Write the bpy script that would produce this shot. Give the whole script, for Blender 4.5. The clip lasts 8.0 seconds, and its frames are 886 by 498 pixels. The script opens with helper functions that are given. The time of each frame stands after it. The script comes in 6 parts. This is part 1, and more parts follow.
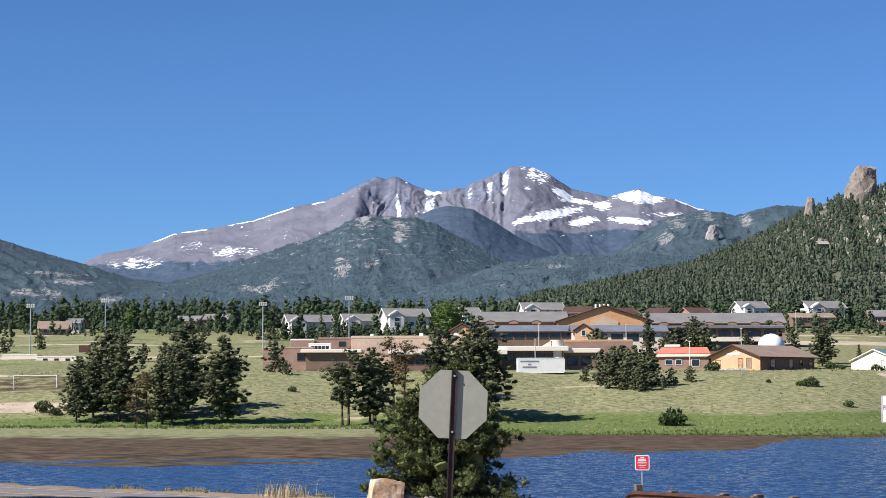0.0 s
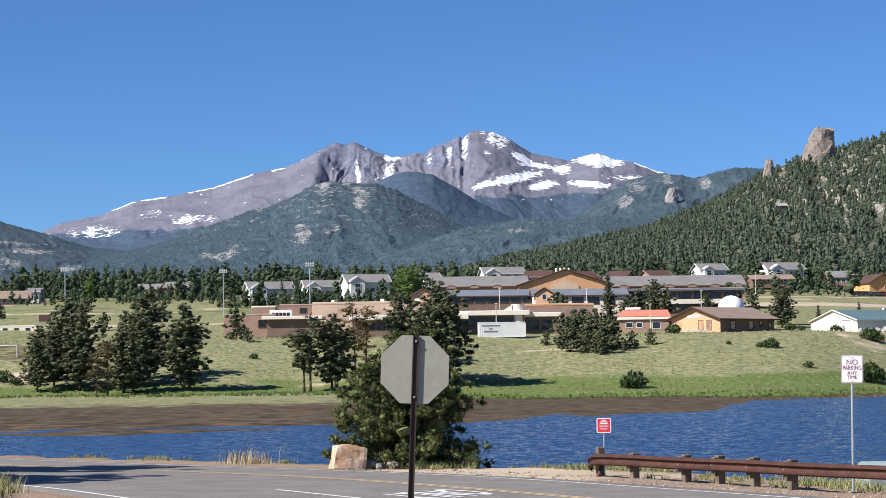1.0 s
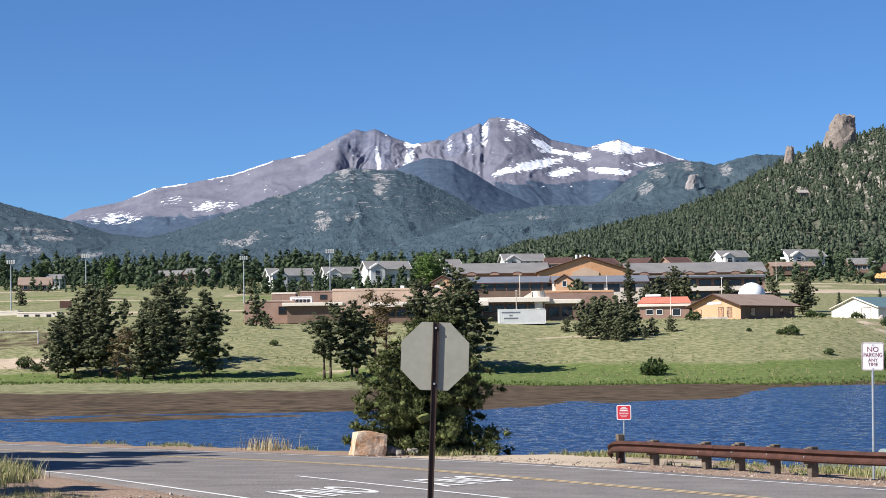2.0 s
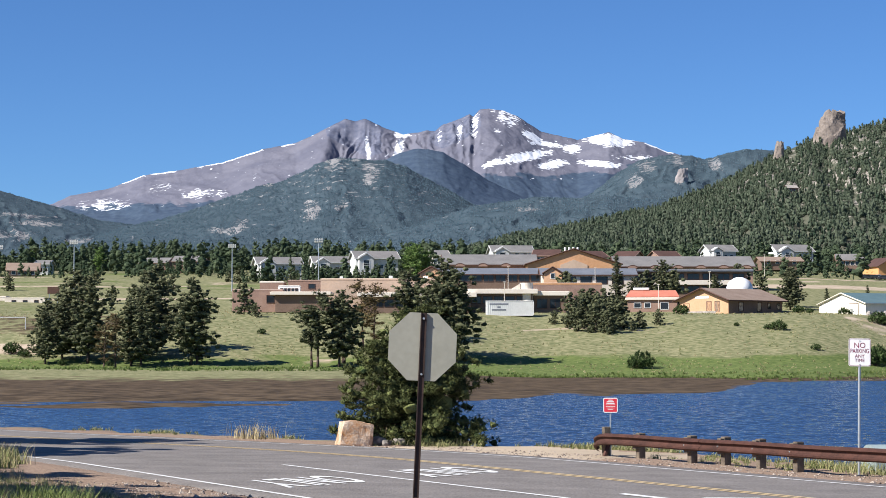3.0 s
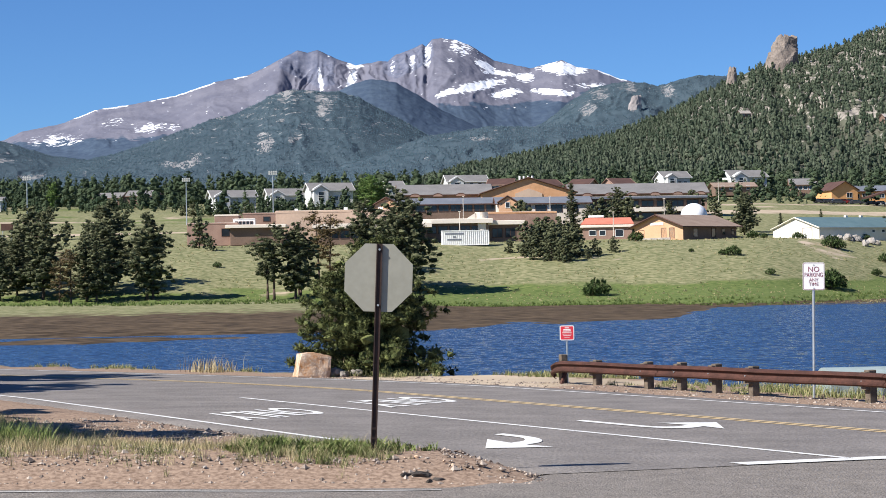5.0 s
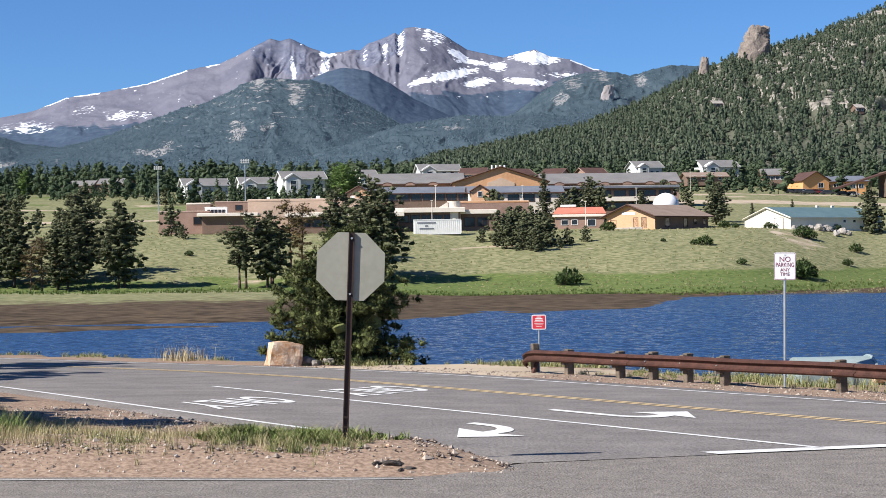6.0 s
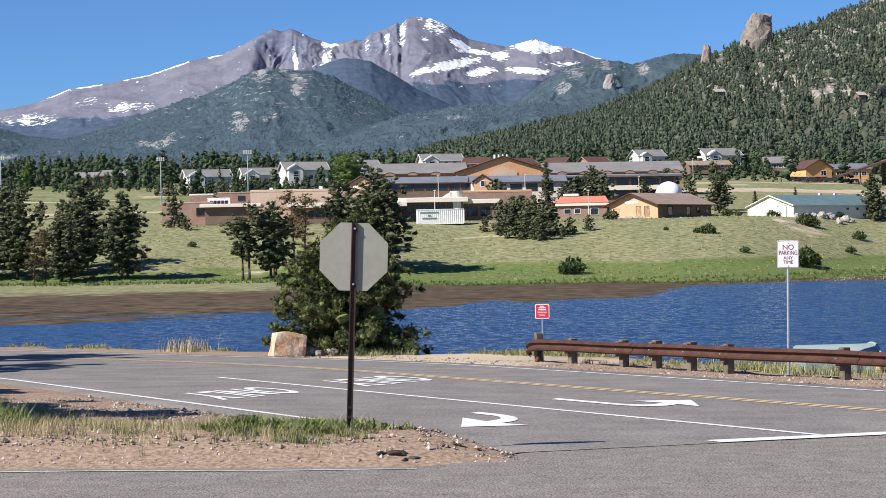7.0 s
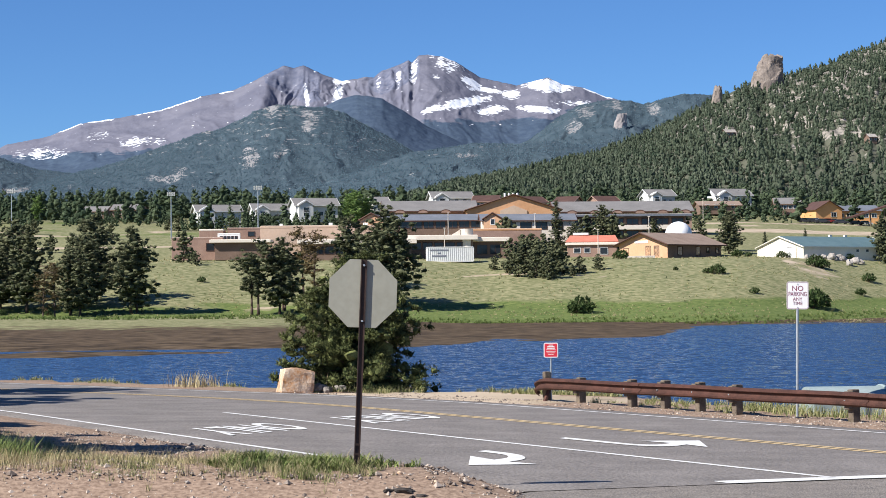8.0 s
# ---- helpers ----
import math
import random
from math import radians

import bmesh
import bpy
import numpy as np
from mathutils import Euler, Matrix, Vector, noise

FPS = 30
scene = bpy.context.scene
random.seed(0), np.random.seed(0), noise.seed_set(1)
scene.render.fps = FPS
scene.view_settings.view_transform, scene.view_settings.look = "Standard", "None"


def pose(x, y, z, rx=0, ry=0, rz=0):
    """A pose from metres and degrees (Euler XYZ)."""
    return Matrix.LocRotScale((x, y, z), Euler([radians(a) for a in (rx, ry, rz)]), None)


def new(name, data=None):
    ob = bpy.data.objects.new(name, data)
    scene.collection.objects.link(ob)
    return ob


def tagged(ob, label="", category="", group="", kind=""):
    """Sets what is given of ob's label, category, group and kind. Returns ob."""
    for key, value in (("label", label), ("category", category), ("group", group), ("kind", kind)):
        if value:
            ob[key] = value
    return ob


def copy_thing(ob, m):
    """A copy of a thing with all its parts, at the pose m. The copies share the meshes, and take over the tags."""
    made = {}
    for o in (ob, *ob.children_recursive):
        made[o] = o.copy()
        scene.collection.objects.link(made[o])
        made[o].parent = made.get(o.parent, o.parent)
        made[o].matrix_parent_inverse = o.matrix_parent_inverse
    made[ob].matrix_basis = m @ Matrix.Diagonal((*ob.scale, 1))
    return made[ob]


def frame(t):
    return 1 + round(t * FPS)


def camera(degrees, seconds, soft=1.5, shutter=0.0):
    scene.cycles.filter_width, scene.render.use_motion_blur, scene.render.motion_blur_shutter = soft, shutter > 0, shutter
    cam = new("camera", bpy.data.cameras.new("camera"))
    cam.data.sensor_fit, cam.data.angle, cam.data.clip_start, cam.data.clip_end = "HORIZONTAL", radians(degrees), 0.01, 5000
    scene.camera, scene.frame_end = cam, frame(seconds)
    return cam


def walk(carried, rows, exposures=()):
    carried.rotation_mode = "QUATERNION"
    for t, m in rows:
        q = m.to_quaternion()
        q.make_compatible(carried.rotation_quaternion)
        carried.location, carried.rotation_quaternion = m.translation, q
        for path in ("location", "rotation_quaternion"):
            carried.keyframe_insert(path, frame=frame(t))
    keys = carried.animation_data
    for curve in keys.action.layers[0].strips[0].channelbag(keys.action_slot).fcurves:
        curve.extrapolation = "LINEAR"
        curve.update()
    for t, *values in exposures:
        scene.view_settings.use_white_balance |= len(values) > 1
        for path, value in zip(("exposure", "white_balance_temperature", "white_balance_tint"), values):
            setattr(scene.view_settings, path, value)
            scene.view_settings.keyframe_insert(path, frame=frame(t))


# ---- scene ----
cam = camera(24.8, 8.0, soft=0.8)
EYE = 1.685
# seconds, yaw, pitch, roll of the hand-held camera, which stands in one place
ROWS = [
    (0.0, 0.771, 4.488, 0.142),
    (0.5, 0.961, 3.582, -0.463),
    (1.0, -0.315, 3.491, 0.803),
    (1.5, 0.133, 3.183, 0.399),
    (1.7, 0.322, 3.145, 0.834),
    (3.0, -0.103, 2.857, 0.028),
    (3.5, 0.000, 2.537, 0.000),
    (4.0, -0.749, 2.262, 0.637),
    (4.5, -1.147, 1.390, 0.822),
    (5.8, -1.678, 0.618, 1.209),
    (6.0, -2.141, 0.541, 0.806),
    (6.5, -2.374, 0.391, 0.166),
    (7.0, -2.053, 0.251, 1.108),
    (7.5, -1.962, 0.428, 0.431),
    (8.0, -1.793, 1.325, 0.514),
]
walk(cam, [(t, pose(0, 0, EYE, 90 + pitch, roll, yaw)) for t, yaw, pitch, roll in ROWS], exposures=[(0.0, 0.70), (8.0, 0.70)])

# ---- light: a clear morning, sun high on the left and a little behind ----
SUN_UP = 40.0
SUN_FROM = Vector((-0.89, -0.455, 0)).normalized()
world = bpy.data.worlds.new("sky")
scene.world = world
world.use_nodes = True
wn = world.node_tree
sky = wn.nodes.new("ShaderNodeTexSky")
sky.sky_type = "NISHITA"
sky.sun_disc = False
sky.sun_elevation = radians(SUN_UP)
sky.sun_rotation = math.atan2(SUN_FROM.x, SUN_FROM.y)
sky.altitude, sky.air_density, sky.dust_density, sky.ozone_density = 2300, 1.0, 0.0, 3.0
wn.nodes["Background"].inputs["Strength"].default_value = 0.063
# the clear, dry air at this height gives a deeper blue
tint = wn.nodes.new("ShaderNodeMix")
tint.data_type, tint.blend_type = "RGBA", "MULTIPLY"
tint.inputs["Factor"].default_value = 1.0
tint.inputs["B"].default_value = (0.52, 0.80, 1.16, 1)
wn.links.new(sky.outputs[0], tint.inputs["A"])
wn.links.new(tint.outputs["Result"], wn.nodes["Background"].inputs["Color"])
sun_data = bpy.data.lights.new("sun", "SUN")
sun_data.energy, sun_data.angle, sun_data.color = 5.0, radians(0.53), (1.0, 0.95, 0.88)
sun = new("sun", sun_data)
sun_way = -(SUN_FROM * math.cos(radians(SUN_UP)) + Vector((0, 0, math.sin(radians(SUN_UP)))))
sun.matrix_world = Matrix.Translation((-40, -20, 60)) @ sun_way.to_track_quat("-Z", "Y").to_matrix().to_4x4()


# ---- materials ----
def material(name, dark, light, size=1.0, rough=0.8, bump=0.2, metal=0.0, fine=8.0, per_piece=0.0, alpha_spec=0.3, grain=0.4):
    """Two colours mixed by coarse and fine noise at real size (size: metres of the coarse pattern)."""
    m = bpy.data.materials.new(name)
    m.use_nodes = True
    t = m.node_tree
    b = t.nodes["Principled BSDF"]
    geo = t.nodes.new("ShaderNodeNewGeometry")
    n1 = t.nodes.new("ShaderNodeTexNoise")
    n1.inputs["Scale"].default_value, n1.inputs["Detail"].default_value = 1.0 / size, 4
    n2 = t.nodes.new("ShaderNodeTexNoise")
    n2.inputs["Scale"].default_value, n2.inputs["Detail"].default_value = fine / size, 3
    t.links.new(geo.outputs["Position"], n1.inputs["Vector"])
    t.links.new(geo.outputs["Position"], n2.inputs["Vector"])
    add = t.nodes.new("ShaderNodeMath")
    add.operation = "MULTIPLY_ADD"
    add.inputs[1].default_value = 1 - grain
    t.links.new(n1.outputs["Fac"], add.inputs[0])
    half = t.nodes.new("ShaderNodeMath")
    half.operation = "MULTIPLY"
    half.inputs[1].default_value = grain
    t.links.new(n2.outputs["Fac"], half.inputs[0])
    t.links.new(half.outputs[0], add.inputs[2])
    fac = add.outputs[0]
    if per_piece:
        rnd = t.nodes.new("ShaderNodeMath")
        rnd.operation = "MULTIPLY_ADD"
        rnd.inputs[1].default_value, rnd.inputs[2].default_value = per_piece, -per_piece / 2
        t.links.new(geo.outputs["Random Per Island"], rnd.inputs[0])
        both = t.nodes.new("ShaderNodeMath")
        t.links.new(fac, both.inputs[0])
        t.links.new(rnd.outputs[0], both.inputs[1])
        fac = both.outputs[0]
    ramp = t.nodes.new("ShaderNodeValToRGB")
    ramp.color_ramp.elements[0].position, ramp.color_ramp.elements[0].color = 0.32, (*dark, 1)
    ramp.color_ramp.elements[1].position, ramp.color_ramp.elements[1].color = 0.68, (*light, 1)
    t.links.new(fac, ramp.inputs[0])
    t.links.new(ramp.outputs[0], b.inputs["Base Color"])
    b.inputs["Roughness"].default_value, b.inputs["Metallic"].default_value = rough, metal
    b.inputs["Specular IOR Level"].default_value = alpha_spec
    if bump:
        bn = t.nodes.new("ShaderNodeBump")
        bn.inputs["Strength"].default_value, bn.inputs["Distance"].default_value = bump, size * 0.05
        t.links.new(n2.outputs["Fac"], bn.inputs["Height"])
        t.links.new(bn.outputs[0], b.inputs["Normal"])
    return m


ASPHALT = material("worn_asphalt", (0.113, 0.102, 0.095), (0.272, 0.249, 0.232), 0.9, 0.85, 0.5, fine=20, grain=0.65)
CHIPSEAL = material("chip_seal", (0.079, 0.070, 0.062), (0.335, 0.300, 0.267), 0.35, 0.9, 1.0, fine=16, grain=0.8)
PAINT_W = material("road_paint_white", (0.55, 0.55, 0.54), (0.82, 0.82, 0.80), 0.3, 0.7, 0.2)
PAINT_Y = material("road_paint_yellow", (0.56, 0.40, 0.19), (0.70, 0.54, 0.31), 0.3, 0.7, 0.2)
RUST = material("rusted_steel", (0.045, 0.023, 0.019), (0.125, 0.056, 0.042), 0.3, 0.75, 0.3, metal=0.3)
POST_RUST = material("brown_painted_post", (0.025, 0.016, 0.013), (0.06, 0.035, 0.028), 0.2, 0.6, 0.2)
ALU = material("dull_aluminium_sheet", (0.285, 0.28, 0.225), (0.35, 0.342, 0.28), 0.5, 0.55, 0.05)
GALV = material("galvanised_steel", (0.35, 0.38, 0.40), (0.55, 0.58, 0.60), 0.1, 0.45, 0.1, metal=0.6)
SIGN_W = material("sign_sheet_white", (0.74, 0.74, 0.74), (0.82, 0.82, 0.82), 0.2, 0.5, 0)
SIGN_R = material("sign_sheet_red", (0.55, 0.03, 0.05), (0.66, 0.05, 0.07), 0.2, 0.5, 0)
SIGN_DR = material("sign_letters_maroon", (0.16, 0.02, 0.06), (0.22, 0.03, 0.08), 0.2, 0.5, 0)
TIMBER = material("weathered_timber", (0.06, 0.047, 0.038), (0.20, 0.16, 0.12), 0.15, 0.9, 0.5, per_piece=0.2)
BOULDER = material("orange_granite", (0.38, 0.165, 0.05), (0.66, 0.56, 0.45), 0.35, 0.85, 0.8, fine=6)
GRANITE = material("grey_granite", (0.22, 0.20, 0.18), (0.46, 0.42, 0.38), 1.2, 0.9, 0.8, fine=6)
BARK = material("pine_bark", (0.05, 0.035, 0.028), (0.13, 0.09, 0.07), 0.2, 0.95, 0.6)
NEEDLES = material("pine_needles", (0.022, 0.031, 0.018), (0.150, 0.157, 0.086), 0.9, 0.8, 0, per_piece=0.25, alpha_spec=0.05)
NEEDLES_NEAR = material("young_pine_needles", (0.012, 0.022, 0.010), (0.178, 0.200, 0.078), 0.30, 0.8, 0, per_piece=0.25, alpha_spec=0.05)
BROWNING = material("browning_needles", (0.06, 0.046, 0.022), (0.175, 0.128, 0.060), 0.8, 0.8, 0, per_piece=0.5, alpha_spec=0.15)
ASPEN = material("broadleaf_foliage", (0.06, 0.115, 0.028), (0.19, 0.27, 0.085), 1.5, 0.7, 0, per_piece=0.4, alpha_spec=0.15)
SHRUB = material("shrub_leaves", (0.025, 0.05, 0.015), (0.10, 0.14, 0.05), 0.8, 0.8, 0, per_piece=0.4, alpha_spec=0.15)
GRASS_G = material("green_grass_blades", (0.11, 0.14, 0.045), (0.37, 0.34, 0.18), 0.4, 0.8, 0, per_piece=0.5, alpha_spec=0.1)
GRASS_D = material("dry_grass_blades", (0.28, 0.22, 0.12), (0.50, 0.43, 0.26), 0.5, 0.9, 0, per_piece=0.4, alpha_spec=0.1)
SEDGE = material("sedge_blades", (0.05, 0.085, 0.02), (0.15, 0.19, 0.06), 1.5, 0.85, 0, per_piece=0.5, alpha_spec=0.1)
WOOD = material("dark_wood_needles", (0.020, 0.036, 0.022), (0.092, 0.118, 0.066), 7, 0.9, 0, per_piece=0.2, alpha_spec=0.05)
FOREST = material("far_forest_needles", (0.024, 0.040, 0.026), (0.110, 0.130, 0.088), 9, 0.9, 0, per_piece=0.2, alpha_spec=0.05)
# air haze is put into this needle colour as a blue-grey tint
FOREST_FAR = material("haze_tinted_needles", (0.070, 0.110, 0.138), (0.112, 0.160, 0.188), 40, 0.95, 0, per_piece=0.2, alpha_spec=0.0)


def blend_material(name, layers, base, rough=0.95, size=1.0, bump=0.4, distance=0.05):
    """Ground and rock: a base of two colours, and over it two-colour layers, each where its mesh attribute is high."""
    m = bpy.data.materials.new(name)
    m.use_nodes = True
    t = m.node_tree
    b = t.nodes["Principled BSDF"]
    geo = t.nodes.new("ShaderNodeNewGeometry")

    def noise_of(scale, detail=5):
        n = t.nodes.new("ShaderNodeTexNoise")
        n.inputs["Scale"].default_value, n.inputs["Detail"].default_value = scale, detail
        t.links.new(geo.outputs["Position"], n.inputs["Vector"])
        return n.outputs["Fac"]

    def two(dark, light, scale):
        r = t.nodes.new("ShaderNodeValToRGB")
        r.color_ramp.elements[0].position, r.color_ramp.elements[0].color = 0.33, (*dark, 1)
        r.color_ramp.elements[1].position, r.color_ramp.elements[1].color = 0.67, (*light, 1)
        t.links.new(noise_of(scale), r.inputs[0])
        return r.outputs[0]

    col = two(base[0], base[1], base[2])
    for attr, dark, light, scale, edge, *rag in layers:
        a = t.nodes.new("ShaderNodeAttribute")
        a.attribute_name = attr
        ma = t.nodes.new("ShaderNodeMath")
        ma.operation = "MULTIPLY_ADD"
        t.links.new(noise_of(edge), ma.inputs[0])
        ragged = rag[0] if rag else 0.9
        ma.inputs[1].default_value, ma.inputs[2].default_value = ragged, -ragged / 2
        mb = t.nodes.new("ShaderNodeMath")
        t.links.new(ma.outputs[0], mb.inputs[0])
        t.links.new(a.outputs["Fac"], mb.inputs[1])
        st = t.nodes.new("ShaderNodeMapRange")
        st.inputs["From Min"].default_value, st.inputs["From Max"].default_value = 0.42, 0.58
        t.links.new(mb.outputs[0], st.inputs["Value"])
        mix = t.nodes.new("ShaderNodeMix")
        mix.data_type = "RGBA"
        t.links.new(st.outputs[0], mix.inputs["Factor"])
        t.links.new(col, mix.inputs["A"])
        t.links.new(two(dark, light, scale), mix.inputs["B"])
        col = mix.outputs["Result"]
    t.links.new(col, b.inputs["Base Color"])
    b.inputs["Roughness"].default_value = rough
    b.inputs["Specular IOR Level"].default_value = 0.1
    if bump:
        bn = t.nodes.new("ShaderNodeBump")
        bn.inputs["Strength"].default_value, bn.inputs["Distance"].default_value = bump, distance
        t.links.new(noise_of(1.0 / size), bn.inputs["Height"])
        t.links.new(bn.outputs[0], b.inputs["Normal"])
    return m


GROUND = blend_material("soil_and_grass", [
    ("grass", (0.115, 0.133, 0.058), (0.295, 0.276, 0.155), 1.0, 0.08),
    ("lush", (0.075, 0.112, 0.032), (0.155, 0.190, 0.062), 1.3, 0.09),
    ("mud", (0.035, 0.025, 0.016), (0.126, 0.091, 0.058), 0.6, 0.3),
    ("bare", (0.36, 0.29, 0.21), (0.50, 0.41, 0.31), 0.3, 0.15),
], ((0.185, 0.128, 0.094), (0.365, 0.268, 0.200), 20.0), bump=0.5, size=0.12, distance=0.03)

WATER = bpy.data.materials.new("lake_water")
WATER.use_nodes = True
wt = WATER.node_tree
wb = wt.nodes["Principled BSDF"]
wb.inputs["Base Color"].default_value = (0.018, 0.038, 0.085, 1)
wb.inputs["Roughness"].default_value = 0.12
wb.inputs["IOR"].default_value = 1.33
wgeo = wt.nodes.new("ShaderNodeNewGeometry")


def ripple(scale, stretch):
    """Slopes of small waves, taken straight from a coloured noise."""
    mp = wt.nodes.new("ShaderNodeMapping")
    mp.inputs["Scale"].default_value = (scale * stretch, scale, 1.0)
    nz_ = wt.nodes.new("ShaderNodeTexNoise")
    nz_.inputs["Scale"].default_value, nz_.inputs["Detail"].default_value = 1.0, 2
    wt.links.new(wgeo.outputs["Position"], mp.inputs["Vector"])
    wt.links.new(mp.outputs[0], nz_.inputs["Vector"])
    sub = wt.nodes.new("ShaderNodeVectorMath")
    sub.operation = "SUBTRACT"
    sub.inputs[1].default_value = (0.5, 0.5, 0.5)
    wt.links.new(nz_.outputs["Color"], sub.inputs[0])
    return sub.outputs[0]


wsum = wt.nodes.new("ShaderNodeVectorMath")
wt.links.new(ripple(4.5, 1.1), wsum.inputs[0])
wt.links.new(ripple(1.3, 1.2), wsum.inputs[1])
wscale = wt.nodes.new("ShaderNodeVectorMath")
wscale.operation = "MULTIPLY"
wscale.inputs[1].default_value = (0.42, 0.55, 0.0)
wt.links.new(wsum.outputs[0], wscale.inputs[0])
wup = wt.nodes.new("ShaderNodeVectorMath")
wup.inputs[1].default_value = (0, -0.11, 1)
wt.links.new(wscale.outputs[0], wup.inputs[0])
wnorm = wt.nodes.new("ShaderNodeVectorMath")
wnorm.operation = "NORMALIZE"
wt.links.new(wup.outputs[0], wnorm.inputs[0])
wt.links.new(wnorm.outputs[0], wb.inputs["Normal"])



# ---- helpers of this scene ----
def lattice(ix, iy, seed):
    h = (ix.astype(np.int64) * 374761393 + iy.astype(np.int64) * 668265263 + seed * 974634777) & 0x7FFFFFFF
    h = ((h ^ (h >> 13)) * 1274126177) & 0x7FFFFFFF
    return ((h ^ (h >> 16)) & 0xFFFF) / 65535.0


def vnoise(x, y, seed=0):
    ix, iy = np.floor(x), np.floor(y)
    fx, fy = x - ix, y - iy
    fx, fy = fx * fx * (3 - 2 * fx), fy * fy * (3 - 2 * fy)
    a, b = lattice(ix, iy, seed), lattice(ix + 1, iy, seed)
    c, d = lattice(ix, iy + 1, seed), lattice(ix + 1, iy + 1, seed)
    return (a * (1 - fx) + b * fx) * (1 - fy) + (c * (1 - fx) + d * fx) * fy


def fbm(x, y, octaves=4, seed=0, ridged=False):
    total, amp, norm = np.zeros_like(x), 1.0, 0.0
    for k in range(octaves):
        v = vnoise(x * 2**k + 17.3 * k, y * 2**k + 9.1 * k, seed + k)
        if ridged:
            v = 1 - np.abs(2 * v - 1)
        total, norm, amp = total + amp * v, norm + amp, amp * 0.5
    return total / norm


def raw_mesh(name, verts, faces, mat, smooth=False, attrs=None):
    """A mesh object from arrays: faces is (n, 3) or (n, 4)."""
    me = bpy.data.meshes.new(name)
    verts, faces = np.asarray(verts, dtype=np.float32), np.asarray(faces, dtype=np.int32)
    k = faces.shape[1]
    me.vertices.add(len(verts))
    me.loops.add(faces.size)
    me.polygons.add(len(faces))
    me.vertices.foreach_set("co", verts.ravel())
    me.loops.foreach_set("vertex_index", faces.ravel())
    me.polygons.foreach_set("loop_start", np.arange(0, faces.size, k, dtype=np.int32))
    me.polygons.foreach_set("use_smooth", np.full(len(faces), smooth))
    me.update(calc_edges=True)
    for key, values in (attrs or {}).items():
        a = me.attributes.new(key, "FLOAT", "POINT")
        a.data.foreach_set("value", np.asarray(values, dtype=np.float32).ravel())
    me.materials.append(mat)
    return new(name, me)


def sheet(name, X, Y, Z, mat, attrs=None, smooth=True):
    rows, cols = X.shape
    i = np.arange(rows * cols).reshape(rows, cols)
    quads = np.stack([i[:-1, :-1], i[:-1, 1:], i[1:, 1:], i[1:, :-1]], -1).reshape(-1, 4)
    return raw_mesh(name, np.stack([X, Y, Z], -1).reshape(-1, 3), quads, mat, smooth, attrs)


def ramp01(v, a, b):
    k = np.clip((v - a) / (b - a), 0, 1)
    return k * k * (3 - 2 * k)


def part(name, bm, mat, parent=None, label="", smooth=False):
    me = bpy.data.meshes.new(name)
    bm.normal_update()
    bm.to_mesh(me)
    bm.free()
    for p in me.polygons:
        p.use_smooth = smooth
    me.materials.append(mat)
    ob = new(name, me)
    if parent is not None:
        ob.parent = parent
    if label:
        tagged(ob, label)
    return ob


def thing(name, at, label, category, group="", turn=0.0, kind=""):
    ob = new(name)
    ob.empty_display_size = 0.2
    ob.matrix_basis = pose(*at, 0, 0, turn)
    return tagged(ob, label, category, group, kind)


def box(bm, c, size, m=None, bevel=0.0):
    got = bmesh.ops.create_cube(bm, size=1.0)["verts"]
    for v in got:
        v.co = Vector((c[0] + v.co.x * size[0], c[1] + v.co.y * size[1], c[2] + v.co.z * size[2]))
    if bevel:
        edges = list({e for v in got for e in v.link_edges})
        res = bmesh.ops.bevel(bm, geom=edges, offset=bevel, segments=1, affect="EDGES")
        got = list({v for f in res["faces"] for v in f.verts} | {v for v in got if v.is_valid})
    if m is not None:
        for v in got:
            v.co = m @ v.co
    return bm


def a_box(c, size, m=None, bevel=0.0):
    return box(bmesh.new(), c, size, m, bevel)


def tube(bm, p0, p1, r0, r1, n=8):
    p0, p1 = Vector(p0), Vector(p1)
    q = (p1 - p0).to_track_quat("Z", "Y")
    rings = []
    for p, r in ((p0, r0), (p1, r1)):
        rings.append([bm.verts.new(p + q @ Vector((r * math.cos(2 * math.pi * k / n), r * math.sin(2 * math.pi * k / n), 0))) for k in range(n)])
    for k in range(n):
        bm.faces.new((rings[0][k], rings[0][(k + 1) % n], rings[1][(k + 1) % n], rings[1][k]))
    bm.faces.new(rings[0][::-1])
    bm.faces.new(rings[1])
    return bm


def a_tube(p0, p1, r0, r1=None, n=8):
    return tube(bmesh.new(), p0, p1, r0, r0 if r1 is None else r1, n)


def slab(bm, outline, thick, m=None):
    """A flat outline (x, y) given thickness upward."""
    lo = [bm.verts.new((x, y, 0)) for x, y in outline]
    hi = [bm.verts.new((x, y, thick)) for x, y in outline]
    bm.faces.new(hi)
    bm.faces.new(lo[::-1])
    n = len(lo)
    for k in range(n):
        bm.faces.new((lo[k], lo[(k + 1) % n], hi[(k + 1) % n], hi[k]))
    if m is not None:
        for v in lo + hi:
            v.co = m @ v.co
    bmesh.ops.recalc_face_normals(bm, faces=bm.faces[:])
    return bm


# ---- the lie of the land ----
# The road runs along ALONG (growing u leads away from the junction), ACROSS points over it towards the lake (growing s).
ACROSS, ALONG = Vector((0.9006, 0.4347)), Vector((-0.4347, 0.9006))
WATER_Z = -2.8


def bend(u):
    """How far the road has swung to the left beyond the straight."""
    k = np.clip(u - 38.0, 0, 12.0)
    return -0.017 * k * k - 0.36 * np.clip(u - 50.0, 0, None)


def road_z(x, y):
    return -0.0149 * x - 0.01624 * y


def us(x, y):
    u, s = ALONG.x * x + ALONG.y * y, ACROSS.x * x + ACROSS.y * y
    return u, s - bend(u)


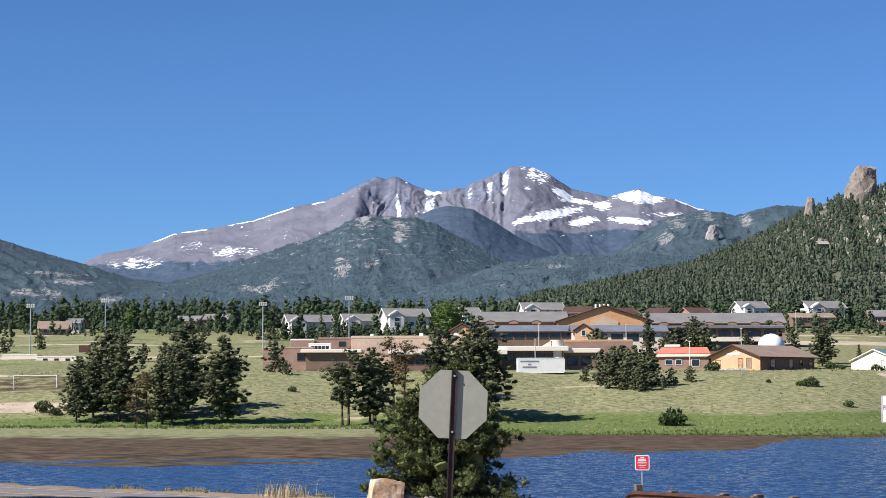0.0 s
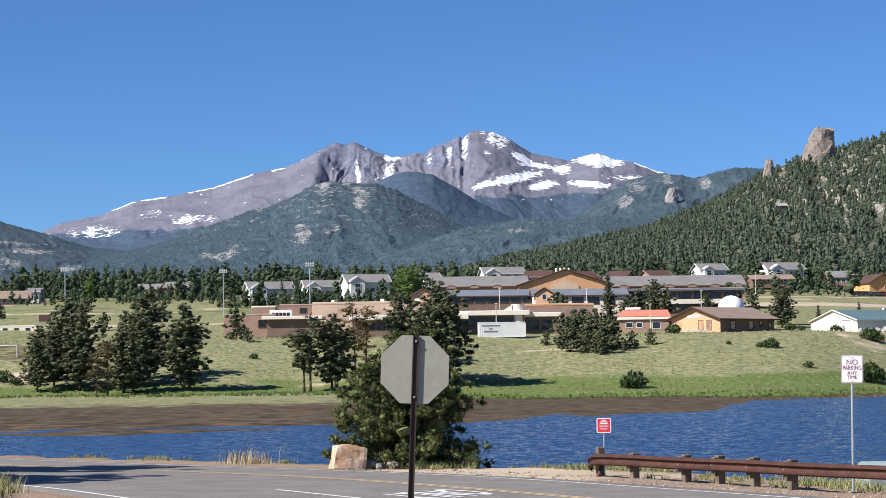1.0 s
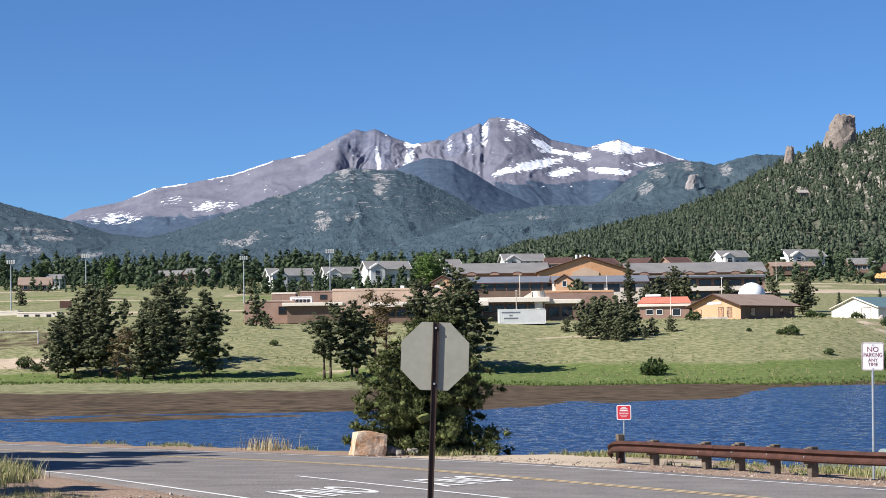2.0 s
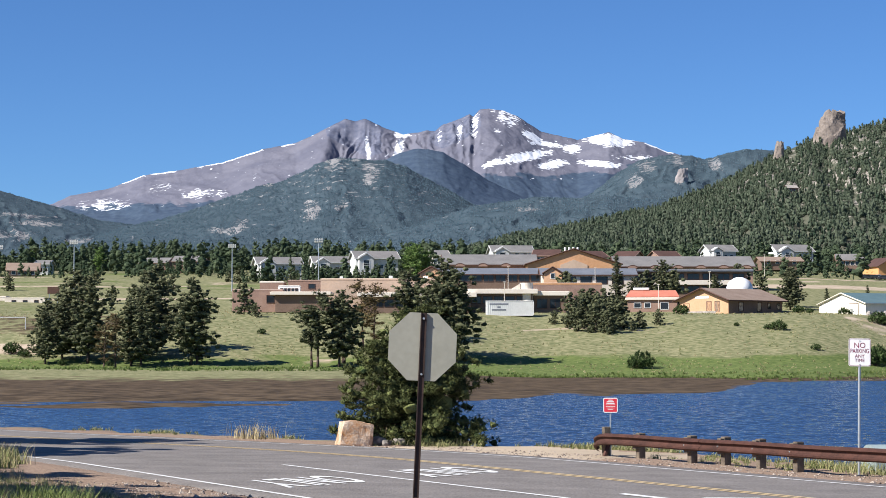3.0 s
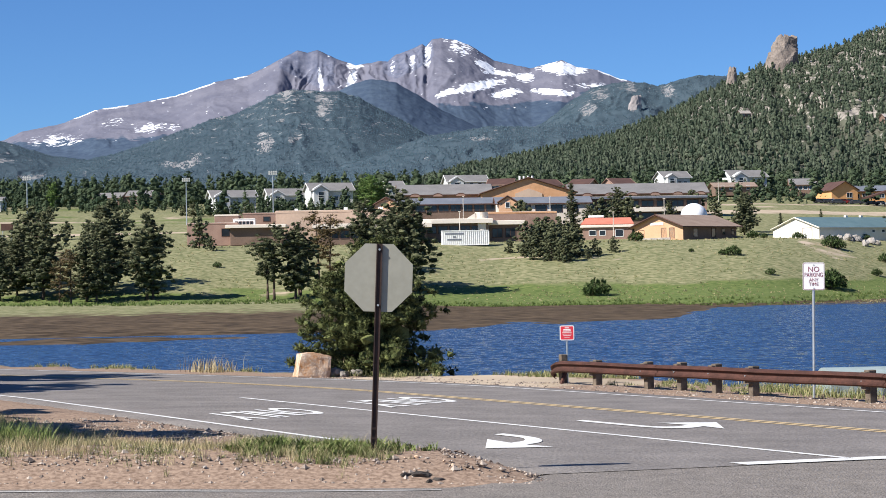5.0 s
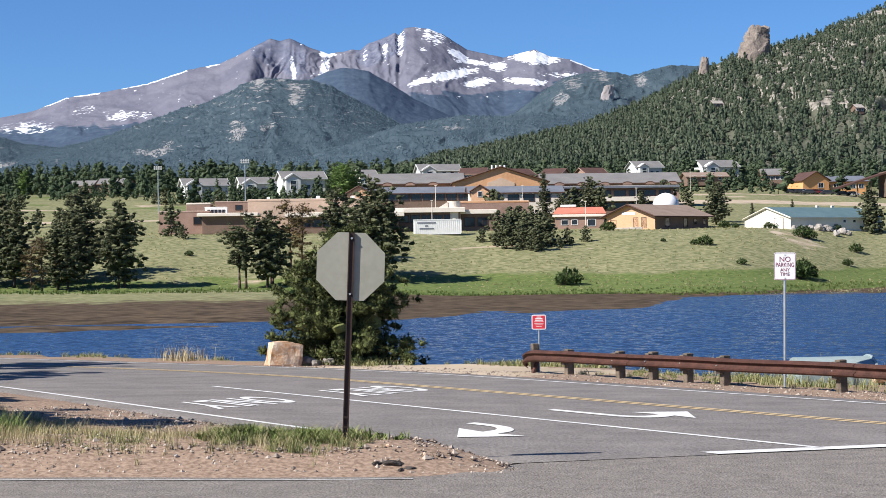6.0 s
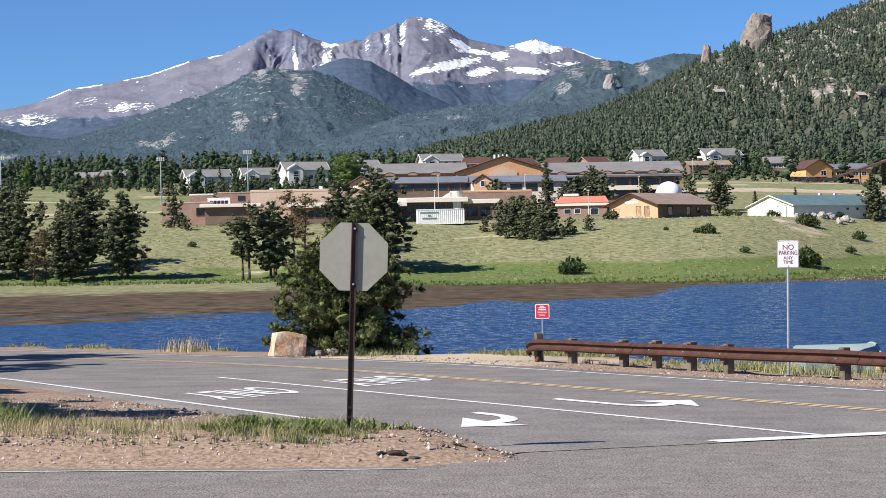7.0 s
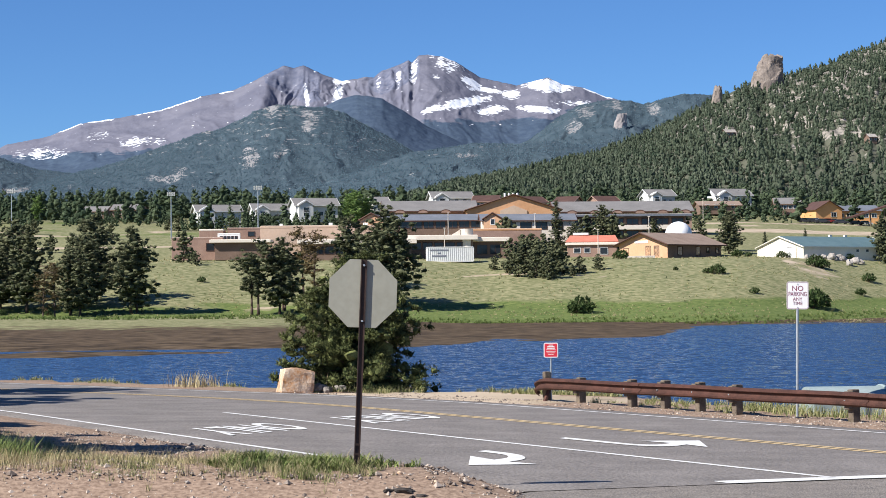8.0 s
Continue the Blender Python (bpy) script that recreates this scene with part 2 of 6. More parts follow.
def by_road(u, s):
    s = s + bend(np.asarray(u, dtype=float))
    return ALONG.x * u + ACROSS.x * s, ALONG.y * u + ACROSS.y * s


RISE_Y = [0, 284, 292, 310, 340, 366, 404, 440, 480, 560, 650, 800, 1000, 1500, 3000, 4900]
RISE_Z = [-3.4, -3.3, -2.0, -0.5, 4.4, 7.9, 9.0, 11.4, 15.0, 21.0, 26.2, 33, 40, 55, 70, 90]
MUD_B = [-900, -184, -50, 26, 125, 145, 160, 900]
MUD_Y = [134, 147, 156, 168, 170, 204, 260, 290]


def shore_s(u):
    """How far from the road the lake bank breaks: behind the rail, at the sandy pull-out, at the narrow stretch past the pine."""
    return 25.6 + 1.7 * (1 - ramp01(u, 40.0, 42.0)) + 2.7 * ramp01(u, 40.0, 42.0) * (1 - ramp01(u, 47.3, 49.3))


def land(x, y):
    """Height of the ground, and how far it is grass, lush grass, mud or bare earth."""
    x, y = np.asarray(x, dtype=float), np.asarray(y, dtype=float)
    u, s = us(x, y)
    near = road_z(x, y)
    # the verge at the stop sign stands a little proud of the road
    verge = ramp01(10.45 - s, 0, 0.9) * ramp01(y - 19.6 - 0.25 * np.clip(x, 0, 2), 0, 0.8) * ramp01(-x + 2.4, 0, 1.2)
    lumps = fbm(x * 1.3, y * 1.3, 3, 5) - 0.5
    near = near + verge * (0.07 + 0.10 * lumps + 0.20 * np.exp(-(((y - 21.4) / 1.5) ** 2))) + ramp01(s - 22.7, 0, 1) * 0.10 * lumps
    under = ((s > 10.2) & (s < 22.7) & (y > 15)) | ((y < 19.8) & (y > 4))
    near = near - 0.05 * under
    crest = shore_s(u) + 0.8 * (fbm(u * 0.3, s * 0 + 3.0, 2, 8) - 0.5)
    bank = np.clip((s - crest) * 0.55, 0, None)
    near = np.maximum(near - bank, -4.0)
    b = 1000 * x / np.maximum(y, 1.0)
    shore = 288 + 40 * ramp01(b, 170, 270) + 5 * (fbm(x * 0.05, y * 0.0, 3, 12) - 0.5) * 2
    yy = y - (shore - 288)
    far = np.interp(yy, RISE_Y, RISE_Z) + ramp01(yy, 300, 420) * 0.8 * (fbm(x * 0.02, y * 0.012, 3, 21) - 0.5)
    mud_y = np.interp(b, MUD_B, MUD_Y) + 14 * (fbm(b * 0.05, y * 0.02, 3, 30) - 0.5)
    left = 1 - ramp01(b, -60, 60)
    flat = WATER_Z - 0.12 + np.clip((y - mud_y) / 110, 0, 1.25) * (0.55 + 1.0 * left) + 0.20 * (fbm(x * 0.08, y * 0.05, 4, 33) - 0.47)
    pools = ramp01(fbm(x * 0.045, y * 0.11, 3, 36), 0.50, 0.60) * (1 - ramp01(y - mud_y, 18, 42)) * ramp01(y - mud_y, -4, 6)
    flat = flat - 0.28 * pools
    flats = (y > mud_y - 12) & (yy < 292)
    far = np.where(flats, np.maximum(far, flat), far)
    z = np.where(y < 120, near, np.maximum(far, -4.0))
    z = np.where((y > 78) & (y < 140), np.minimum(z, -3.6), z)
    beyond = np.abs(x) > 90
    z = np.where((y < 75) & (s > 26) & beyond, np.minimum(z, -3.6), z)
    grass = np.where((yy > 289) & (y > 120), 1.0, 0.0) + np.where((s > crest - 1.2) & (y < 120), 0.45, 0) + 0.95 * ramp01(yy, 180, 230) * (yy < 289.5) * (y > 120) * left + np.where(y < 60, verge * 0.35, 0)
    lush = (yy > 285) * (1 - ramp01(yy, 304, 330)) * (0.86 + 0.11 * ramp01(b, -80, 20)) + (yy > 330) * (0.38 + 0.20 * ramp01(yy, 350, 420) * (1 - ramp01(b, -70, -20))) * fbm(x * 0.02, y * 0.09, 4, 44) * 1.15
    mud = np.where((y > 120) & (yy <= 289.5), 1.0 - 0.72 * ramp01(yy, 188, 262) * left, 0.0)
    patch_ = 0.75 * (b < -196) * ramp01(yy, 316, 320) * (1 - ramp01(yy, 327, 332)) + 0.30 * (b < -120) * ramp01(yy, 352, 358) * (1 - ramp01(yy, 372, 384)) * ramp01(fbm(x * 0.06, y * 0.06, 3, 57), 0.35, 0.6)
    mud = mud + 0.5 * (b < -150) * ramp01(yy, 334, 340) * (1 - ramp01(yy, 362, 376))
    trail = np.exp(-((yy - 342 - 5 * np.sin((x - 12) * 0.12)) / 2.0) ** 2) * ramp01(x, 8, 16) * (1 - ramp01(x, 36, 44)) * 0.7
    bare = np.where(y > 300, trail + patch_ + 0.5 * ramp01(fbm(x * 0.05, y * 0.03, 4, 51), 0.6, 0.75), 0) + (yy > 425) * (b < -50) * 0.22 * fbm(x * 0.02, y * 0.05, 3, 53) + 0.75 * (b < -50) * (np.abs(yy - 462 - 0.03 * x) < 2.6) + 0.6 * (b < -120) * (np.abs(yy - 520) < 3) + 0.8 * (b > 135) * (yy > 506) * (yy < 526) + 0.7 * (b > 120) * (np.abs(yy - 571) < 6)
    bare = bare + 0.85 * (s > 22.6) * (s < crest - 0.8) * ramp01(u, 38.5, 40.5) * (1 - ramp01(u, 47, 49)) * (y < 120)
    return z, grass, lush, mud, bare


def ground_at(x, y):
    return float(land(np.array([x]), np.array([y]))[0][0])


def mil(b, dist):
    """Ground place at a bearing of b thousandths to the right of straight ahead."""
    x = b * dist / 1000.0
    return x, dist, ground_at(x, dist)


def spread(stops):
    out = []
    for (a, step), (b, _) in zip(stops[:-1], stops[1:]):
        out += list(np.arange(a, b, step))
    return np.array(out + [stops[-1][0]])


gx = spread([(-4900, 700), (-1400, 100), (-300, 12), (-180, 2.2), (-16, 0.4), (16, 2.2), (180, 12), (300, 100), (1400, 700), (4900, 1)])
gy = spread([(-4900, 900), (-400, 60), (-40, 5), (15, 0.4), (62, 2.5), (140, 2.5), (280, 1.3), (310, 2.5), (560, 6), (900, 60), (2000, 400), (4990, 1)])
GX, GY = np.meshgrid(gx, gy)
GZ, g_grass, g_lush, g_mud, g_bare = land(GX, GY)
ground = tagged(sheet("ground", GX, GY, GZ, GROUND, {"grass": g_grass, "lush": g_lush, "mud": g_mud, "bare": g_bare}),
                "sandy verges, muddy lake bed and grassy rising meadow", "ground", kind="structure")

wx, wy = np.meshgrid(spread([(-700, 50), (700, 1)]), spread([(38, 20), (345, 1)]))
water = tagged(sheet("water", wx, wy, np.full(wx.shape, WATER_Z), WATER), "deep blue wind-rippled lake water", "lake", kind="structure")

# ---- roads ----
rs, ru = np.meshgrid(np.concatenate([[10.25], np.linspace(10.4, 22.5, 14), [22.65]]), spread([(18.15, 0.75), (120, 1)]))
rx, ry = by_road(ru, rs)
rz = road_z(rx, ry) + 0.012
rz[:, 0] -= 0.06
rz[:, -1] -= 0.06
road = tagged(sheet("road", rx, ry, rz, ASPHALT), "worn grey asphalt two-lane road with turn lanes", "road", kind="structure")


def edge_y(x):
    """Far edge of the side street: along the verge, then along the stop line."""
    line = 16.39 + 0.4347 * (x + 7.91) / 0.9006
    return np.where(x < 0.6, 19.36 + 0.05 * np.sin(x * 1.7), np.minimum(19.36 + np.clip(x - 0.6, 0, 9) * 1.6, line + 0.15))


cx, ct = np.meshgrid(spread([(-80, 4), (-8, 0.25), (14, 4), (80, 1)]), np.linspace(0, 1, 30))
cy = 4 + (edge_y(np.minimum(cx, 13)) - 4) * ct
cz = road_z(cx, cy) + 0.006
street = tagged(sheet("side_street", cx, cy, cz, CHIPSEAL), "rough light grey chip-sealed side street", "road", kind="structure")


WORN_LINE = material("worn_edge_paint", (0.22, 0.21, 0.20), (0.56, 0.55, 0.53), 0.25, 0.8, 0.2, fine=5)
lx, lt = np.meshgrid(spread([(-60, 3), (-8, 0.25), (0.4, 1)]), [0.0, 0.09])
ly = edge_y(lx) - 0.34 + lt
edge_line = tagged(sheet("edge_line", lx, ly, road_z(lx, ly) + 0.012, WORN_LINE), "worn white edge line on the side street", "road marking", kind="structure")


def stripe(name, u0, u1, s, wide, mat, label, lift=0.018):
    n = max(2, int(abs(u1 - u0) / 0.8))
    S, U = np.meshgrid([s - wide / 2, s + wide / 2], np.linspace(u0, u1, n))
    x, y = by_road(U, S)
    return tagged(sheet(name, x, y, road_z(x, y) + lift, mat), label, "road marking", kind="structure")


stripe("edge_line", 24.2, 110, 10.85, 0.11, PAINT_W, "white painted road edge line")
stripe("lane_line", 18.4, 37.4, 14.62, 0.12, PAINT_W, "white painted line between two turn lanes")
stripe("centre_line", 18.4, 112, 18.22, 0.10, PAINT_Y, "double yellow painted centre line")
stripe("centre_line", 18.4, 112, 18.44, 0.10, PAINT_Y, "double yellow painted centre line")
stripe("edge_line", 20.0, 112, 21.82, 0.11, PAINT_W, "white painted road edge line")
stripe("stop_line", 18.15, 18.5, 15.6, 5.2, PAINT_W, "broad white painted stop line")



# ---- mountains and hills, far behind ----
# the blue-mauve cast on rock and forest paints in the distance haze
ROCK = blend_material("haze_tinted_rock_and_snow", [
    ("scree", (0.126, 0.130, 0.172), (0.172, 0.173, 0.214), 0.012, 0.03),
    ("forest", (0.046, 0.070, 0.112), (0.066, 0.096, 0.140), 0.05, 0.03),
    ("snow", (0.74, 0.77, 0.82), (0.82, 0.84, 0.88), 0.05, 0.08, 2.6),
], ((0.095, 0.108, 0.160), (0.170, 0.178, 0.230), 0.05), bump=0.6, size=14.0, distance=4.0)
# floor and outcrop colours are blued to carry the haze before these hills
HILL = blend_material("haze_tinted_hill_floor", [
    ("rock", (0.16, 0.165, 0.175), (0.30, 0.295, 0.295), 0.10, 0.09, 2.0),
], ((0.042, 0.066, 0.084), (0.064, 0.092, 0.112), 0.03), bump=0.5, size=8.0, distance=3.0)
NEAR_HILL = blend_material("dry_hillside", [
    ("rock", (0.20, 0.185, 0.16), (0.36, 0.325, 0.285), 0.12, 0.12, 1.6),
], ((0.065, 0.075, 0.052), (0.135, 0.135, 0.100), 0.03), bump=0.5, size=4.0, distance=1.5)


def massif(name, crest, foot, dist, front, mat, step, rows, relief, rough, seed, power=1.0, back=500, paint=None, spur=6.0, cliffs=None, bowls=(), label="", category="mountain"):
    """A mountainside: crest is (bearing, rise) in thousandths seen from the road, at dist; it falls towards the viewer to foot at front."""
    cb, cr = np.array(crest[0::2], float), np.array(crest[1::2], float)
    b = np.arange(cb[0], cb[-1], step)
    rise = np.interp(b, cb, cr)
    jag = rough * (fbm(b * 0.5, b * 0 + seed, 4, seed) - 0.5)
    t = np.concatenate([np.linspace(0, 1, rows), 1 + np.linspace(0.1, 1, 5)])
    B, T = np.meshgrid(b, t)
    R = np.tile(rise, (len(t), 1)) + np.tile(jag, (len(t), 1)) * np.clip(T, 0, 1) ** 8
    d0 = np.interp(b, [cb[0], cb[-1]], dist) if isinstance(dist, tuple) else np.full_like(b, dist)
    D = np.where(T <= 1, front + (d0 - front) * T, d0 + back * (T - 1))
    zf = EYE + front * foot / 1000
    zc = EYE + d0 * R / 1000
    k = np.clip(T, 0, 1) ** power
    Z = zf + (zc - zf) * k - np.clip(T - 1, 0, 1) * (zc - zf) * 0.9
    X = B * D / 1000
    w = np.clip(T, 0, 1) * (1 - np.clip(T, 0, 1)) * 4
    wob = 30 * (fbm(B * 0.05, T * 4, 3, seed + 3) - 0.5)
    spurs = fbm((B + wob) / spur, T * 5.0 + 0.04 * B + seed, 5, seed + 7, ridged=True) - 0.55
    tall = np.clip((zc - zf) / np.max(zc - zf), 0.05, 1)
    Z = Z + relief * tall * spurs * np.where(T <= 1, w**0.6, 0)
    if cliffs:
        (c0, c1), deep, fine = cliffs
        steep = fbm((B + 0.5 * wob) / fine, T * 6.0, 4, seed + 31, ridged=True) - 0.5
        Z = Z + deep * steep * ramp01(B, c0, c0 + 8) * (1 - ramp01(B, c1 - 8, c1)) * ramp01(T, 0.45, 0.7) * (1 - ramp01(T, 0.93, 1.0))
    for c0, c1, deep in bowls:
        # a corrie under the crest: its left wall falls steeply to the right, its floor rises gently again
        edge = B - 14 * (T - 1) + 0.25 * wob
        hollow = ramp01(edge, c0, c0 + 9) * (1 - ramp01(edge, c0 + 12, c1))
        Z = Z - deep * hollow * ramp01(T, 0.50, 0.72) * (1 - ramp01(T, 0.95, 1.0))
    seen = (Z - EYE) / D * 1000
    attrs = paint(B, seen, T, X, D) if paint else None
    ob = tagged(sheet(name, X, D, Z, mat, attrs), label, category, kind="structure")
    return ob, b, t[:rows], X[:rows], D[:rows], Z[:rows]


def patch(B, S, list_of):
    """Soft-edged tilted ovals: bearing, rise, half width, half height, tilt."""
    out = np.zeros_like(B)
    for cb, cs, rx, ry, tilt in list_of:
        db, ds = B - cb, S - cs
        e = (db / rx) ** 2 + ((ds - tilt * db) / ry) ** 2
        out = np.maximum(out, np.clip(1.05 - 0.55 * e, 0, 1))
    return out


def alpine(B, S, T, X, D):
    n = fbm(B * 0.35, S * 0.6, 4, 61)
    n2 = fbm(B * 0.12, S * 0.25, 3, 64)
    snow = patch(B, S, [(42.3, 95.9, 14, 2.4, 0.18), (26.9, 92.8, 5, 1.6, 0.3), (56.4, 92.0, 7, 2.2, 0.1), (66.2, 99.8, 4.2, 2.4, 0), (84.4, 104.3, 12, 3.0, -0.1)])
    snow = np.maximum(snow, patch(B, S, [(80.2, 92.3, 10, 1.6, -0.1), (46.6, 105.7, 5, 2.0, -0.5), (53.6, 102.1, 9, 1.2, -0.1), (-18.5, 107.4, 4, 2.2, 0), (-20.2, 99.0, 2.5, 5.5, 1.2), (-35.6, 99.8, 1.3, 5, -1.5)]))
    snow = np.maximum(snow, patch(B, S, [(34.8, 115.5, 8, 4.0, -0.35)]) * (0.05 + 1.0 * n))
    snow = np.maximum(snow, patch(B, S, [(17.9, 112.5, 2.2, 7, 1.0), (10.1, 107.7, 1.5, 4, 1), (0.3, 105.7, 1.2, 4, 0.8), (28.3, 109.7, 2.5, 1.4, -0.5)]) * (0.1 + 0.95 * n))
    snow = np.maximum(snow, patch(B, S, [(-166.6, 71.5, 13, 3.5, 0.05), (-116.1, 77.7, 11, 2.2, 0.05), (-138.5, 80.5, 6, 2.0, 0.1), (-123.1, 76.3, 6, 1.5, 0), (102.6, 94.5, 12, 2, -0.1)]) * (0.95 * n))
    crest = np.clip((T - 0.972) / 0.02, 0, 1) * ramp01(n2, 0.43, 0.55) * (B < -62.8) * (B > -173.6)
    crest = np.maximum(crest, np.clip((T - 0.97) / 0.02, 0, 1) * (B > 102.6) * (B < 116.7))
    specks = ramp01(n, 0.74, 0.86) * ramp01(S, 76, 86) * 0.5
    line = np.interp(B, [-194.6, -149.8, -99.3, -62.8, 18.5, 60.6, 94.2, 133.5], [69.8, 73.2, 74.3, 75.4, 87.2, 86.9, 90.0, 91.7])
    forest = np.clip(0.5 + (line - S) / 5 + 1.5 * (n2 - 0.5), 0, 1)
    # wall: darker cliff rock; on the left peak the tone paints in shade
    low1 = np.interp(B, [-58, -56, -37, -28, -24], [112, 106, 96, 97, 104])
    low2 = np.interp(B, [-6, 2, 12, 22], [103, 100, 104, 111])
    wall = ramp01(S - low1, -1, 1.5) * ramp01(B, -58, -55) * (1 - ramp01(B, -31, -26)) + ramp01(S - low2, -1, 1.5) * ramp01(B, -7, -3) * (1 - ramp01(B, 18, 23))
    scree = 0.95 - 0.95 * wall + 0.5 * (n2 - 0.5)
    return {"snow": np.clip(np.maximum(np.maximum(snow, crest), specks), 0, 1) * 1.15 - 0.1 - 0.5 * (S < line - 3), "forest": forest, "scree": scree}


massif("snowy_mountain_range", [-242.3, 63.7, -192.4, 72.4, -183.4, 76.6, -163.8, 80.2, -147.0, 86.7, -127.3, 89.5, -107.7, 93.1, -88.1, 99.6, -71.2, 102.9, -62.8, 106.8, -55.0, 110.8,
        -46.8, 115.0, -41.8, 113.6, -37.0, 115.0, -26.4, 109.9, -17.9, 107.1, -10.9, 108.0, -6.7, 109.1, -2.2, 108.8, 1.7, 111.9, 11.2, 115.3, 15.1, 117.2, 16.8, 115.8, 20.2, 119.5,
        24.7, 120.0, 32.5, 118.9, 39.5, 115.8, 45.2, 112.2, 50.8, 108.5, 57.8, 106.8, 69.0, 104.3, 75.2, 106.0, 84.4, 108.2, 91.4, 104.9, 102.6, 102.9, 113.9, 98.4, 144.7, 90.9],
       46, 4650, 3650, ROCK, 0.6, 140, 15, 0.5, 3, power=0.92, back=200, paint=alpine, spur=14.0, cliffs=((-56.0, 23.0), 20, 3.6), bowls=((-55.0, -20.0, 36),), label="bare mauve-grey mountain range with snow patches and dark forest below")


def wooded(rocks, strewn=0.0):
    def paint(B, S, T, X, D):
        n = fbm(B * 0.25, S * 0.5, 4, 71)
        ledges = strewn * ramp01(fbm(B * 0.10, S * 0.9, 4, 73), 0.46, 0.62) * ramp01(S, 62, 78)
        return {"rock": np.clip(patch(B, S, rocks) * (0.05 + 1.15 * n) + ramp01(n, 0.68, 0.84) * 0.5 + ledges, 0, 1)}
    return paint


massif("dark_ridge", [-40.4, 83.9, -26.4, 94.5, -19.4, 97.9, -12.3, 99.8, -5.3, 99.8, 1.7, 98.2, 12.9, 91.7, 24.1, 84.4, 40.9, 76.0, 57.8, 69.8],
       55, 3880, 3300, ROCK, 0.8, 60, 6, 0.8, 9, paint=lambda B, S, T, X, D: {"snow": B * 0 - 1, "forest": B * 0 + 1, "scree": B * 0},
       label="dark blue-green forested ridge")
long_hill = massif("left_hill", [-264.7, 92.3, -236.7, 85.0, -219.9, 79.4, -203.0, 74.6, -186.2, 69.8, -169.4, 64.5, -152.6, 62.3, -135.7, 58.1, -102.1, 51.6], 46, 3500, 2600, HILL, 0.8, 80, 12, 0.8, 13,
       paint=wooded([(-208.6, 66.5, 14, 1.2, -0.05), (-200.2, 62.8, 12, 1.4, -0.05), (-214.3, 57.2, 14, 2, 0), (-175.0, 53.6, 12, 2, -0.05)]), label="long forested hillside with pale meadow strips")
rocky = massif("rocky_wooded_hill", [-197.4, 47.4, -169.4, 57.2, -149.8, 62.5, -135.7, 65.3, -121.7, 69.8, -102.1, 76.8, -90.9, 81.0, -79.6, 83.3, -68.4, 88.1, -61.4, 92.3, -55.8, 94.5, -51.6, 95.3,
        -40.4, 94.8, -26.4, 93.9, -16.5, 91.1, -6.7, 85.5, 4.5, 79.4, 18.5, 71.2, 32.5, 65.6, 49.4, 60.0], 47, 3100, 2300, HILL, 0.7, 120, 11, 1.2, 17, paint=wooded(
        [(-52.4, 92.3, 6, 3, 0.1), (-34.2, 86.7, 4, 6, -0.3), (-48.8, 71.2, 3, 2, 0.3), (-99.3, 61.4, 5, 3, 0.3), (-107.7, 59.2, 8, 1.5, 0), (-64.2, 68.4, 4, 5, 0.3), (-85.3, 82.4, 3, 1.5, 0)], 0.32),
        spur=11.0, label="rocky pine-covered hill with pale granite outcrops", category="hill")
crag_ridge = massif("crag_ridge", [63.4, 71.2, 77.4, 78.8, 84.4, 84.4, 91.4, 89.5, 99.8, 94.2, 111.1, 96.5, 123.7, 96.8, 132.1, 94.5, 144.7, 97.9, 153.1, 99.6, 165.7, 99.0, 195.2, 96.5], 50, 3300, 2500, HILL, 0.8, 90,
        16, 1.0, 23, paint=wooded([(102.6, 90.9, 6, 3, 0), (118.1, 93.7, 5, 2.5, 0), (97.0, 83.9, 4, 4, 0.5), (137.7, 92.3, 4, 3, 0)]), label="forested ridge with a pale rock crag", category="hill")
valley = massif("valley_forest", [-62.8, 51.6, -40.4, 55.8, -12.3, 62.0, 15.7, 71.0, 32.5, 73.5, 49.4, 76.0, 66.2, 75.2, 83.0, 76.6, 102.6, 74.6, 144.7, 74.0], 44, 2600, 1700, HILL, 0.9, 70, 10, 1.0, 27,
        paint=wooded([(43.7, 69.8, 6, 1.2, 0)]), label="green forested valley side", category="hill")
side = massif("pine_hillside", [10.1, 46.8, 32.5, 53.6, 60.6, 59.2, 88.6, 65.3, 111.1, 70.4, 127.9, 76.8, 144.7, 83.9, 158.7, 91.7, 168.5, 96.8, 178.4, 101.2, 186.8, 104.6, 200.8, 107.4, 212.0, 110.2, 223.2, 113.0,
        242.9, 120.9, 262.5, 128.2, 284.9, 137.1], 40, (1350, 2000), 830, NEAR_HILL, 0.8, 130, 20, 0.8, 37, power=1.05, paint=wooded(
        [(153.1, 82.4, 12, 4, 0.2), (174.2, 78.8, 5, 1.5, 0.1), (234.4, 80.5, 14, 3, 0), (228.8, 103.5, 8, 5, 0.4), (206.4, 86.7, 18, 5, 0.2), (127.9, 71.2, 9, 3, 0.2)], 0.6), spur=14.0,
        label="steep hillside of scattered pines and pale rock", category="hill")


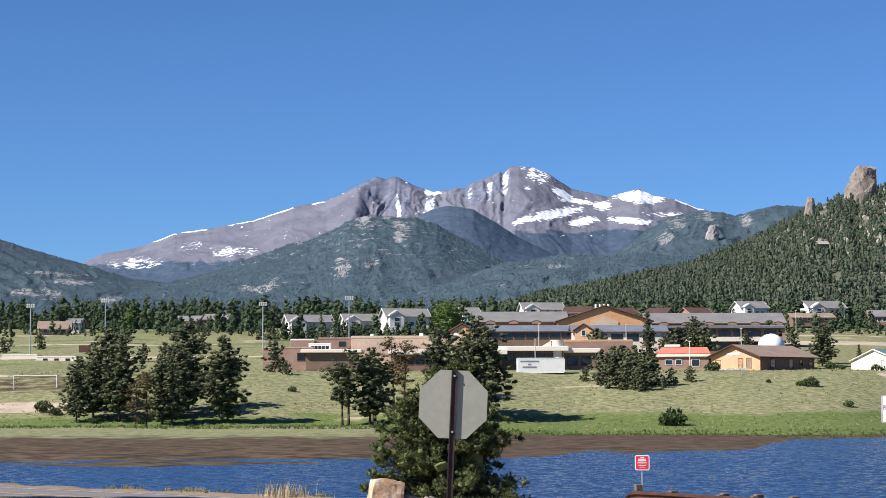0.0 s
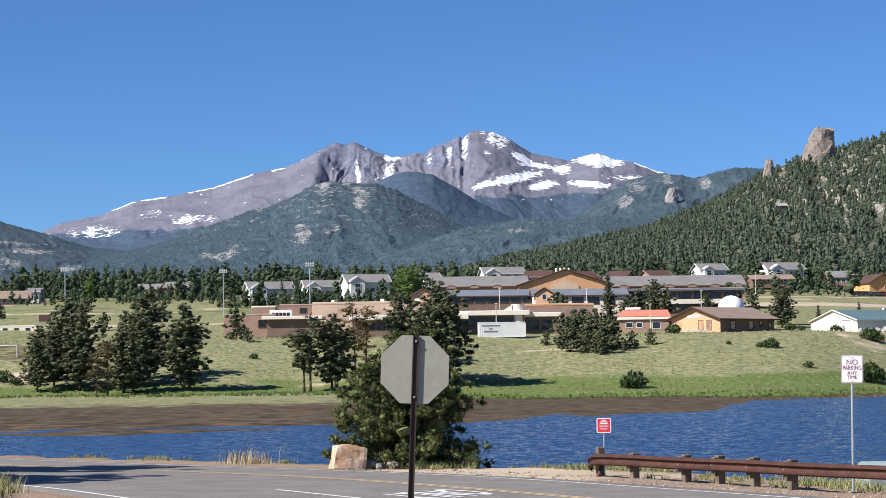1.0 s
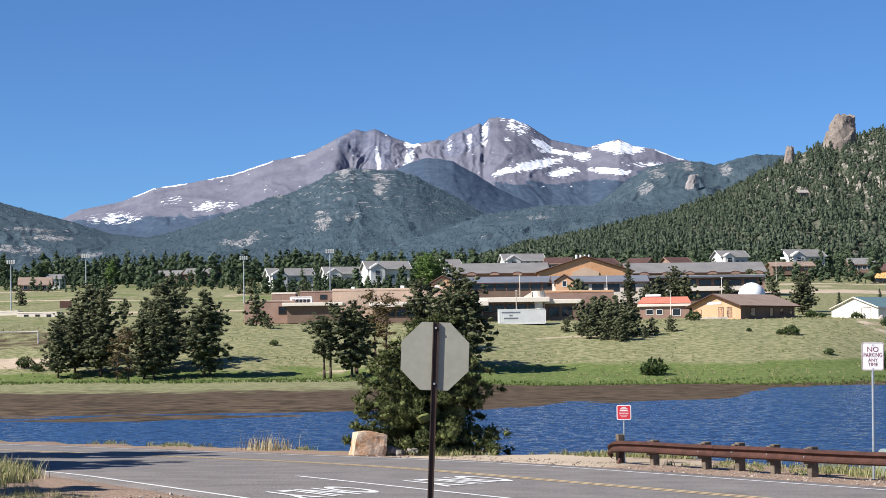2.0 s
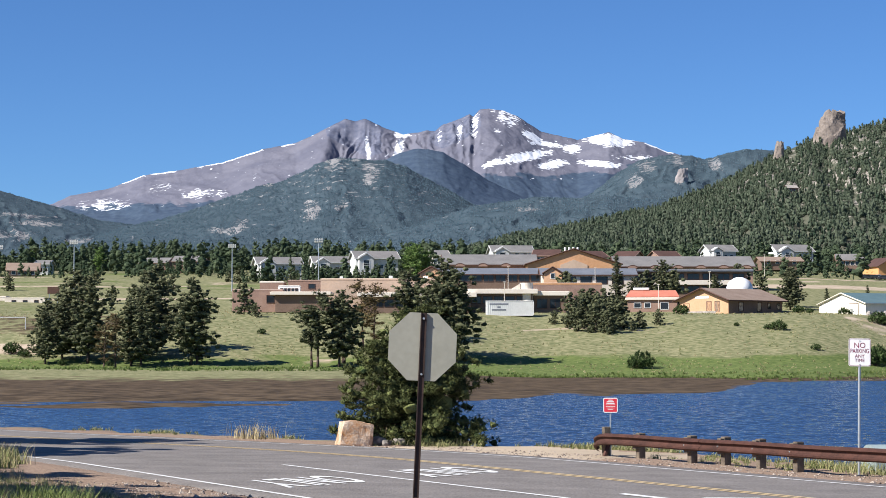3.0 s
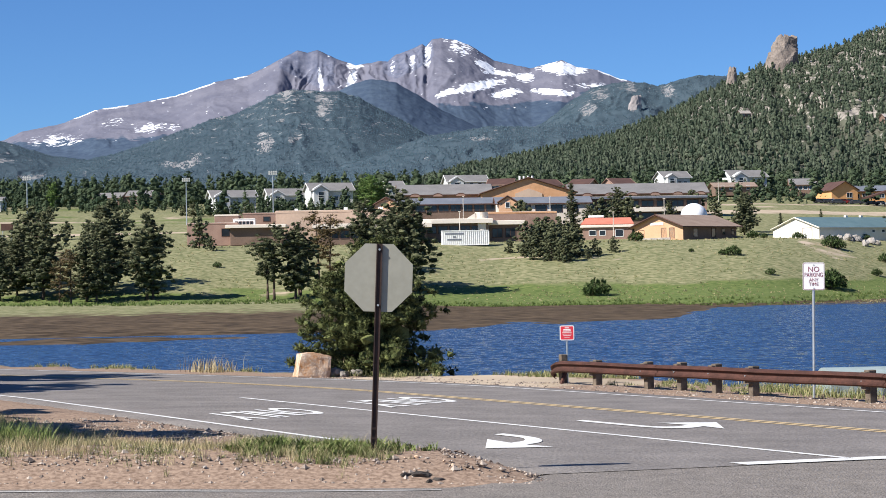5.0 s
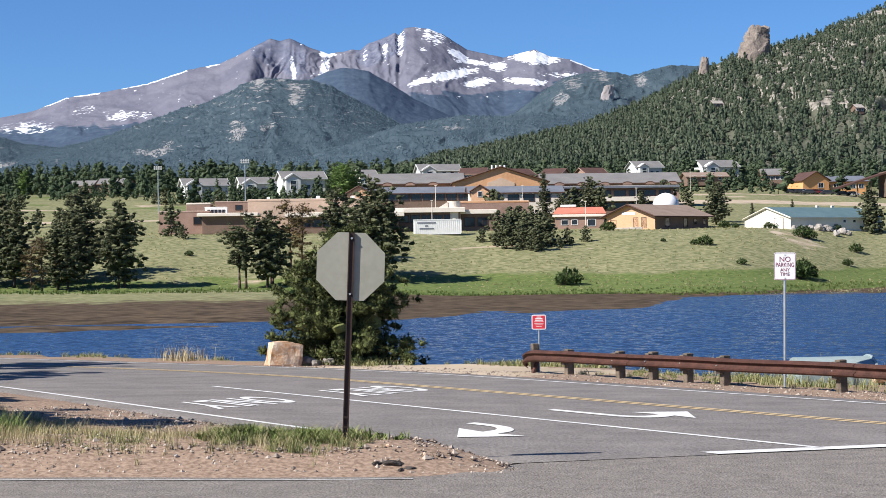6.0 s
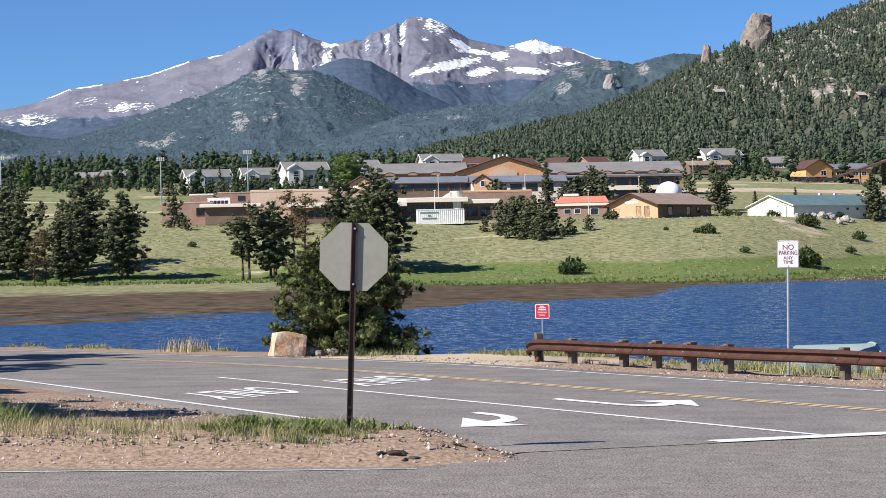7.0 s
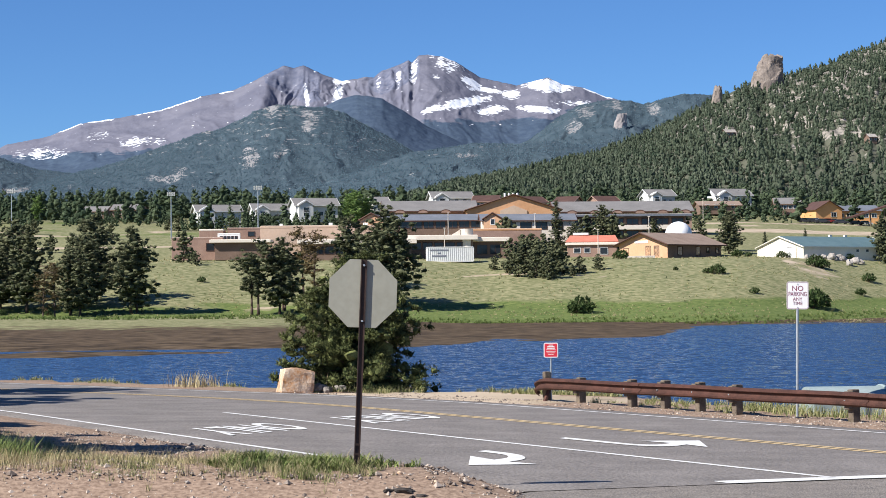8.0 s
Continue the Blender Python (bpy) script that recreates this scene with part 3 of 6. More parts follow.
def fuzzy_template(rng, n, slim, leaf, round_top=0.5, droop=0.5, wide=0.5):
    """A far tree as n small leaf-shaped clumps round an unseen stem: ragged outline, gaps, lit and shaded sides."""
    z = rng.uniform(0.08, 0.98, n)
    k = (z - 0.08) / 0.9
    reach = slim * (round_top * np.sqrt(np.clip(1 - (1.6 * k - 0.6) ** 2, 0.02, 1)) + (1 - round_top) * (1.05 - k)) * rng.uniform(0.35, 1.15, n)
    a = rng.uniform(0, 2 * np.pi, n)
    c = np.stack([np.cos(a) * reach, np.sin(a) * reach, z], -1)
    # clumps point outwards from the stem, some up and some down
    d = np.stack([np.cos(a) * 0.7, np.sin(a) * 0.7, rng.uniform(-droop, 0.9, n)], -1) + rng.normal(0, 0.45, (n, 3))
    d /= np.linalg.norm(d, axis=1)[:, None]
    q = np.stack([-np.sin(a), np.cos(a), np.zeros(n)], -1) + rng.normal(0, 0.28, (n, 3))
    q -= d * np.sum(q * d, 1)[:, None]
    q /= np.linalg.norm(q, axis=1)[:, None]
    sz = (leaf * rng.uniform(0.6, 1.3, n))[:, None]
    v = np.stack([c - d * sz, c + q * sz * wide, c + d * sz, c - q * sz * wide], 1).reshape(-1, 3)
    v[:, 2] = np.clip(v[:, 2], 0.0, 1.08)
    return v, np.arange(4 * n).reshape(-1, 4)


def spire_template(rng, slim, sides=5):
    """A distant tree of few faces: a skirt, a waist ring pushed about, and a point."""
    a = np.linspace(0, 2 * np.pi, sides, endpoint=False)
    ring = np.stack([np.cos(a), np.sin(a), 0 * a], -1) * slim * rng.uniform(0.7, 1.3, (sides, 1))
    ring[:, 2] = rng.uniform(0.15, 0.5, sides)
    v = np.concatenate([[(0, 0, 0.02)], ring, [(0, 0, 1.0)]])
    f = [(0, 1 + (k + 1) % sides, 1 + k) for k in range(sides)] + [(1 + k, 1 + (k + 1) % sides, sides + 1) for k in range(sides)]
    return v, np.array(f)


def hull_of_twelve():
    """Corners and faces of a twenty-sided body, the core of a small clump."""
    g = (1 + 5 ** 0.5) / 2
    ball = np.array([(x, y * g, 0) for x in (-1, 1) for y in (-1, 1)] + [(0, x, y * g) for x in (-1, 1) for y in (-1, 1)] + [(y * g, 0, x) for x in (-1, 1) for y in (-1, 1)], float)
    ball /= np.linalg.norm(ball[0])
    hull = bmesh.new()
    for q in ball:
        hull.verts.new(q)
    hull.verts.index_update()
    bmesh.ops.convex_hull(hull, input=hull.verts[:])
    bmesh.ops.recalc_face_normals(hull, faces=hull.faces[:])
    tri = np.array([[q.index for q in face.verts] for face in hull.faces])
    hull.free()
    return ball, tri


BALL, BALL_TRI = hull_of_twelve()


def grove_template(rng, slim):
    """A tree of the town's woods: ragged clumps stacked round the stem, with loose boughs at the outline."""
    vs, fs = [], []
    for k in range(15):
        h = 0.12 + 0.80 * (k + rng.uniform(0, 0.8)) / 15
        reach = slim * (1.12 - h) ** 0.75 * rng.uniform(0.1, 0.85)
        a = rng.uniform(0, 2 * np.pi)
        size = slim * (0.52 - 0.32 * h) * rng.uniform(0.8, 1.25)
        vs.append(BALL * rng.uniform(0.55, 1.3, (12, 1)) * size * [1, 1, 0.8] + [math.cos(a) * reach, math.sin(a) * reach, h])
        fs.append(BALL_TRI + 12 * k)
    fv, ff = fuzzy_template(rng, 90, slim * 1.15, 0.045, 0.35, 0.4, 0.45)
    return np.concatenate(vs + [fv]), np.concatenate(fs + [ff[:, [0, 1, 2]] + 180, ff[:, [0, 2, 3]] + 180])


def tuft_template(rng, slim):
    """A tree on the middle slopes: two ragged clumps and some loose boughs round them."""
    ball, tri = BALL, BALL_TRI
    low = ball * rng.uniform(0.6, 1.2, (12, 1)) * [slim * 0.85, slim * 0.85, 0.28] + [0, 0, 0.36]
    top = ball * rng.uniform(0.6, 1.2, (12, 1)) * [slim * 0.52, slim * 0.52, 0.25] + [rng.normal(0, 0.04), rng.normal(0, 0.04), 0.70]
    fv, ff = fuzzy_template(rng, 12, slim * 1.1, 0.105, 0.4, 0.5, 0.55)
    v = np.concatenate([low, top, fv])
    f = np.concatenate([tri, tri + 12, ff[:, [0, 1, 2]] + 24, ff[:, [0, 2, 3]] + 24])
    return v, f


def woods(name, places, heights, templates, mat, label, rng):
    """Many trees joined into one mesh."""
    vs, fs, base = [], [], 0
    which = rng.integers(0, len(templates), len(places))
    for k, (tv, tf) in enumerate(templates):
        sel = np.where(which == k)[0]
        if not len(sel):
            continue
        a = rng.uniform(0, 2 * np.pi, len(sel))
        h = heights[sel]
        wide = h * rng.uniform(0.8, 1.25, len(sel))
        ca, sa = np.cos(a)[:, None], np.sin(a)[:, None]
        x = (tv[None, :, 0] * ca - tv[None, :, 1] * sa) * wide[:, None] + places[sel, 0:1]
        y = (tv[None, :, 0] * sa + tv[None, :, 1] * ca) * wide[:, None] + places[sel, 1:2]
        z = tv[None, :, 2] * h[:, None] + places[sel, 2:3]
        vs.append(np.stack([x, y, z], -1).reshape(-1, 3))
        fs.append((tf[None] + (np.arange(len(sel)) * len(tv))[:, None, None]).reshape(-1, tf.shape[1]) + base)
        base += len(sel) * len(tv)
    return tagged(raw_mesh(name, np.concatenate(vs), np.concatenate(fs), mat), label, "forest", kind="stuff")


def on_slope(surface, n, rng, t_min=0.0, clump=0.0, b_range=None):
    _, b, t, X, D, Z = surface
    rows, cols = X.shape
    # even over what is seen: more trees where the slope takes up more of the view
    u = rng.uniform(0, 1, n * 3)
    i = (t_min + (1 - t_min) * u) * (rows - 1.001)
    j = rng.uniform(0, cols - 1.001, n * 3)
    i0, j0 = i.astype(int), j.astype(int)
    if clump:
        keep = vnoise(j * 0.13, i * 0.35, 91) * 0.6 + vnoise(j * 0.4, i * 0.9, 92) * 0.4 > clump
        i, j, i0, j0 = i[keep], j[keep], i0[keep], j0[keep]
    i, j, i0, j0 = i[:n], j[:n], i0[:n], j0[:n]
    fi, fj = i - i0, j - j0

    def at(A):
        return (A[i0, j0] * (1 - fj) + A[i0, j0 + 1] * fj) * (1 - fi) + (A[i0 + 1, j0] * (1 - fj) + A[i0 + 1, j0 + 1] * fj) * fi
    return np.stack([at(X), at(D), at(Z)], -1)


wrng = np.random.default_rng(4)
TREES_MID = [tuft_template(wrng, wrng.uniform(0.24, 0.36)) for _ in range(9)]
TREES_FAR = [spire_template(wrng, wrng.uniform(0.30, 0.44), 4) for _ in range(7)]
p = on_slope(side, 10500, wrng, 0.0, 0.37)
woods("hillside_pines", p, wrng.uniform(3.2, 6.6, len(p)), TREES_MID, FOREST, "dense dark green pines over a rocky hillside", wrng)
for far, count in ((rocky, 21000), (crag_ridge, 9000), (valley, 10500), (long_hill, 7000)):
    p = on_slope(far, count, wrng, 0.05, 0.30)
    woods("distant_pines", p, wrng.uniform(1.1, 2.5, len(p)), TREES_FAR, FOREST_FAR, "distant pine forest tinted blue-green for haze", wrng)


def lumpy_rock(size, seed, cuts=3, rough=0.22, sharp=1.0):
    """A broken boulder: a cut-up ball pushed about by noise and flattened on several planes."""
    rng = random.Random(seed)
    bm = bmesh.new()
    bmesh.ops.create_icosphere(bm, subdivisions=cuts, radius=0.5)
    planes = [(Vector((rng.gauss(0, 1), rng.gauss(0, 1), rng.gauss(0, 0.7))).normalized(), rng.uniform(0.27, 0.42)) for _ in range(9)]
    for v in bm.verts:
        for n, d in planes:
            over = v.co.dot(n) - d
            if over > 0:
                v.co -= n * over * sharp
        v.co += v.co.normalized() * rough * (noise.fractal(v.co * 3 + Vector((seed, 0, 0)), 1.0, 2.0, 4)) * 0.5
        v.co = Vector((v.co.x * size[0], v.co.y * size[1], v.co.z * size[2]))
    return bm


def crag(size, seed):
    """A tower of cracked granite: sheer on one side, sloping on the other, blocky at the top."""
    bm = bmesh.new()
    bmesh.ops.create_cube(bm, size=1.0)
    bmesh.ops.subdivide_edges(bm, edges=bm.edges[:], cuts=15, use_grid_fill=True)
    for v in bm.verts:
        c = v.co.copy()
        h = c.z + 0.5
        r = math.hypot(c.x, c.y)
        if r > 0.45:
            c.x, c.y = c.x * 0.45 / r * (1 + 0.3 * (r - 0.45)), c.y * 0.45 / r * (1 + 0.3 * (r - 0.45))
        c.x = 0.42 - (0.42 - c.x) * (1 - 0.36 * h**1.6)
        c.y *= 1 - 0.35 * h
        k = Vector((seed, 0, 0))
        c += 0.09 * noise.noise_vector(c * 3 + k) + 0.05 * noise.noise_vector(c * 8 + k)
        c.z += 0.05 * noise.cell(Vector((c.x * 7, c.y * 7, seed))) * h
        v.co = Vector((c.x * size[0], c.y * size[1], c.z * size[2]))
    return bm


def rock_at(name, b, rise, dist, size, seed, mat, label):
    x = b * dist / 1000
    ob = part(name, crag(size, seed), mat)
    ob.matrix_basis = pose(x, dist, EYE + rise * dist / 1000)
    return tagged(ob, label, "rock")


THUMB = material("tan_crag_rock", (0.15, 0.125, 0.11), (0.31, 0.26, 0.225), 7, 0.9, 1.0, fine=5)
rock_at("rock_tower", 194.3, 108.8, 1690, (31, 24, 30), 5, THUMB, "tall tan granite tower standing on the ridge")
rock_at("rock_tower", 169.1, 99.0, 1600, (9, 8, 13), 9, THUMB, "small tan granite pinnacle on the ridge")


def slope_spot(surface, b, rise):
    """Place on a hillside at a bearing where the ground is seen at that rise."""
    _, bs, t, X, D, Z = surface
    j = int(np.argmin(np.abs(bs - b)))
    seen = (Z[:, j] - EYE) / D[:, j] * 1000
    i = int(np.argmin(np.abs(seen - rise)))
    return float(X[i, j]), float(D[i, j]), float(Z[i, j])



cx_, cy_, cz_ = slope_spot(crag_ridge, 120.0, 83.0)
bluff = part("rock_bluff", crag((25, 20, 34), 12), material("pale_bluff_rock", (0.23, 0.21, 0.21), (0.38, 0.345, 0.335), 6, 0.9, 1.0, fine=5))
bluff.matrix_basis = pose(cx_, cy_, cz_ + 2)
tagged(bluff, "pale pinkish rock bluff standing out of the forested ridge", "rock")


# ---- the road's paint: words and arrows ----
def lettering(text, size, mat, name="lettering", extrude=0.0, width=1.0, bold=0.0):
    """Built-in font, as a mesh centred on its own origin."""
    cu = bpy.data.curves.new(name, "FONT")
    cu.body, cu.size, cu.offset, cu.extrude, cu.align_x, cu.align_y = text, size, bold * size, extrude, "CENTER", "CENTER"
    tmp = new("tmp", cu)
    bpy.context.view_layer.update()
    me = bpy.data.meshes.new_from_object(tmp.evaluated_get(bpy.context.evaluated_depsgraph_get()))
    bpy.data.objects.remove(tmp)
    me.name = name
    for v in me.vertices:
        v.co.x *= width
    me.materials.clear()
    me.materials.append(mat)
    return new(name, me)


def road_pose(u, s, lift=0.02):
    """Axes on the road: x to the driver's right, y the way he drives (towards the stop line)."""
    x, y = by_road(u, s)
    x, y = float(x), float(y)
    ex = Vector((-ACROSS.x, -ACROSS.y, -(-0.0149 * ACROSS.x - 0.01624 * ACROSS.y)))
    ey = Vector((-ALONG.x, -ALONG.y, -(-0.0149 * ALONG.x - 0.01624 * ALONG.y)))
    ez = ex.cross(ey).normalized()
    m = Matrix((ex, ey, ez)).transposed().to_4x4()
    m.translation = (x, y, road_z(x, y) + lift)
    return m


for u, s, across, tall in ((31.35, 12.66, 1.10, 1.22), (34.3, 16.6, 1.22, 1.3)):
    w = lettering("ONLY", 1.0, PAINT_W, "road_lettering", bold=0.02)
    w.matrix_basis = road_pose(u, s)
    half_w, half_h = max(v.co.x for v in w.data.vertices), max(v.co.y for v in w.data.vertices)
    for v in w.data.vertices:
        # the words are set aslant, in line with the stop line
        v.co.x, v.co.y = v.co.x * across / half_w, v.co.y * tall / half_h + 0.75 * v.co.x * across / half_w
    tagged(w, "white word painted lengthwise on the turn lane", "road marking", kind="structure")


def turn_arrow(u, s, hand, tail=-1.35):
    """A painted turn arrow; hand +1 turns right, -1 left."""
    half = [(-0.75, tail), (-0.75, 0.15)]
    outer = [(-0.75 + 0.75 * (1 - math.cos(a)), 0.15 + 0.85 * math.sin(a)) for a in np.linspace(0.2, math.pi / 2, 7)]
    inner = [(-0.50 + 0.50 * (1 - math.cos(a)), 0.15 + 0.52 * math.sin(a)) for a in np.linspace(math.pi / 2, 0.0, 7)]
    head = [(0.25, 1.0), (0.15, 1.5), (1.15, 0.82), (0.15, 0.05), (0.25, 0.67)]
    shape = half + outer + head + inner + [(-0.50, tail)]
    bm = bmesh.new()
    vs = [bm.verts.new((hand * x * 0.88, y * 1.2 + 0.75 * hand * x * 0.88, 0)) for x, y in shape]
    f = bm.faces.new(vs if hand > 0 else vs[::-1])
    bmesh.ops.triangulate(bm, faces=[f])
    bmesh.ops.recalc_face_normals(bm, faces=bm.faces[:])
    ob = part("turn_arrow", bm, PAINT_W)
    if ob.data.polygons[0].normal.z < 0:
        ob.data.flip_normals()
    ob.matrix_basis = road_pose(u, s)
    return tagged(ob, "white painted turn arrow on the asphalt", "road marking", kind="structure")


turn_arrow(23.6, 12.75, 1, -0.3)
turn_arrow(25.6, 16.6, -1)


# ---- signs ----
def octagon(r):
    return [(r * math.cos(math.pi / 8 + k * math.pi / 4), r * math.sin(math.pi / 8 + k * math.pi / 4)) for k in range(8)]


def stop_sign():
    x, y = -0.26, 21.0
    z = ground_at(x, y)
    t = thing("stop_sign", (x, y, z - 0.05), "back of an octagonal stop sign on a brown steel post", "road sign")
    t.matrix_basis = pose(x, y, z - 0.05, 0, 2.6, 3)
    top = 2.07 - z + 0.05
    post = bmesh.new()
    for dx in (-0.026, 0.026):
        box(post, (dx, -0.003, top / 2), (0.010, 0.024, top))
    box(post, (0, 0.004, top / 2), (0.052, 0.008, top))
    for k in range(3):
        box(post, (0, -0.017, 0.10 + 0.1 * k), (0.058, 0.006, 0.02))
    part("post", post, POST_RUST, t, "dark brown channel post")
    up = pose(0, 0.014, top - 0.354, 90, 0, 0)
    plate = slab(bmesh.new(), octagon(0.354 / math.cos(math.pi / 8)), 0.004, up @ pose(0, 0, -0.004))
    part("plate", plate, ALU, t, "dull bare aluminium sign back")
    face = slab(bmesh.new(), octagon(0.346 / math.cos(math.pi / 8)), 0.002, up @ pose(0, 0, -0.0075))
    part("face", face, SIGN_R, t, "red face turned away")
    for dz in (-0.06, -0.64):
        b = bmesh.new()
        tube(b, (0, -0.032, top + dz), (0, 0.012, top + dz), 0.012, 0.012, 6)
        part("bolt", b, GALV, t)
    return t


stop_sign()


def rounded(w, h, r, n=4):
    pts = []
    for cx, cy, a0 in ((w / 2 - r, h / 2 - r, 0), (-w / 2 + r, h / 2 - r, 90), (-w / 2 + r, -h / 2 + r, 180), (w / 2 - r, -h / 2 + r, 270)):
        for k in range(n + 1):
            a = radians(a0 + 90 * k / n)
            pts.append((cx + r * math.cos(a), cy + r * math.sin(a)))
    return pts


def plate_sign(name, x, y, z, tall, w, h, label, faces, turn=0.0, lean=0.0, post_r=0.026):
    t = thing(name, (x, y, z), label, "road sign")
    t.matrix_basis = pose(x, y, z - 0.1, 0, lean, turn)
    part("post", a_tube((0, 0.03, 0), (0, 0.03, tall + 0.08), post_r, n=10), GALV, t, "galvanised steel pole")
    plate = part("plate", slab(bmesh.new(), rounded(w, h, 0.04), 0.004, pose(0, 0.002, tall + 0.1 - h / 2, 90, 0, 0)), faces[0], t)
    return t, plate, tall + 0.1 - h / 2


nx, ny = (float(v) for v in by_road(32.27, 24.75))
nz = ground_at(nx, ny)
t, plate, zc = plate_sign("no_parking_sign", nx, ny, nz, 1.90 - nz, 0.43, 0.55, "white no-parking sign with maroon letters on a steel pole", (SIGN_W,), turn=-6, lean=0.8)
rim = bmesh.new()
for a, b in ((rounded(0.415, 0.535, 0.036), rounded(0.400, 0.520, 0.03)),):
    va = [rim.verts.new((x, -0.0045, zc + y)) for x, y in a]
    vb = [rim.verts.new((x, -0.0045, zc + y)) for x, y in b]
    for k in range(len(va)):
        rim.faces.new((va[k], va[(k + 1) % len(va)], vb[(k + 1) % len(va)], vb[k]))
part("border", rim, SIGN_DR, plate, "thin maroon border")
for line, size, dz, wide in (("NO", 0.145, 0.135, 1.0), ("PARKING", 0.125, 0.025, 0.70), ("ANY", 0.095, -0.075, 0.95), ("TIME", 0.095, -0.16, 0.95)):
    w = lettering(line, size, SIGN_DR, "lettering", 0.0006, wide)
    w.parent = plate
    w.matrix_basis = pose(0, -0.0055, zc + dz, 90, 0, 0)
for dz in (0.225, -0.235):
    part("bolt", a_tube((0, -0.012, zc + dz), (0, 0.0, zc + dz), 0.012, n=6), GALV, plate)

qx, qy = 0.0847 * 47.5, 47.5
qz = ground_at(qx, qy)
t, plate, zc = plate_sign("warning_sign", qx, qy, qz, 0.55 - qz, 0.34, 0.35, "small white-edged red warning sign on a thin pole", (SIGN_W,), turn=-4, post_r=0.018)
part("panel", slab(bmesh.new(), rounded(0.30, 0.31, 0.02), 0.002, pose(0, -0.002, zc, 90, 0, 0)), SIGN_R, plate, "red printed panel")
for k, (wide, tall) in enumerate(((0.10, 0.018), (0.17, 0.022), (0.19, 0.022), (0.22, 0.009), (0.22, 0.009), (0.18, 0.009), (0.13, 0.009))):
    part("print_bar", a_box((0, -0.006, zc + 0.12 - 0.037 * k), (wide, 0.002, tall)), SIGN_W, plate)


# ---- guard rail ----
def guard_rail():
    t = thing("guard_rail", (0, 0, 0), "rusty brown steel guard rail on timber posts beside the lake", "guard rail")
    s0 = 24.05
    prof = [(0.00, -0.155), (-0.01, -0.15), (-0.075, -0.115), (-0.08, -0.075), (-0.02, -0.035), (-0.005, 0.0), (-0.02, 0.035), (-0.08, 0.075), (-0.075, 0.115), (-0.01, 0.15), (0.0, 0.155)]
    prof = [(a * 0.9, b * 0.86) for a, b in prof]
    prof = prof + [(a + 0.006, b) for a, b in prof[::-1]]

    def ring(bm, u, ds, dz, squash=1.0):
        x, y = by_road(u, s0 + ds)
        x, y = float(x), float(y)
        base = road_z(x, y) + 0.42 + dz
        return [bm.verts.new((x + ACROSS.x * a, y + ACROSS.y * a, base + b * squash)) for a, b in prof]

    def skin(stops):
        bm = bmesh.new()
        rings = [ring(bm, *q) for q in stops]
        n = len(prof)
        for r0, r1 in zip(rings[:-1], rings[1:]):
            for k in range(n):
                bm.faces.new((r0[k], r0[(k + 1) % n], r1[(k + 1) % n], r1[k]))
        bm.faces.new(rings[0])
        bm.faces.new(rings[-1][::-1])
        bmesh.ops.recalc_face_normals(bm, faces=bm.faces[:])
        return bm
    u = 40.7
    k = 0
    rng = random.Random(8)
    while u > 8:
        stops = [(u - q, 0.012 * (k % 2) + 0.008 * math.sin(2.1 * (u - q)), 0.006 * math.sin(1.3 * (u - q)) - 0.004 * (k % 2)) for q in np.linspace(0, 3.86, 9)]
        part("rail", skin(stops), RUST, t)
        k += 1
        u -= 3.81
    part("rail_end", skin([(40.7, 0, 0), (40.95, 0.02, -0.02), (41.2, 0.10, -0.07, 0.9), (41.35, 0.22, -0.14, 0.8), (41.4, 0.34, -0.22, 0.7)]), RUST, t, "crumpled turned-down rail end")
    for pu in (39.6, 37.5, 36.2, 34.9, 33.6, 29.9, 26.1, 22.3, 18.5, 14.7):
        x, y = by_road(pu, s0 + 0.15)
        x, y = float(x), float(y)
        g = ground_at(x, y)
        m = pose(x, y, g, rng.uniform(-1.5, 1.5), rng.uniform(-1.5, 1.5), math.degrees(math.atan2(ACROSS.y, ACROSS.x)))
        high = road_z(x, y) + 0.40 + 0.20 + rng.uniform(-0.01, 0.03) - g
        part("post", a_box((0.06, 0, high / 2 - 0.15), (0.18, 0.15, high + 0.3), m, 0.012), TIMBER, t, "weathered square timber post")
        part("block", a_box((-0.07, 0, high - 0.20), (0.10, 0.14, 0.34), m, 0.01), TIMBER, t)
        part("bolt", a_tube(m @ Vector((-0.165, 0, high - 0.2)), m @ Vector((-0.13, 0, high - 0.2)), 0.016, n=6), GALV, t)
    x, y = by_road(41.1, s0 + 0.3)
    x, y = float(x), float(y)
    part("post", a_box((0, 0, 0.33), (0.15, 0.15, 1.0), pose(x, y, ground_at(x, y) - 0.15, 0, 0, 20), 0.012), TIMBER, t, "weathered square timber post")
    part("stay", a_tube((x - 0.1, y - 0.3, ground_at(x, y) - 0.1), (x + 0.15, y, ground_at(x, y) + 0.5), 0.05, n=6), RUST, t, "bent steel end stay")
    return t


guard_rail()

# ---- boulder, tank and stones at the lake edge ----
bx, by = -2.22, 53.4


def block_rock(size, seed):
    """A split block: nearly flat broken faces, chipped corners."""
    bm = bmesh.new()
    bmesh.ops.create_cube(bm, size=1.0)
    bmesh.ops.subdivide_edges(bm, edges=bm.edges[:], cuts=7, use_grid_fill=True)
    for v in bm.verts:
        c = v.co.copy()
        r = max(abs(c.x) + abs(c.y) * 0.9, abs(c.x) + abs(c.z), abs(c.y) + abs(c.z))
        if r > 0.86:
            c *= 1 - 0.35 * (r - 0.86)
        c.x += 0.12 * c.z - 0.10 * max(0, c.x) * (c.z + 0.5)
        c.z -= 0.18 * max(0, c.x) + 0.05 * c.y
        c += 0.05 * noise.noise_vector(c * 2.2 + Vector((seed, 0, 0))) + 0.02 * noise.noise_vector(c * 7)
        v.co = Vector((c.x * size[0], c.y * size[1], c.z * size[2]))
    return bm


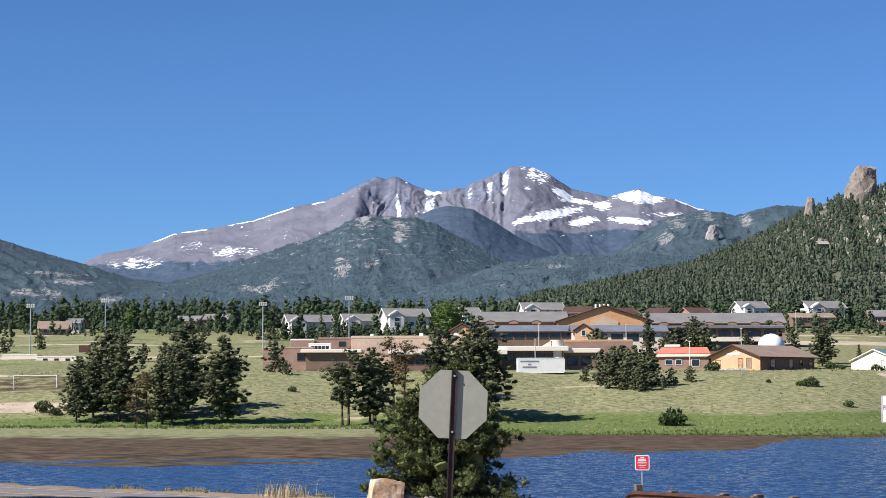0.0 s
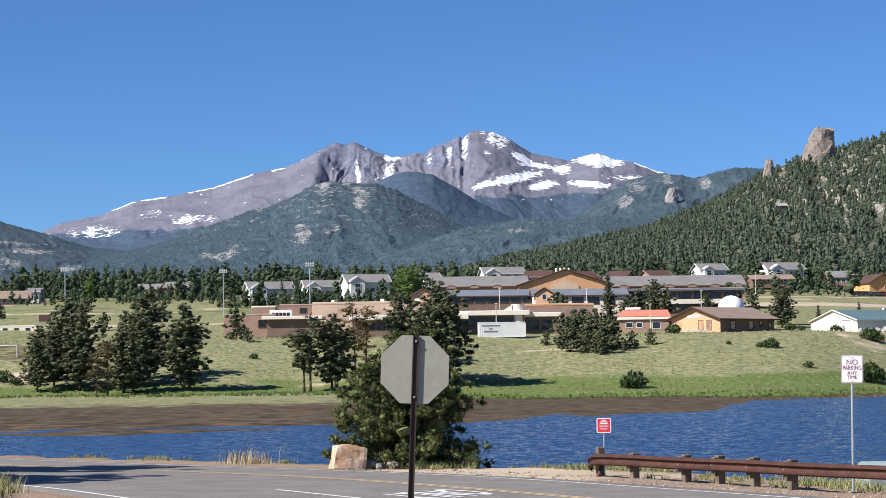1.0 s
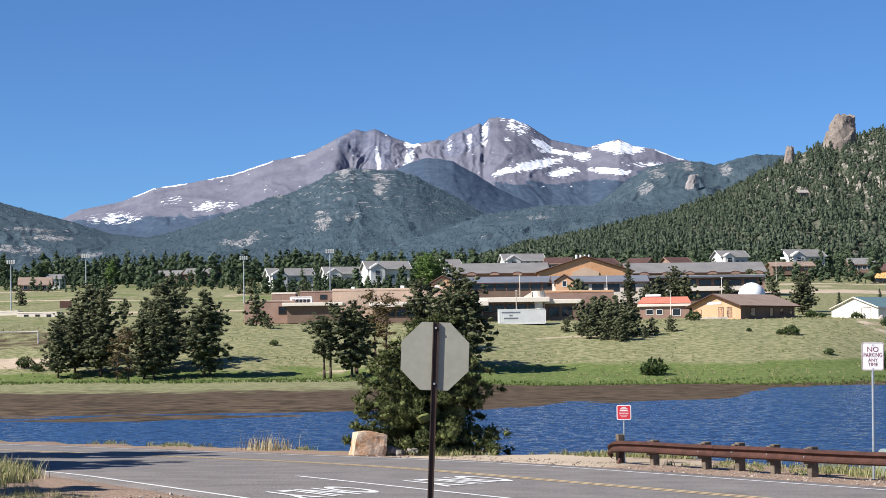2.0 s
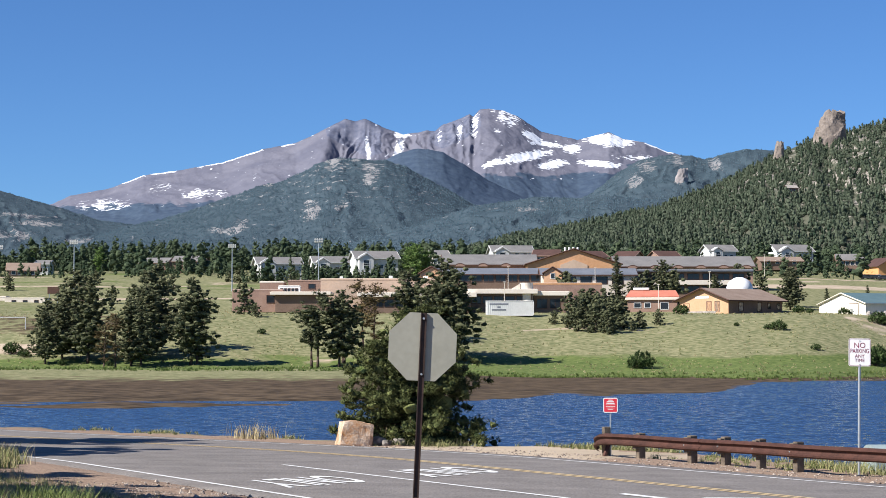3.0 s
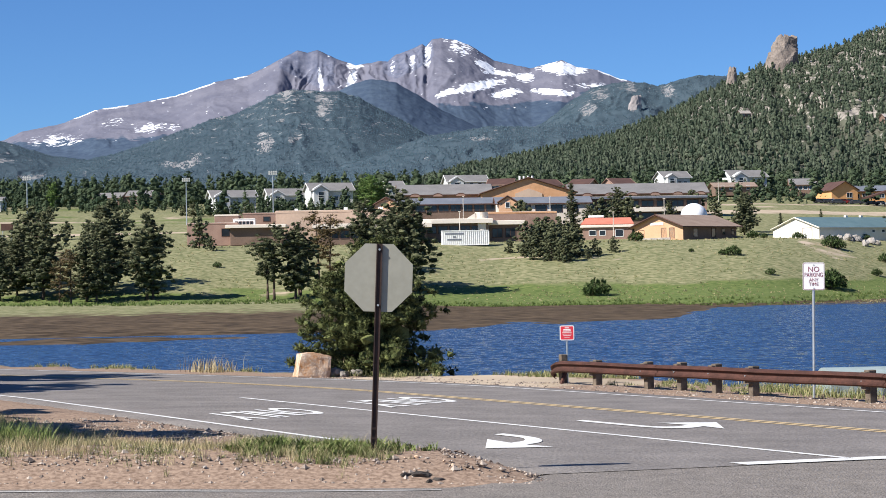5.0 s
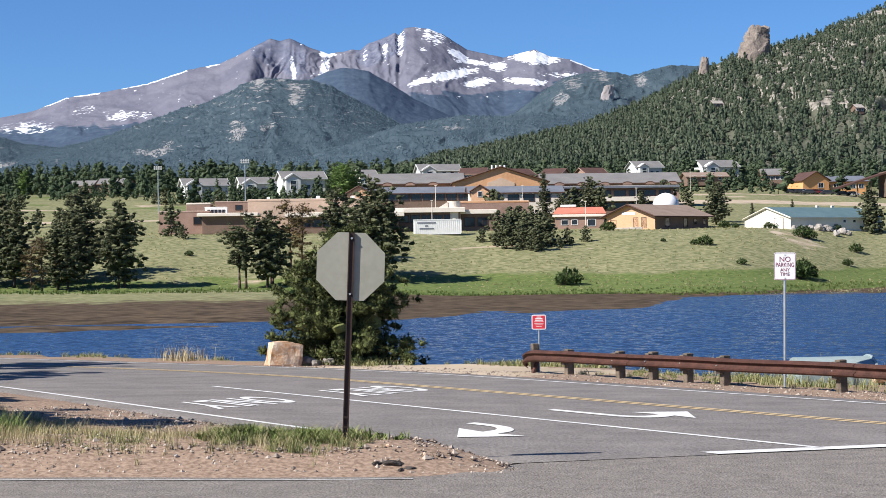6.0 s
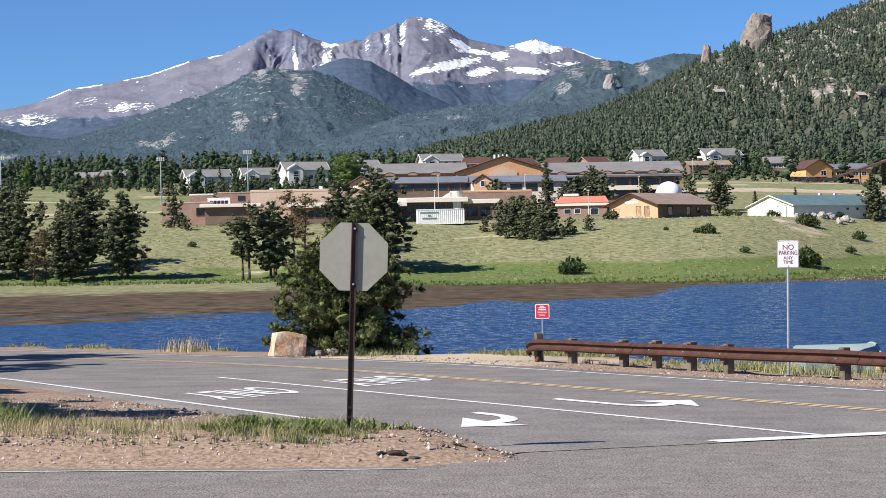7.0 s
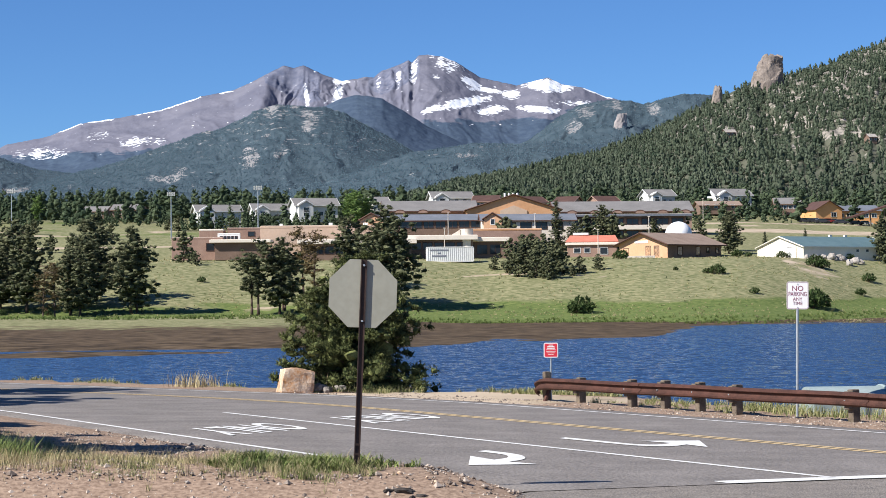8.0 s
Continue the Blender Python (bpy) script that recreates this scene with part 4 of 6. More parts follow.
boulder = part("boulder", block_rock((0.86, 0.8, 0.72), 5), BOULDER)
boulder.matrix_basis = pose(bx, by, ground_at(bx, by) + 0.29, 0, 3, 13)
tagged(boulder, "angular orange-brown granite boulder at the road edge", "boulder")
for k, (dx, dy, sc) in enumerate(((0.62, 0.15, 0.62), (1.15, 0.3, 0.34), (0.80, -0.1, 0.28))):
    st = part("stone", lumpy_rock((sc, sc * 0.8, sc * 0.8), 30 + k, 3, 0.2), GRANITE)
    st.matrix_basis = pose(bx + dx, by + dy, ground_at(bx + dx, by + dy) + 0.08)
    tagged(st, "grey stone lying beside the boulder", "stone", "stones beside the boulder")

TANK = material("pale_green_painted_steel", (0.25, 0.31, 0.31), (0.34, 0.41, 0.41), 0.6, 0.5, 0.1, metal=0.1)
DARK = material("opening_shade", (0.01, 0.01, 0.01), (0.02, 0.02, 0.02), 0.5, 0.9, 0)


def tank():
    ux, uy = (float(v) for v in by_road(33.0, 26.4))
    z = ground_at(ux, uy)
    t = thing("culvert_box", (ux, uy, z), "pale green round-topped steel box half hidden behind the rail", "tank")
    t.matrix_basis = pose(ux + 0.08, uy, -1.0, 0, 0, 4)
    arc = [(0.55 * math.cos(a), 0.45 + 0.30 * math.sin(a)) for a in np.linspace(0, math.pi, 13)]
    bm = bmesh.new()
    prof = [(0.55, 0.0)] + arc + [(-0.55, 0.0)]
    lo = [bm.verts.new((-0.78, a, b)) for a, b in prof]
    hi = [bm.verts.new((0.78, a, b)) for a, b in prof]
    for k in range(len(prof)):
        q = (k + 1) % len(prof)
        bm.faces.new((lo[k], lo[q], hi[q], hi[k]))
    bm.faces.new(lo)
    bm.faces.new(hi[::-1])
    bmesh.ops.recalc_face_normals(bm, faces=bm.faces[:])
    part("body", bm, TANK, t)
    rim = bmesh.new()
    for k in range(len(arc) - 1):
        (a, b), (c, d) = arc[k], arc[k + 1]
        tube(rim, (0.80, a * 1.03, b + 0.01), (0.80, c * 1.03, d + 0.01), 0.03, 0.03, 6)
    part("rim", rim, TANK, t)
    # near-black sheet on the closed end paints the shade inside an opening
    part("end_shade_sheet", slab(bmesh.new(), [(0.8 * a, 0.8 * (b - 0.3)) for a, b in arc], 0.006, pose(0.782, 0, 0.34, 90, 0, 90)), DARK, t, "near-black sheet for the dark inside of an open end")
    part("tag", a_box((0.1, -0.555, 0.25), (0.09, 0.006, 0.16)), SIGN_W, t, "small white tag")


tank()
for k, (u, s, sc) in enumerate(((31.0, 26.9, 0.5), (30.3, 26.7, 0.42), (29.7, 27.0, 0.5), (31.6, 26.6, 0.35))):
    x, y = (float(v) for v in by_road(u, s))
    st = part("stone", lumpy_rock((sc * 1.4, sc, sc), 40 + k, 3, 0.2), BOULDER)
    st.matrix_basis = pose(x, y, max(ground_at(x, y), -1.1) + 0.2)
    tagged(st, "pinkish granite stone on the lake bank", "stone", "stones on the lake bank")


# ---- grass on the verges ----
def tufts(name, places, high, blades, mat, label, rng, width=0.012, lean=0.45, category="grass"):
    """Clumps of bent, tapering blades, all in one mesh. places: (n, 3); high: (n,)"""
    n = len(places) * blades
    p = np.repeat(places, blades, 0)
    h = np.repeat(high, blades) * rng.uniform(0.45, 1.1, n)
    a = rng.uniform(0, 2 * np.pi, n)
    spreadv = np.repeat(high, blades) * 0.28
    root = p + np.stack([rng.normal(0, 1, n) * spreadv, rng.normal(0, 1, n) * spreadv, np.full(n, -0.02)], -1)
    out = np.stack([np.cos(a), np.sin(a), np.zeros(n)], -1)
    sidev = np.stack([-np.sin(a + 0.7), np.cos(a + 0.7), np.zeros(n)], -1) * (width * rng.uniform(0.6, 1.4, n))[:, None]
    l = (lean * rng.uniform(0.2, 1.2, n) * h)[:, None]
    mid = root + out * l * 0.35 + np.stack([np.zeros(n), np.zeros(n), h * 0.6], -1)
    tip = root + out * l + np.stack([np.zeros(n), np.zeros(n), h], -1)
    v = np.stack([root - sidev, root + sidev, mid + sidev * 0.7, mid - sidev * 0.7, tip], 1).reshape(-1, 3)
    i = (np.arange(n) * 5)[:, None]
    f = np.concatenate([i + [[0, 1, 2]], i + [[0, 2, 3]], i + [[3, 2, 4]]], 0)
    return tagged(raw_mesh(name, v, f, mat), label, category, kind="stuff")


def settle(xy):
    return np.column_stack([xy, land(xy[:, 0], xy[:, 1])[0]])


CLUMP_G = material("fresh_green_blades", (0.085, 0.125, 0.035), (0.23, 0.265, 0.095), 0.4, 0.8, 0, per_piece=0.5, alpha_spec=0.1)
grng = np.random.default_rng(11)
xy = np.column_stack([grng.uniform(-9, 0.6, 12000), grng.uniform(20.2, 36, 12000)])
u, s = us(xy[:, 0], xy[:, 1])
lush = fbm(xy[:, 0] * 0.5, xy[:, 1] * 0.35, 3, 77)
belt = np.exp(-((s - 7.5 - 0.4 * np.sin(u)) / 1.2) ** 2) * (s < 9.0)
meadow = ramp01(xy[:, 1], 21.0, 22.2) * (1 - ramp01(xy[:, 1] + 0.4 * xy[:, 0], 25.4, 26.6)) * 0.42
ok = (lush * 0.7 + belt * 0.5 + meadow > 0.79) & (s < 7.9 + 1.0 * ramp01(xy[:, 0], -2.6, -1.0)) & (xy[:, 1] > 20.7)
g = settle(xy[ok][:3600])
tufts("verge_grass", g, grng.uniform(0.03, 0.13, len(g)), 15, GRASS_G, "rough green grass on the sandy verge", grng, 0.0026, 0.8)
sel = grng.uniform(0, 1, len(xy)) < 0.16 + 0.75 * meadow
ok2 = (s < 8.3 + 0.9 * ramp01(xy[:, 0], -2.6, -1.0)) & (xy[:, 1] > 20.2) & sel
g = settle(xy[ok2])
tufts("dry_grass", g, grng.uniform(0.03, 0.19, len(g)), 14, GRASS_D, "dry straw-coloured grass on the verge", grng, 0.0025)
bx2 = np.column_stack([grng.normal(-0.85, 0.4, 90), grng.normal(21.0, 0.25, 90)])
u, s = us(bx2[:, 0], bx2[:, 1])
g = settle(bx2[s < 9.9])
tufts("verge_grass", g, grng.uniform(0.05, 0.14, len(g)), 26, GRASS_G, "bright green weeds round the sign post", grng, 0.006, 0.9)
clump = np.column_stack([grng.normal(-4.38, 0.22, 90), grng.normal(22.9, 0.35, 90)])
g = settle(clump)
tufts("verge_grass", g, grng.uniform(0.16, 0.36, len(g)), 24, CLUMP_G, "tall bright green grass clump on the verge", grng, 0.005, 0.5)
# the thick belt on the crest of the verge: green, olive and straw mixed in patches
bxy = np.column_stack([grng.uniform(-6.6, -0.12, 5200), 21.5 + 0.55 * grng.normal(0, 1, 5200)])
pat = fbm(bxy[:, 0] * 1.1, bxy[:, 1] * 1.3, 3, 78)
thick = grng.uniform(0, 1, 5200) < np.where(bxy[:, 0] > -1.9, 0.40, 0.42) * ramp01(pat, 0.36, 0.56) * (1 - 0.8 * ramp01(np.abs(bxy[:, 0] + 1.95), 0.35, 0.0))
bxy, pat = bxy[thick & (us(bxy[:, 0], bxy[:, 1])[1] < 9.9)], pat[thick & (us(bxy[:, 0], bxy[:, 1])[1] < 9.9)]
olive = pat + grng.normal(0, 0.07, len(pat)) > np.where(bxy[:, 0] > -1.9, 0.42, 0.55)
g = settle(bxy[olive])
tufts("verge_grass", g, grng.uniform(0.04, 0.17, len(g)), 14, GRASS_G, "thick green and olive grass on the verge", grng, 0.0028, 0.7)
g = settle(bxy[~olive])
tufts("dry_grass", g, grng.uniform(0.06, 0.22, len(g)), 12, GRASS_D, "straw-coloured grass mixed into the verge", grng, 0.0022, 0.5)
weeds = settle(np.column_stack([grng.normal(-0.75, 0.42, 170), grng.normal(21.2, 0.22, 170)]))
tufts("verge_weeds", weeds, grng.uniform(0.06, 0.17, len(weeds)), 22, CLUMP_G, "fresh green leafy weeds round the sign post", grng, 0.009, 1.0)
# tall grass on the bank where the road comes round
tx = grng.uniform(-13.0, -7.6, 620)
ty = (grng.uniform(7.6, 9.5, 620) - 0.9006 * tx) / 0.4347
g = settle(np.column_stack([tx, ty]))
tufts("verge_grass", g, grng.uniform(0.16, 0.42, len(g)), 18, GRASS_G, "tall rough grass on the bank at the road bend", grng, 0.008, 0.5)
tufts("dry_grass", g[::4], grng.uniform(0.2, 0.5, len(g[::4])), 12, GRASS_D, "tall straw grass on the bank at the road bend", grng, 0.006, 0.4)
# along the lake
uu = grng.uniform(14, 75, 1500)
ss = shore_s(uu) - 0.3 + grng.normal(0, 0.35, 1500) - grng.uniform(0, 2.2, 1500) * (uu < 40) * (grng.uniform(0, 1, 1500) < 0.7)
x, y = by_road(uu, ss)
keep = fbm(uu * 0.5, uu * 0, 2, 81) > np.where(uu > 48, 0.63, 0.42)
g = settle(np.column_stack([x, y])[keep])
tufts("bank_grass", g, grng.uniform(0.06, 0.19, len(g)), 20, GRASS_G, "green grass along the lake bank", grng, 0.006, 0.7)
uu = grng.uniform(43.0, 50.8, 420)
ss = np.where(uu > 47.4, grng.uniform(24.2, 25.6, 420), shore_s(uu) - grng.uniform(0.0, 0.7, 420)) + grng.normal(0, 0.15, 420)
x, y = by_road(uu, ss)
g = settle(np.column_stack([x, y])[fbm(uu * 0.9, ss * 0.9, 2, 83) > 0.42])
tufts("bank_grass", g, grng.uniform(0.06, 0.24, len(g)), 14, GRASS_G, "rough green grass under the young pine", grng, 0.008, 0.6)
uu = np.concatenate([grng.normal(54.0, 0.3, 12), grng.normal(50.3, 0.5, 6), grng.normal(54.4, 0.5, 8), grng.normal(31.5, 1.2, 26), grng.uniform(18, 40, 22)])
ss = np.concatenate([np.full(12, 24.3), np.full(6, 24.2), np.full(8, 24.2), np.full(26, 27.0), np.full(22, 27.0)]) + grng.normal(0, 0.15, 74)
x, y = by_road(uu, ss)
g = settle(np.column_stack([x, y]))
tufts("tall_dry_grass", g, grng.uniform(0.3, 0.62, len(g)), 12, GRASS_D, "tall pale dry grass stalks at the water", grng, 0.007, 0.3)
uu, ss = grng.normal(33.2, 1.3, 90), grng.uniform(24.9, 25.9, 90)
x, y = by_road(uu, ss)
g = settle(np.column_stack([x, y]))
tufts("bank_grass", g, grng.uniform(0.12, 0.34, len(g)), 14, GRASS_G, "rough grass before the culvert box", grng, 0.007, 0.5)
# gravel scattered on the verge and the shoulder
n = 19000
gxy = np.column_stack([grng.uniform(-9, 2.2, n), 19.35 + 12 * grng.uniform(0, 1, n) ** 1.7])
gxy[15000:, 0], gxy[15000:, 1] = by_road(grng.uniform(17, 50, n - 15000), grng.uniform(22.55, 24.9, n - 15000))
_, s = us(gxy[:, 0], gxy[:, 1])
g = settle(gxy[(s < 10.35) | (s > 22.5)])
n = len(g)
size = np.exp(grng.normal(-4.3, 0.5, n))
ball = np.array([(1, 0, 0), (-1, 0, 0), (0, 1, 0), (0, -1, 0), (0, 0, 0.7), (0, 0, -0.7)])
tris = np.array([(0, 2, 4), (2, 1, 4), (1, 3, 4), (3, 0, 4), (2, 0, 5), (1, 2, 5), (3, 1, 5), (0, 3, 5)])
v = ball[None] * size[:, None, None] * grng.uniform(0.6, 1.4, (n, 6, 3)) + g[:, None, :]
PEBBLE = material("mixed_gravel", (0.14, 0.11, 0.092), (0.40, 0.335, 0.28), 0.05, 0.9, 0, per_piece=0.9)
tagged(raw_mesh("gravel", v.reshape(-1, 3), (tris[None] + 6 * np.arange(n)[:, None, None]).reshape(-1, 3), PEBBLE), "loose pinkish gravel along the road edges", "gravel", kind="stuff")
BROKEN = material("crumbled_asphalt", (0.022, 0.019, 0.017), (0.10, 0.085, 0.075), 0.06, 0.95, 0.8)
for k, (x, y, w, h) in enumerate(((0.22, 20.0, 0.20, 0.04), (0.38, 19.92, 0.12, 0.03), (0.07, 19.98, 0.11, 0.03), (0.30, 19.85, 0.08, 0.025))):
    st = part("asphalt_chunk", lumpy_rock((w * 1.4, w * 0.7, h * 2), 130 + k, 3, 0.3), BROKEN)
    st.matrix_basis = pose(x, y, ground_at(x, y) + h * 0.35, 0, 4, 20 * k)
    tagged(st, "dark crumbled lump of old asphalt on the verge", "asphalt lump", "asphalt lumps on the verge")
# loose stones on the verge
for k in range(30):
    x, y = grng.uniform(-8, 1.2), grng.uniform(19.7, 24)
    u, s = us(x, y)
    if s < 10.2:
        sc = grng.uniform(0.02, 0.055)
        st = part("pebble", lumpy_rock((sc * 1.5, sc * 1.2, sc), 100 + k, 2, 0.2), GRANITE if k % 3 else BOULDER)
        st.matrix_basis = pose(x, y, ground_at(x, y) + sc * 0.2, 0, 0, 40 * k)
        tagged(st, "small loose stone on the sandy verge", "stone", "stones on the verge")



# ---- trees ----
def needle_tufts(centres, axes, size, blades, rng, wide):
    """Bunches of thin pointed blades fanning out from each centre round its axis."""
    n = len(centres) * blades
    c = np.repeat(centres, blades, 0)
    ax = np.repeat(axes, blades, 0)
    sz = np.repeat(size, blades) * rng.uniform(0.6, 1.15, n)
    d = ax * 0.8 + rng.normal(0, 0.55, (n, 3))
    d /= np.linalg.norm(d, axis=1)[:, None] + 1e-9
    # the flat of each bunch lies round its pad, so that a pad has a lit and a shaded side
    q = np.cross(d, ax + rng.normal(0, 0.3, (n, 3)))
    q /= np.linalg.norm(q, axis=1)[:, None] + 1e-9
    root = c - d * (sz * 0.15)[:, None]
    tip = c + d * sz[:, None]
    w = (wide * sz)[:, None]
    v = np.stack([root + q * w, tip, root - q * w], 1).reshape(-1, 3)
    f = np.arange(n * 3).reshape(-1, 3)
    return v, f


def clump_shapes(seed, count=14):
    """Ragged closed clumps of foliage: the twenty-sided body with every corner pushed in or out."""
    rng = np.random.default_rng(seed)
    return [(BALL * rng.uniform(0.65, 1.35, (12, 1)), BALL_TRI) for _ in range(count)]


CLUMPS = clump_shapes(77)


def clumps(centres, radii, flat, rng):
    """One clump at each centre, turned about at random, joined in triangles."""
    vs, fs, base = [], [], 0
    which = rng.integers(0, len(CLUMPS), len(centres))
    for k, (tv, tf) in enumerate(CLUMPS):
        sel = np.where(which == k)[0]
        a = rng.uniform(0, 2 * np.pi, len(sel))
        ca, sa = np.cos(a)[:, None], np.sin(a)[:, None]
        rr = radii[sel][:, None]
        x = (tv[None, :, 0] * ca - tv[None, :, 1] * sa) * rr + centres[sel, 0:1]
        y = (tv[None, :, 0] * sa + tv[None, :, 1] * ca) * rr + centres[sel, 1:2]
        z = tv[None, :, 2] * rr * flat + centres[sel, 2:3]
        vs.append(np.stack([x, y, z], -1).reshape(-1, 3))
        fs.append((tf[None] + (np.arange(len(sel)) * len(tv))[:, None, None]).reshape(-1, 3) + base)
        base += len(sel) * len(tv)
    return np.concatenate(vs), np.concatenate(fs)


def pine(name, label, height, spread, clear, seed, mat=NEEDLES, whorls=16, arms=6, per_arm=14, tuft=0.46, blades=10, wide=0.11, shape="oval", trunk_r=None, category="pine tree", droop=0.15, trunks=1, gap=0.12, puff=0.75, core=3, flat=0.38, least=0.6, stations=(0.22, 0.45, 0.68, 0.88, 1.0), solid=0.8, heart=1.0, skirt=1.0, cores=10):
    """A pine: tapered trunk, limbs in loose whorls, a ragged crown of needle bunches."""
    rng = np.random.default_rng(seed)
    t = thing(name, (0, 0, 0), label, category)
    r0 = trunk_r or height * 0.018
    inner, inner_ax, inner_sz = [], [], []
    cs, axs, szs = [], [], []
    pads, pad_r, hearts, heart_r = [], [], [], []
    limbs = bmesh.new()
    for stem in range(trunks):
        tr = bmesh.new()
        sway = rng.normal(0, 0.02 * height, 2)
        foot = np.array([0.0, 0.0]) if trunks == 1 else rng.normal(0, 0.09 * height, 2)
        hgt = height * (1 if stem == 0 else rng.uniform(0.75, 0.97))
        pts = [Vector((foot[0] + sway[0] * f * f + 0.01 * height * math.sin(4 * f + seed), foot[1] + sway[1] * f * f, hgt * f)) for f in np.linspace(0, 0.97, 8)]
        for k in range(7):
            tube(tr, pts[k] - Vector((0, 0, 0.15 if k == 0 else 0)), pts[k + 1], r0 * (1.25 if k == 0 else 1 - k / 7.6), r0 * (1 - (k + 1) / 7.6), 8)
        part("trunk", tr, BARK, t, smooth=True)
        for w in range(whorls):
            f = clear + (1 - clear) * (w + rng.uniform(0, 0.8)) / whorls
            if shape == "oval":
                reach = spread * (0.35 + 1.3 * (f - clear) / (1 - clear)) if f < clear + 0.35 * (1 - clear) else spread * 0.95 * math.sqrt(max(0.02, 1 - ((f - clear - 0.3 * (1 - clear)) / (0.72 * (1 - clear))) ** 2))
            elif shape == "dome":
                reach = spread * (0.10 + (1 - ((f - clear) / (1 - clear)) ** 1.7) ** 0.8) * (skirt + (1 - skirt) * min(1.0, (f - clear) / 0.22))
            else:
                reach = spread * (1.06 - (f - clear) / (1 - clear)) ** 0.8
            lower = pts[min(6, int(f * 7))]
            upper = pts[min(7, int(f * 7) + 1)]
            base = lower.lerp(upper, f * 7 - int(f * 7)) if f < 1 else upper
            base = Vector((base.x, base.y, f * hgt * 0.97))
            hearts.append(np.array(base) + rng.normal(0, 1, (cores, 3)) * reach * [0.20, 0.20, 0.10])
            heart_r.append(np.full(cores, max(0.06, 0.1 * reach)) * rng.uniform(0.6, 1.2, cores))
            # dense twigs close to the stem
            q = rng.normal(0, 1, (core, 3))
            q /= np.linalg.norm(q, axis=1)[:, None]
            inner.append(np.array(base) + q * reach * 0.42 * rng.uniform(0.3, 1, (core, 1)) * [1, 1, 0.5])
            inner_ax.append(q)
            inner_sz.append(np.full(core, max(0.12, 0.20 * reach)))
            for a in range(arms):
                if rng.uniform() < gap:
                    continue
                ang = rng.uniform(0, 2 * math.pi)
                ln = max(0.25, reach * rng.uniform(least, 1.08))
                up = rng.uniform(-droop, 0.30 + 0.6 * f) * ln
                fork = base + Vector((0, 0, rng.uniform(-0.5, 0.5) * hgt * (1 - clear) / whorls))
                end = fork + Vector((math.cos(ang) * ln, math.sin(ang) * ln, up))
                tube(limbs, fork, fork.lerp(end, 0.92), r0 * 0.30 * (1.1 - 0.6 * f), r0 * 0.06, 4)
                m = max(3, int(per_arm * (0.45 + 0.55 * ln / spread)))
                b, e = np.array(fork), np.array(end)
                # needles sit in rounded pads along the outer limb
                centre = b + (e - b) * (np.array(stations) + rng.normal(0, 0.05, len(stations)))[:, None] + rng.normal(0, 0.25 * puff, (len(stations), 3))
                size_ = puff * rng.uniform(0.65, 1.2, len(stations)) * (0.55 + 0.45 * min(1.0, ln / spread))
                pads.append(centre)
                pad_r.append(size_)
                pick = rng.integers(0, len(stations), m)
                out = rng.normal(0, 1, (m, 3))
                out /= np.linalg.norm(out, axis=1)[:, None]
                cs.append(centre[pick] + out * (size_[pick] * 0.85)[:, None] * [1, 1, flat])
                axs.append(out + np.array([0, 0, 0.35]))
                szs.append(np.full(m, tuft) * rng.uniform(0.7, 1.2, m))
    tagged(part("branching", limbs, BARK, t), kind="stuff")
    v, f = needle_tufts(np.concatenate(cs), np.concatenate(axs), np.concatenate(szs), blades, rng, wide)
    v2, f2 = needle_tufts(np.concatenate(inner), np.concatenate(inner_ax), np.concatenate(inner_sz), 8, rng, 0.12)
    v3, f3 = clumps(np.concatenate(pads + hearts), np.concatenate([q * solid for q in pad_r] + [q * heart for q in heart_r]), flat, rng)
    f = np.concatenate([f, f2 + len(v), f3 + len(v) + len(v2)])
    v = np.concatenate([v, v2, v3])
    crown = raw_mesh("crown", v, f, mat)
    crown.parent = t
    return t


def put(t, x, y, turn=0.0, size=1.0, sink=0.0):
    t.matrix_basis = pose(x, y, ground_at(x, y) - sink, 0, 0, turn) @ Matrix.Diagonal((size, size, size, 1))
    return t


def again(t, x, y, turn=0.0, size=1.0, label="", sink=0.0):
    c = copy_thing(t, Matrix())
    c.scale = (1, 1, 1)
    put(c, x, y, turn, size, sink)
    if label:
        tagged(c, label)
    return c


# the young pine at the lake's edge, by the boulder
px, py = -0.72, 55.0
near_pine = pine("pine_tree", "bushy dark green young pine at the lake edge beside a boulder", 3.95, 2.0, 0.02, 3, NEEDLES_NEAR, least=0.66, stations=(0.35, 0.55, 0.72, 0.87, 1.0), whorls=21, arms=14, per_arm=70, tuft=0.115, blades=13, wide=0.078, puff=0.16, shape="dome", trunk_r=0.08, gap=0.05, core=6, flat=0.8, droop=0.28, solid=0.66, heart=1.25)
near_pine.matrix_basis = pose(px, py, ground_at(px, py) - 0.35, 0, 0, 0)

# pines along the far shore
A = pine("pine_tree", "tall dark ponderosa pine on the grassy far shore", 12.0, 4.9, 0.13, 21, skirt=0.6, shape="dome", whorls=14, arms=8, per_arm=24, gap=0.06, tuft=0.34, blades=9, wide=0.062, puff=0.62, flat=0.6, least=0.6, stations=(0.3, 0.6, 0.88), solid=0.78, heart=1.2, core=6)
B = pine("pine_tree", "tall dark ponderosa pine on the grassy far shore", 11.5, 4.7, 0.13, 22, skirt=0.6, shape="dome", whorls=13, arms=8, per_arm=24, gap=0.06, tuft=0.34, blades=9, wide=0.062, puff=0.62, flat=0.6, least=0.6, stations=(0.3, 0.6, 0.88), solid=0.78, heart=1.2, core=6)
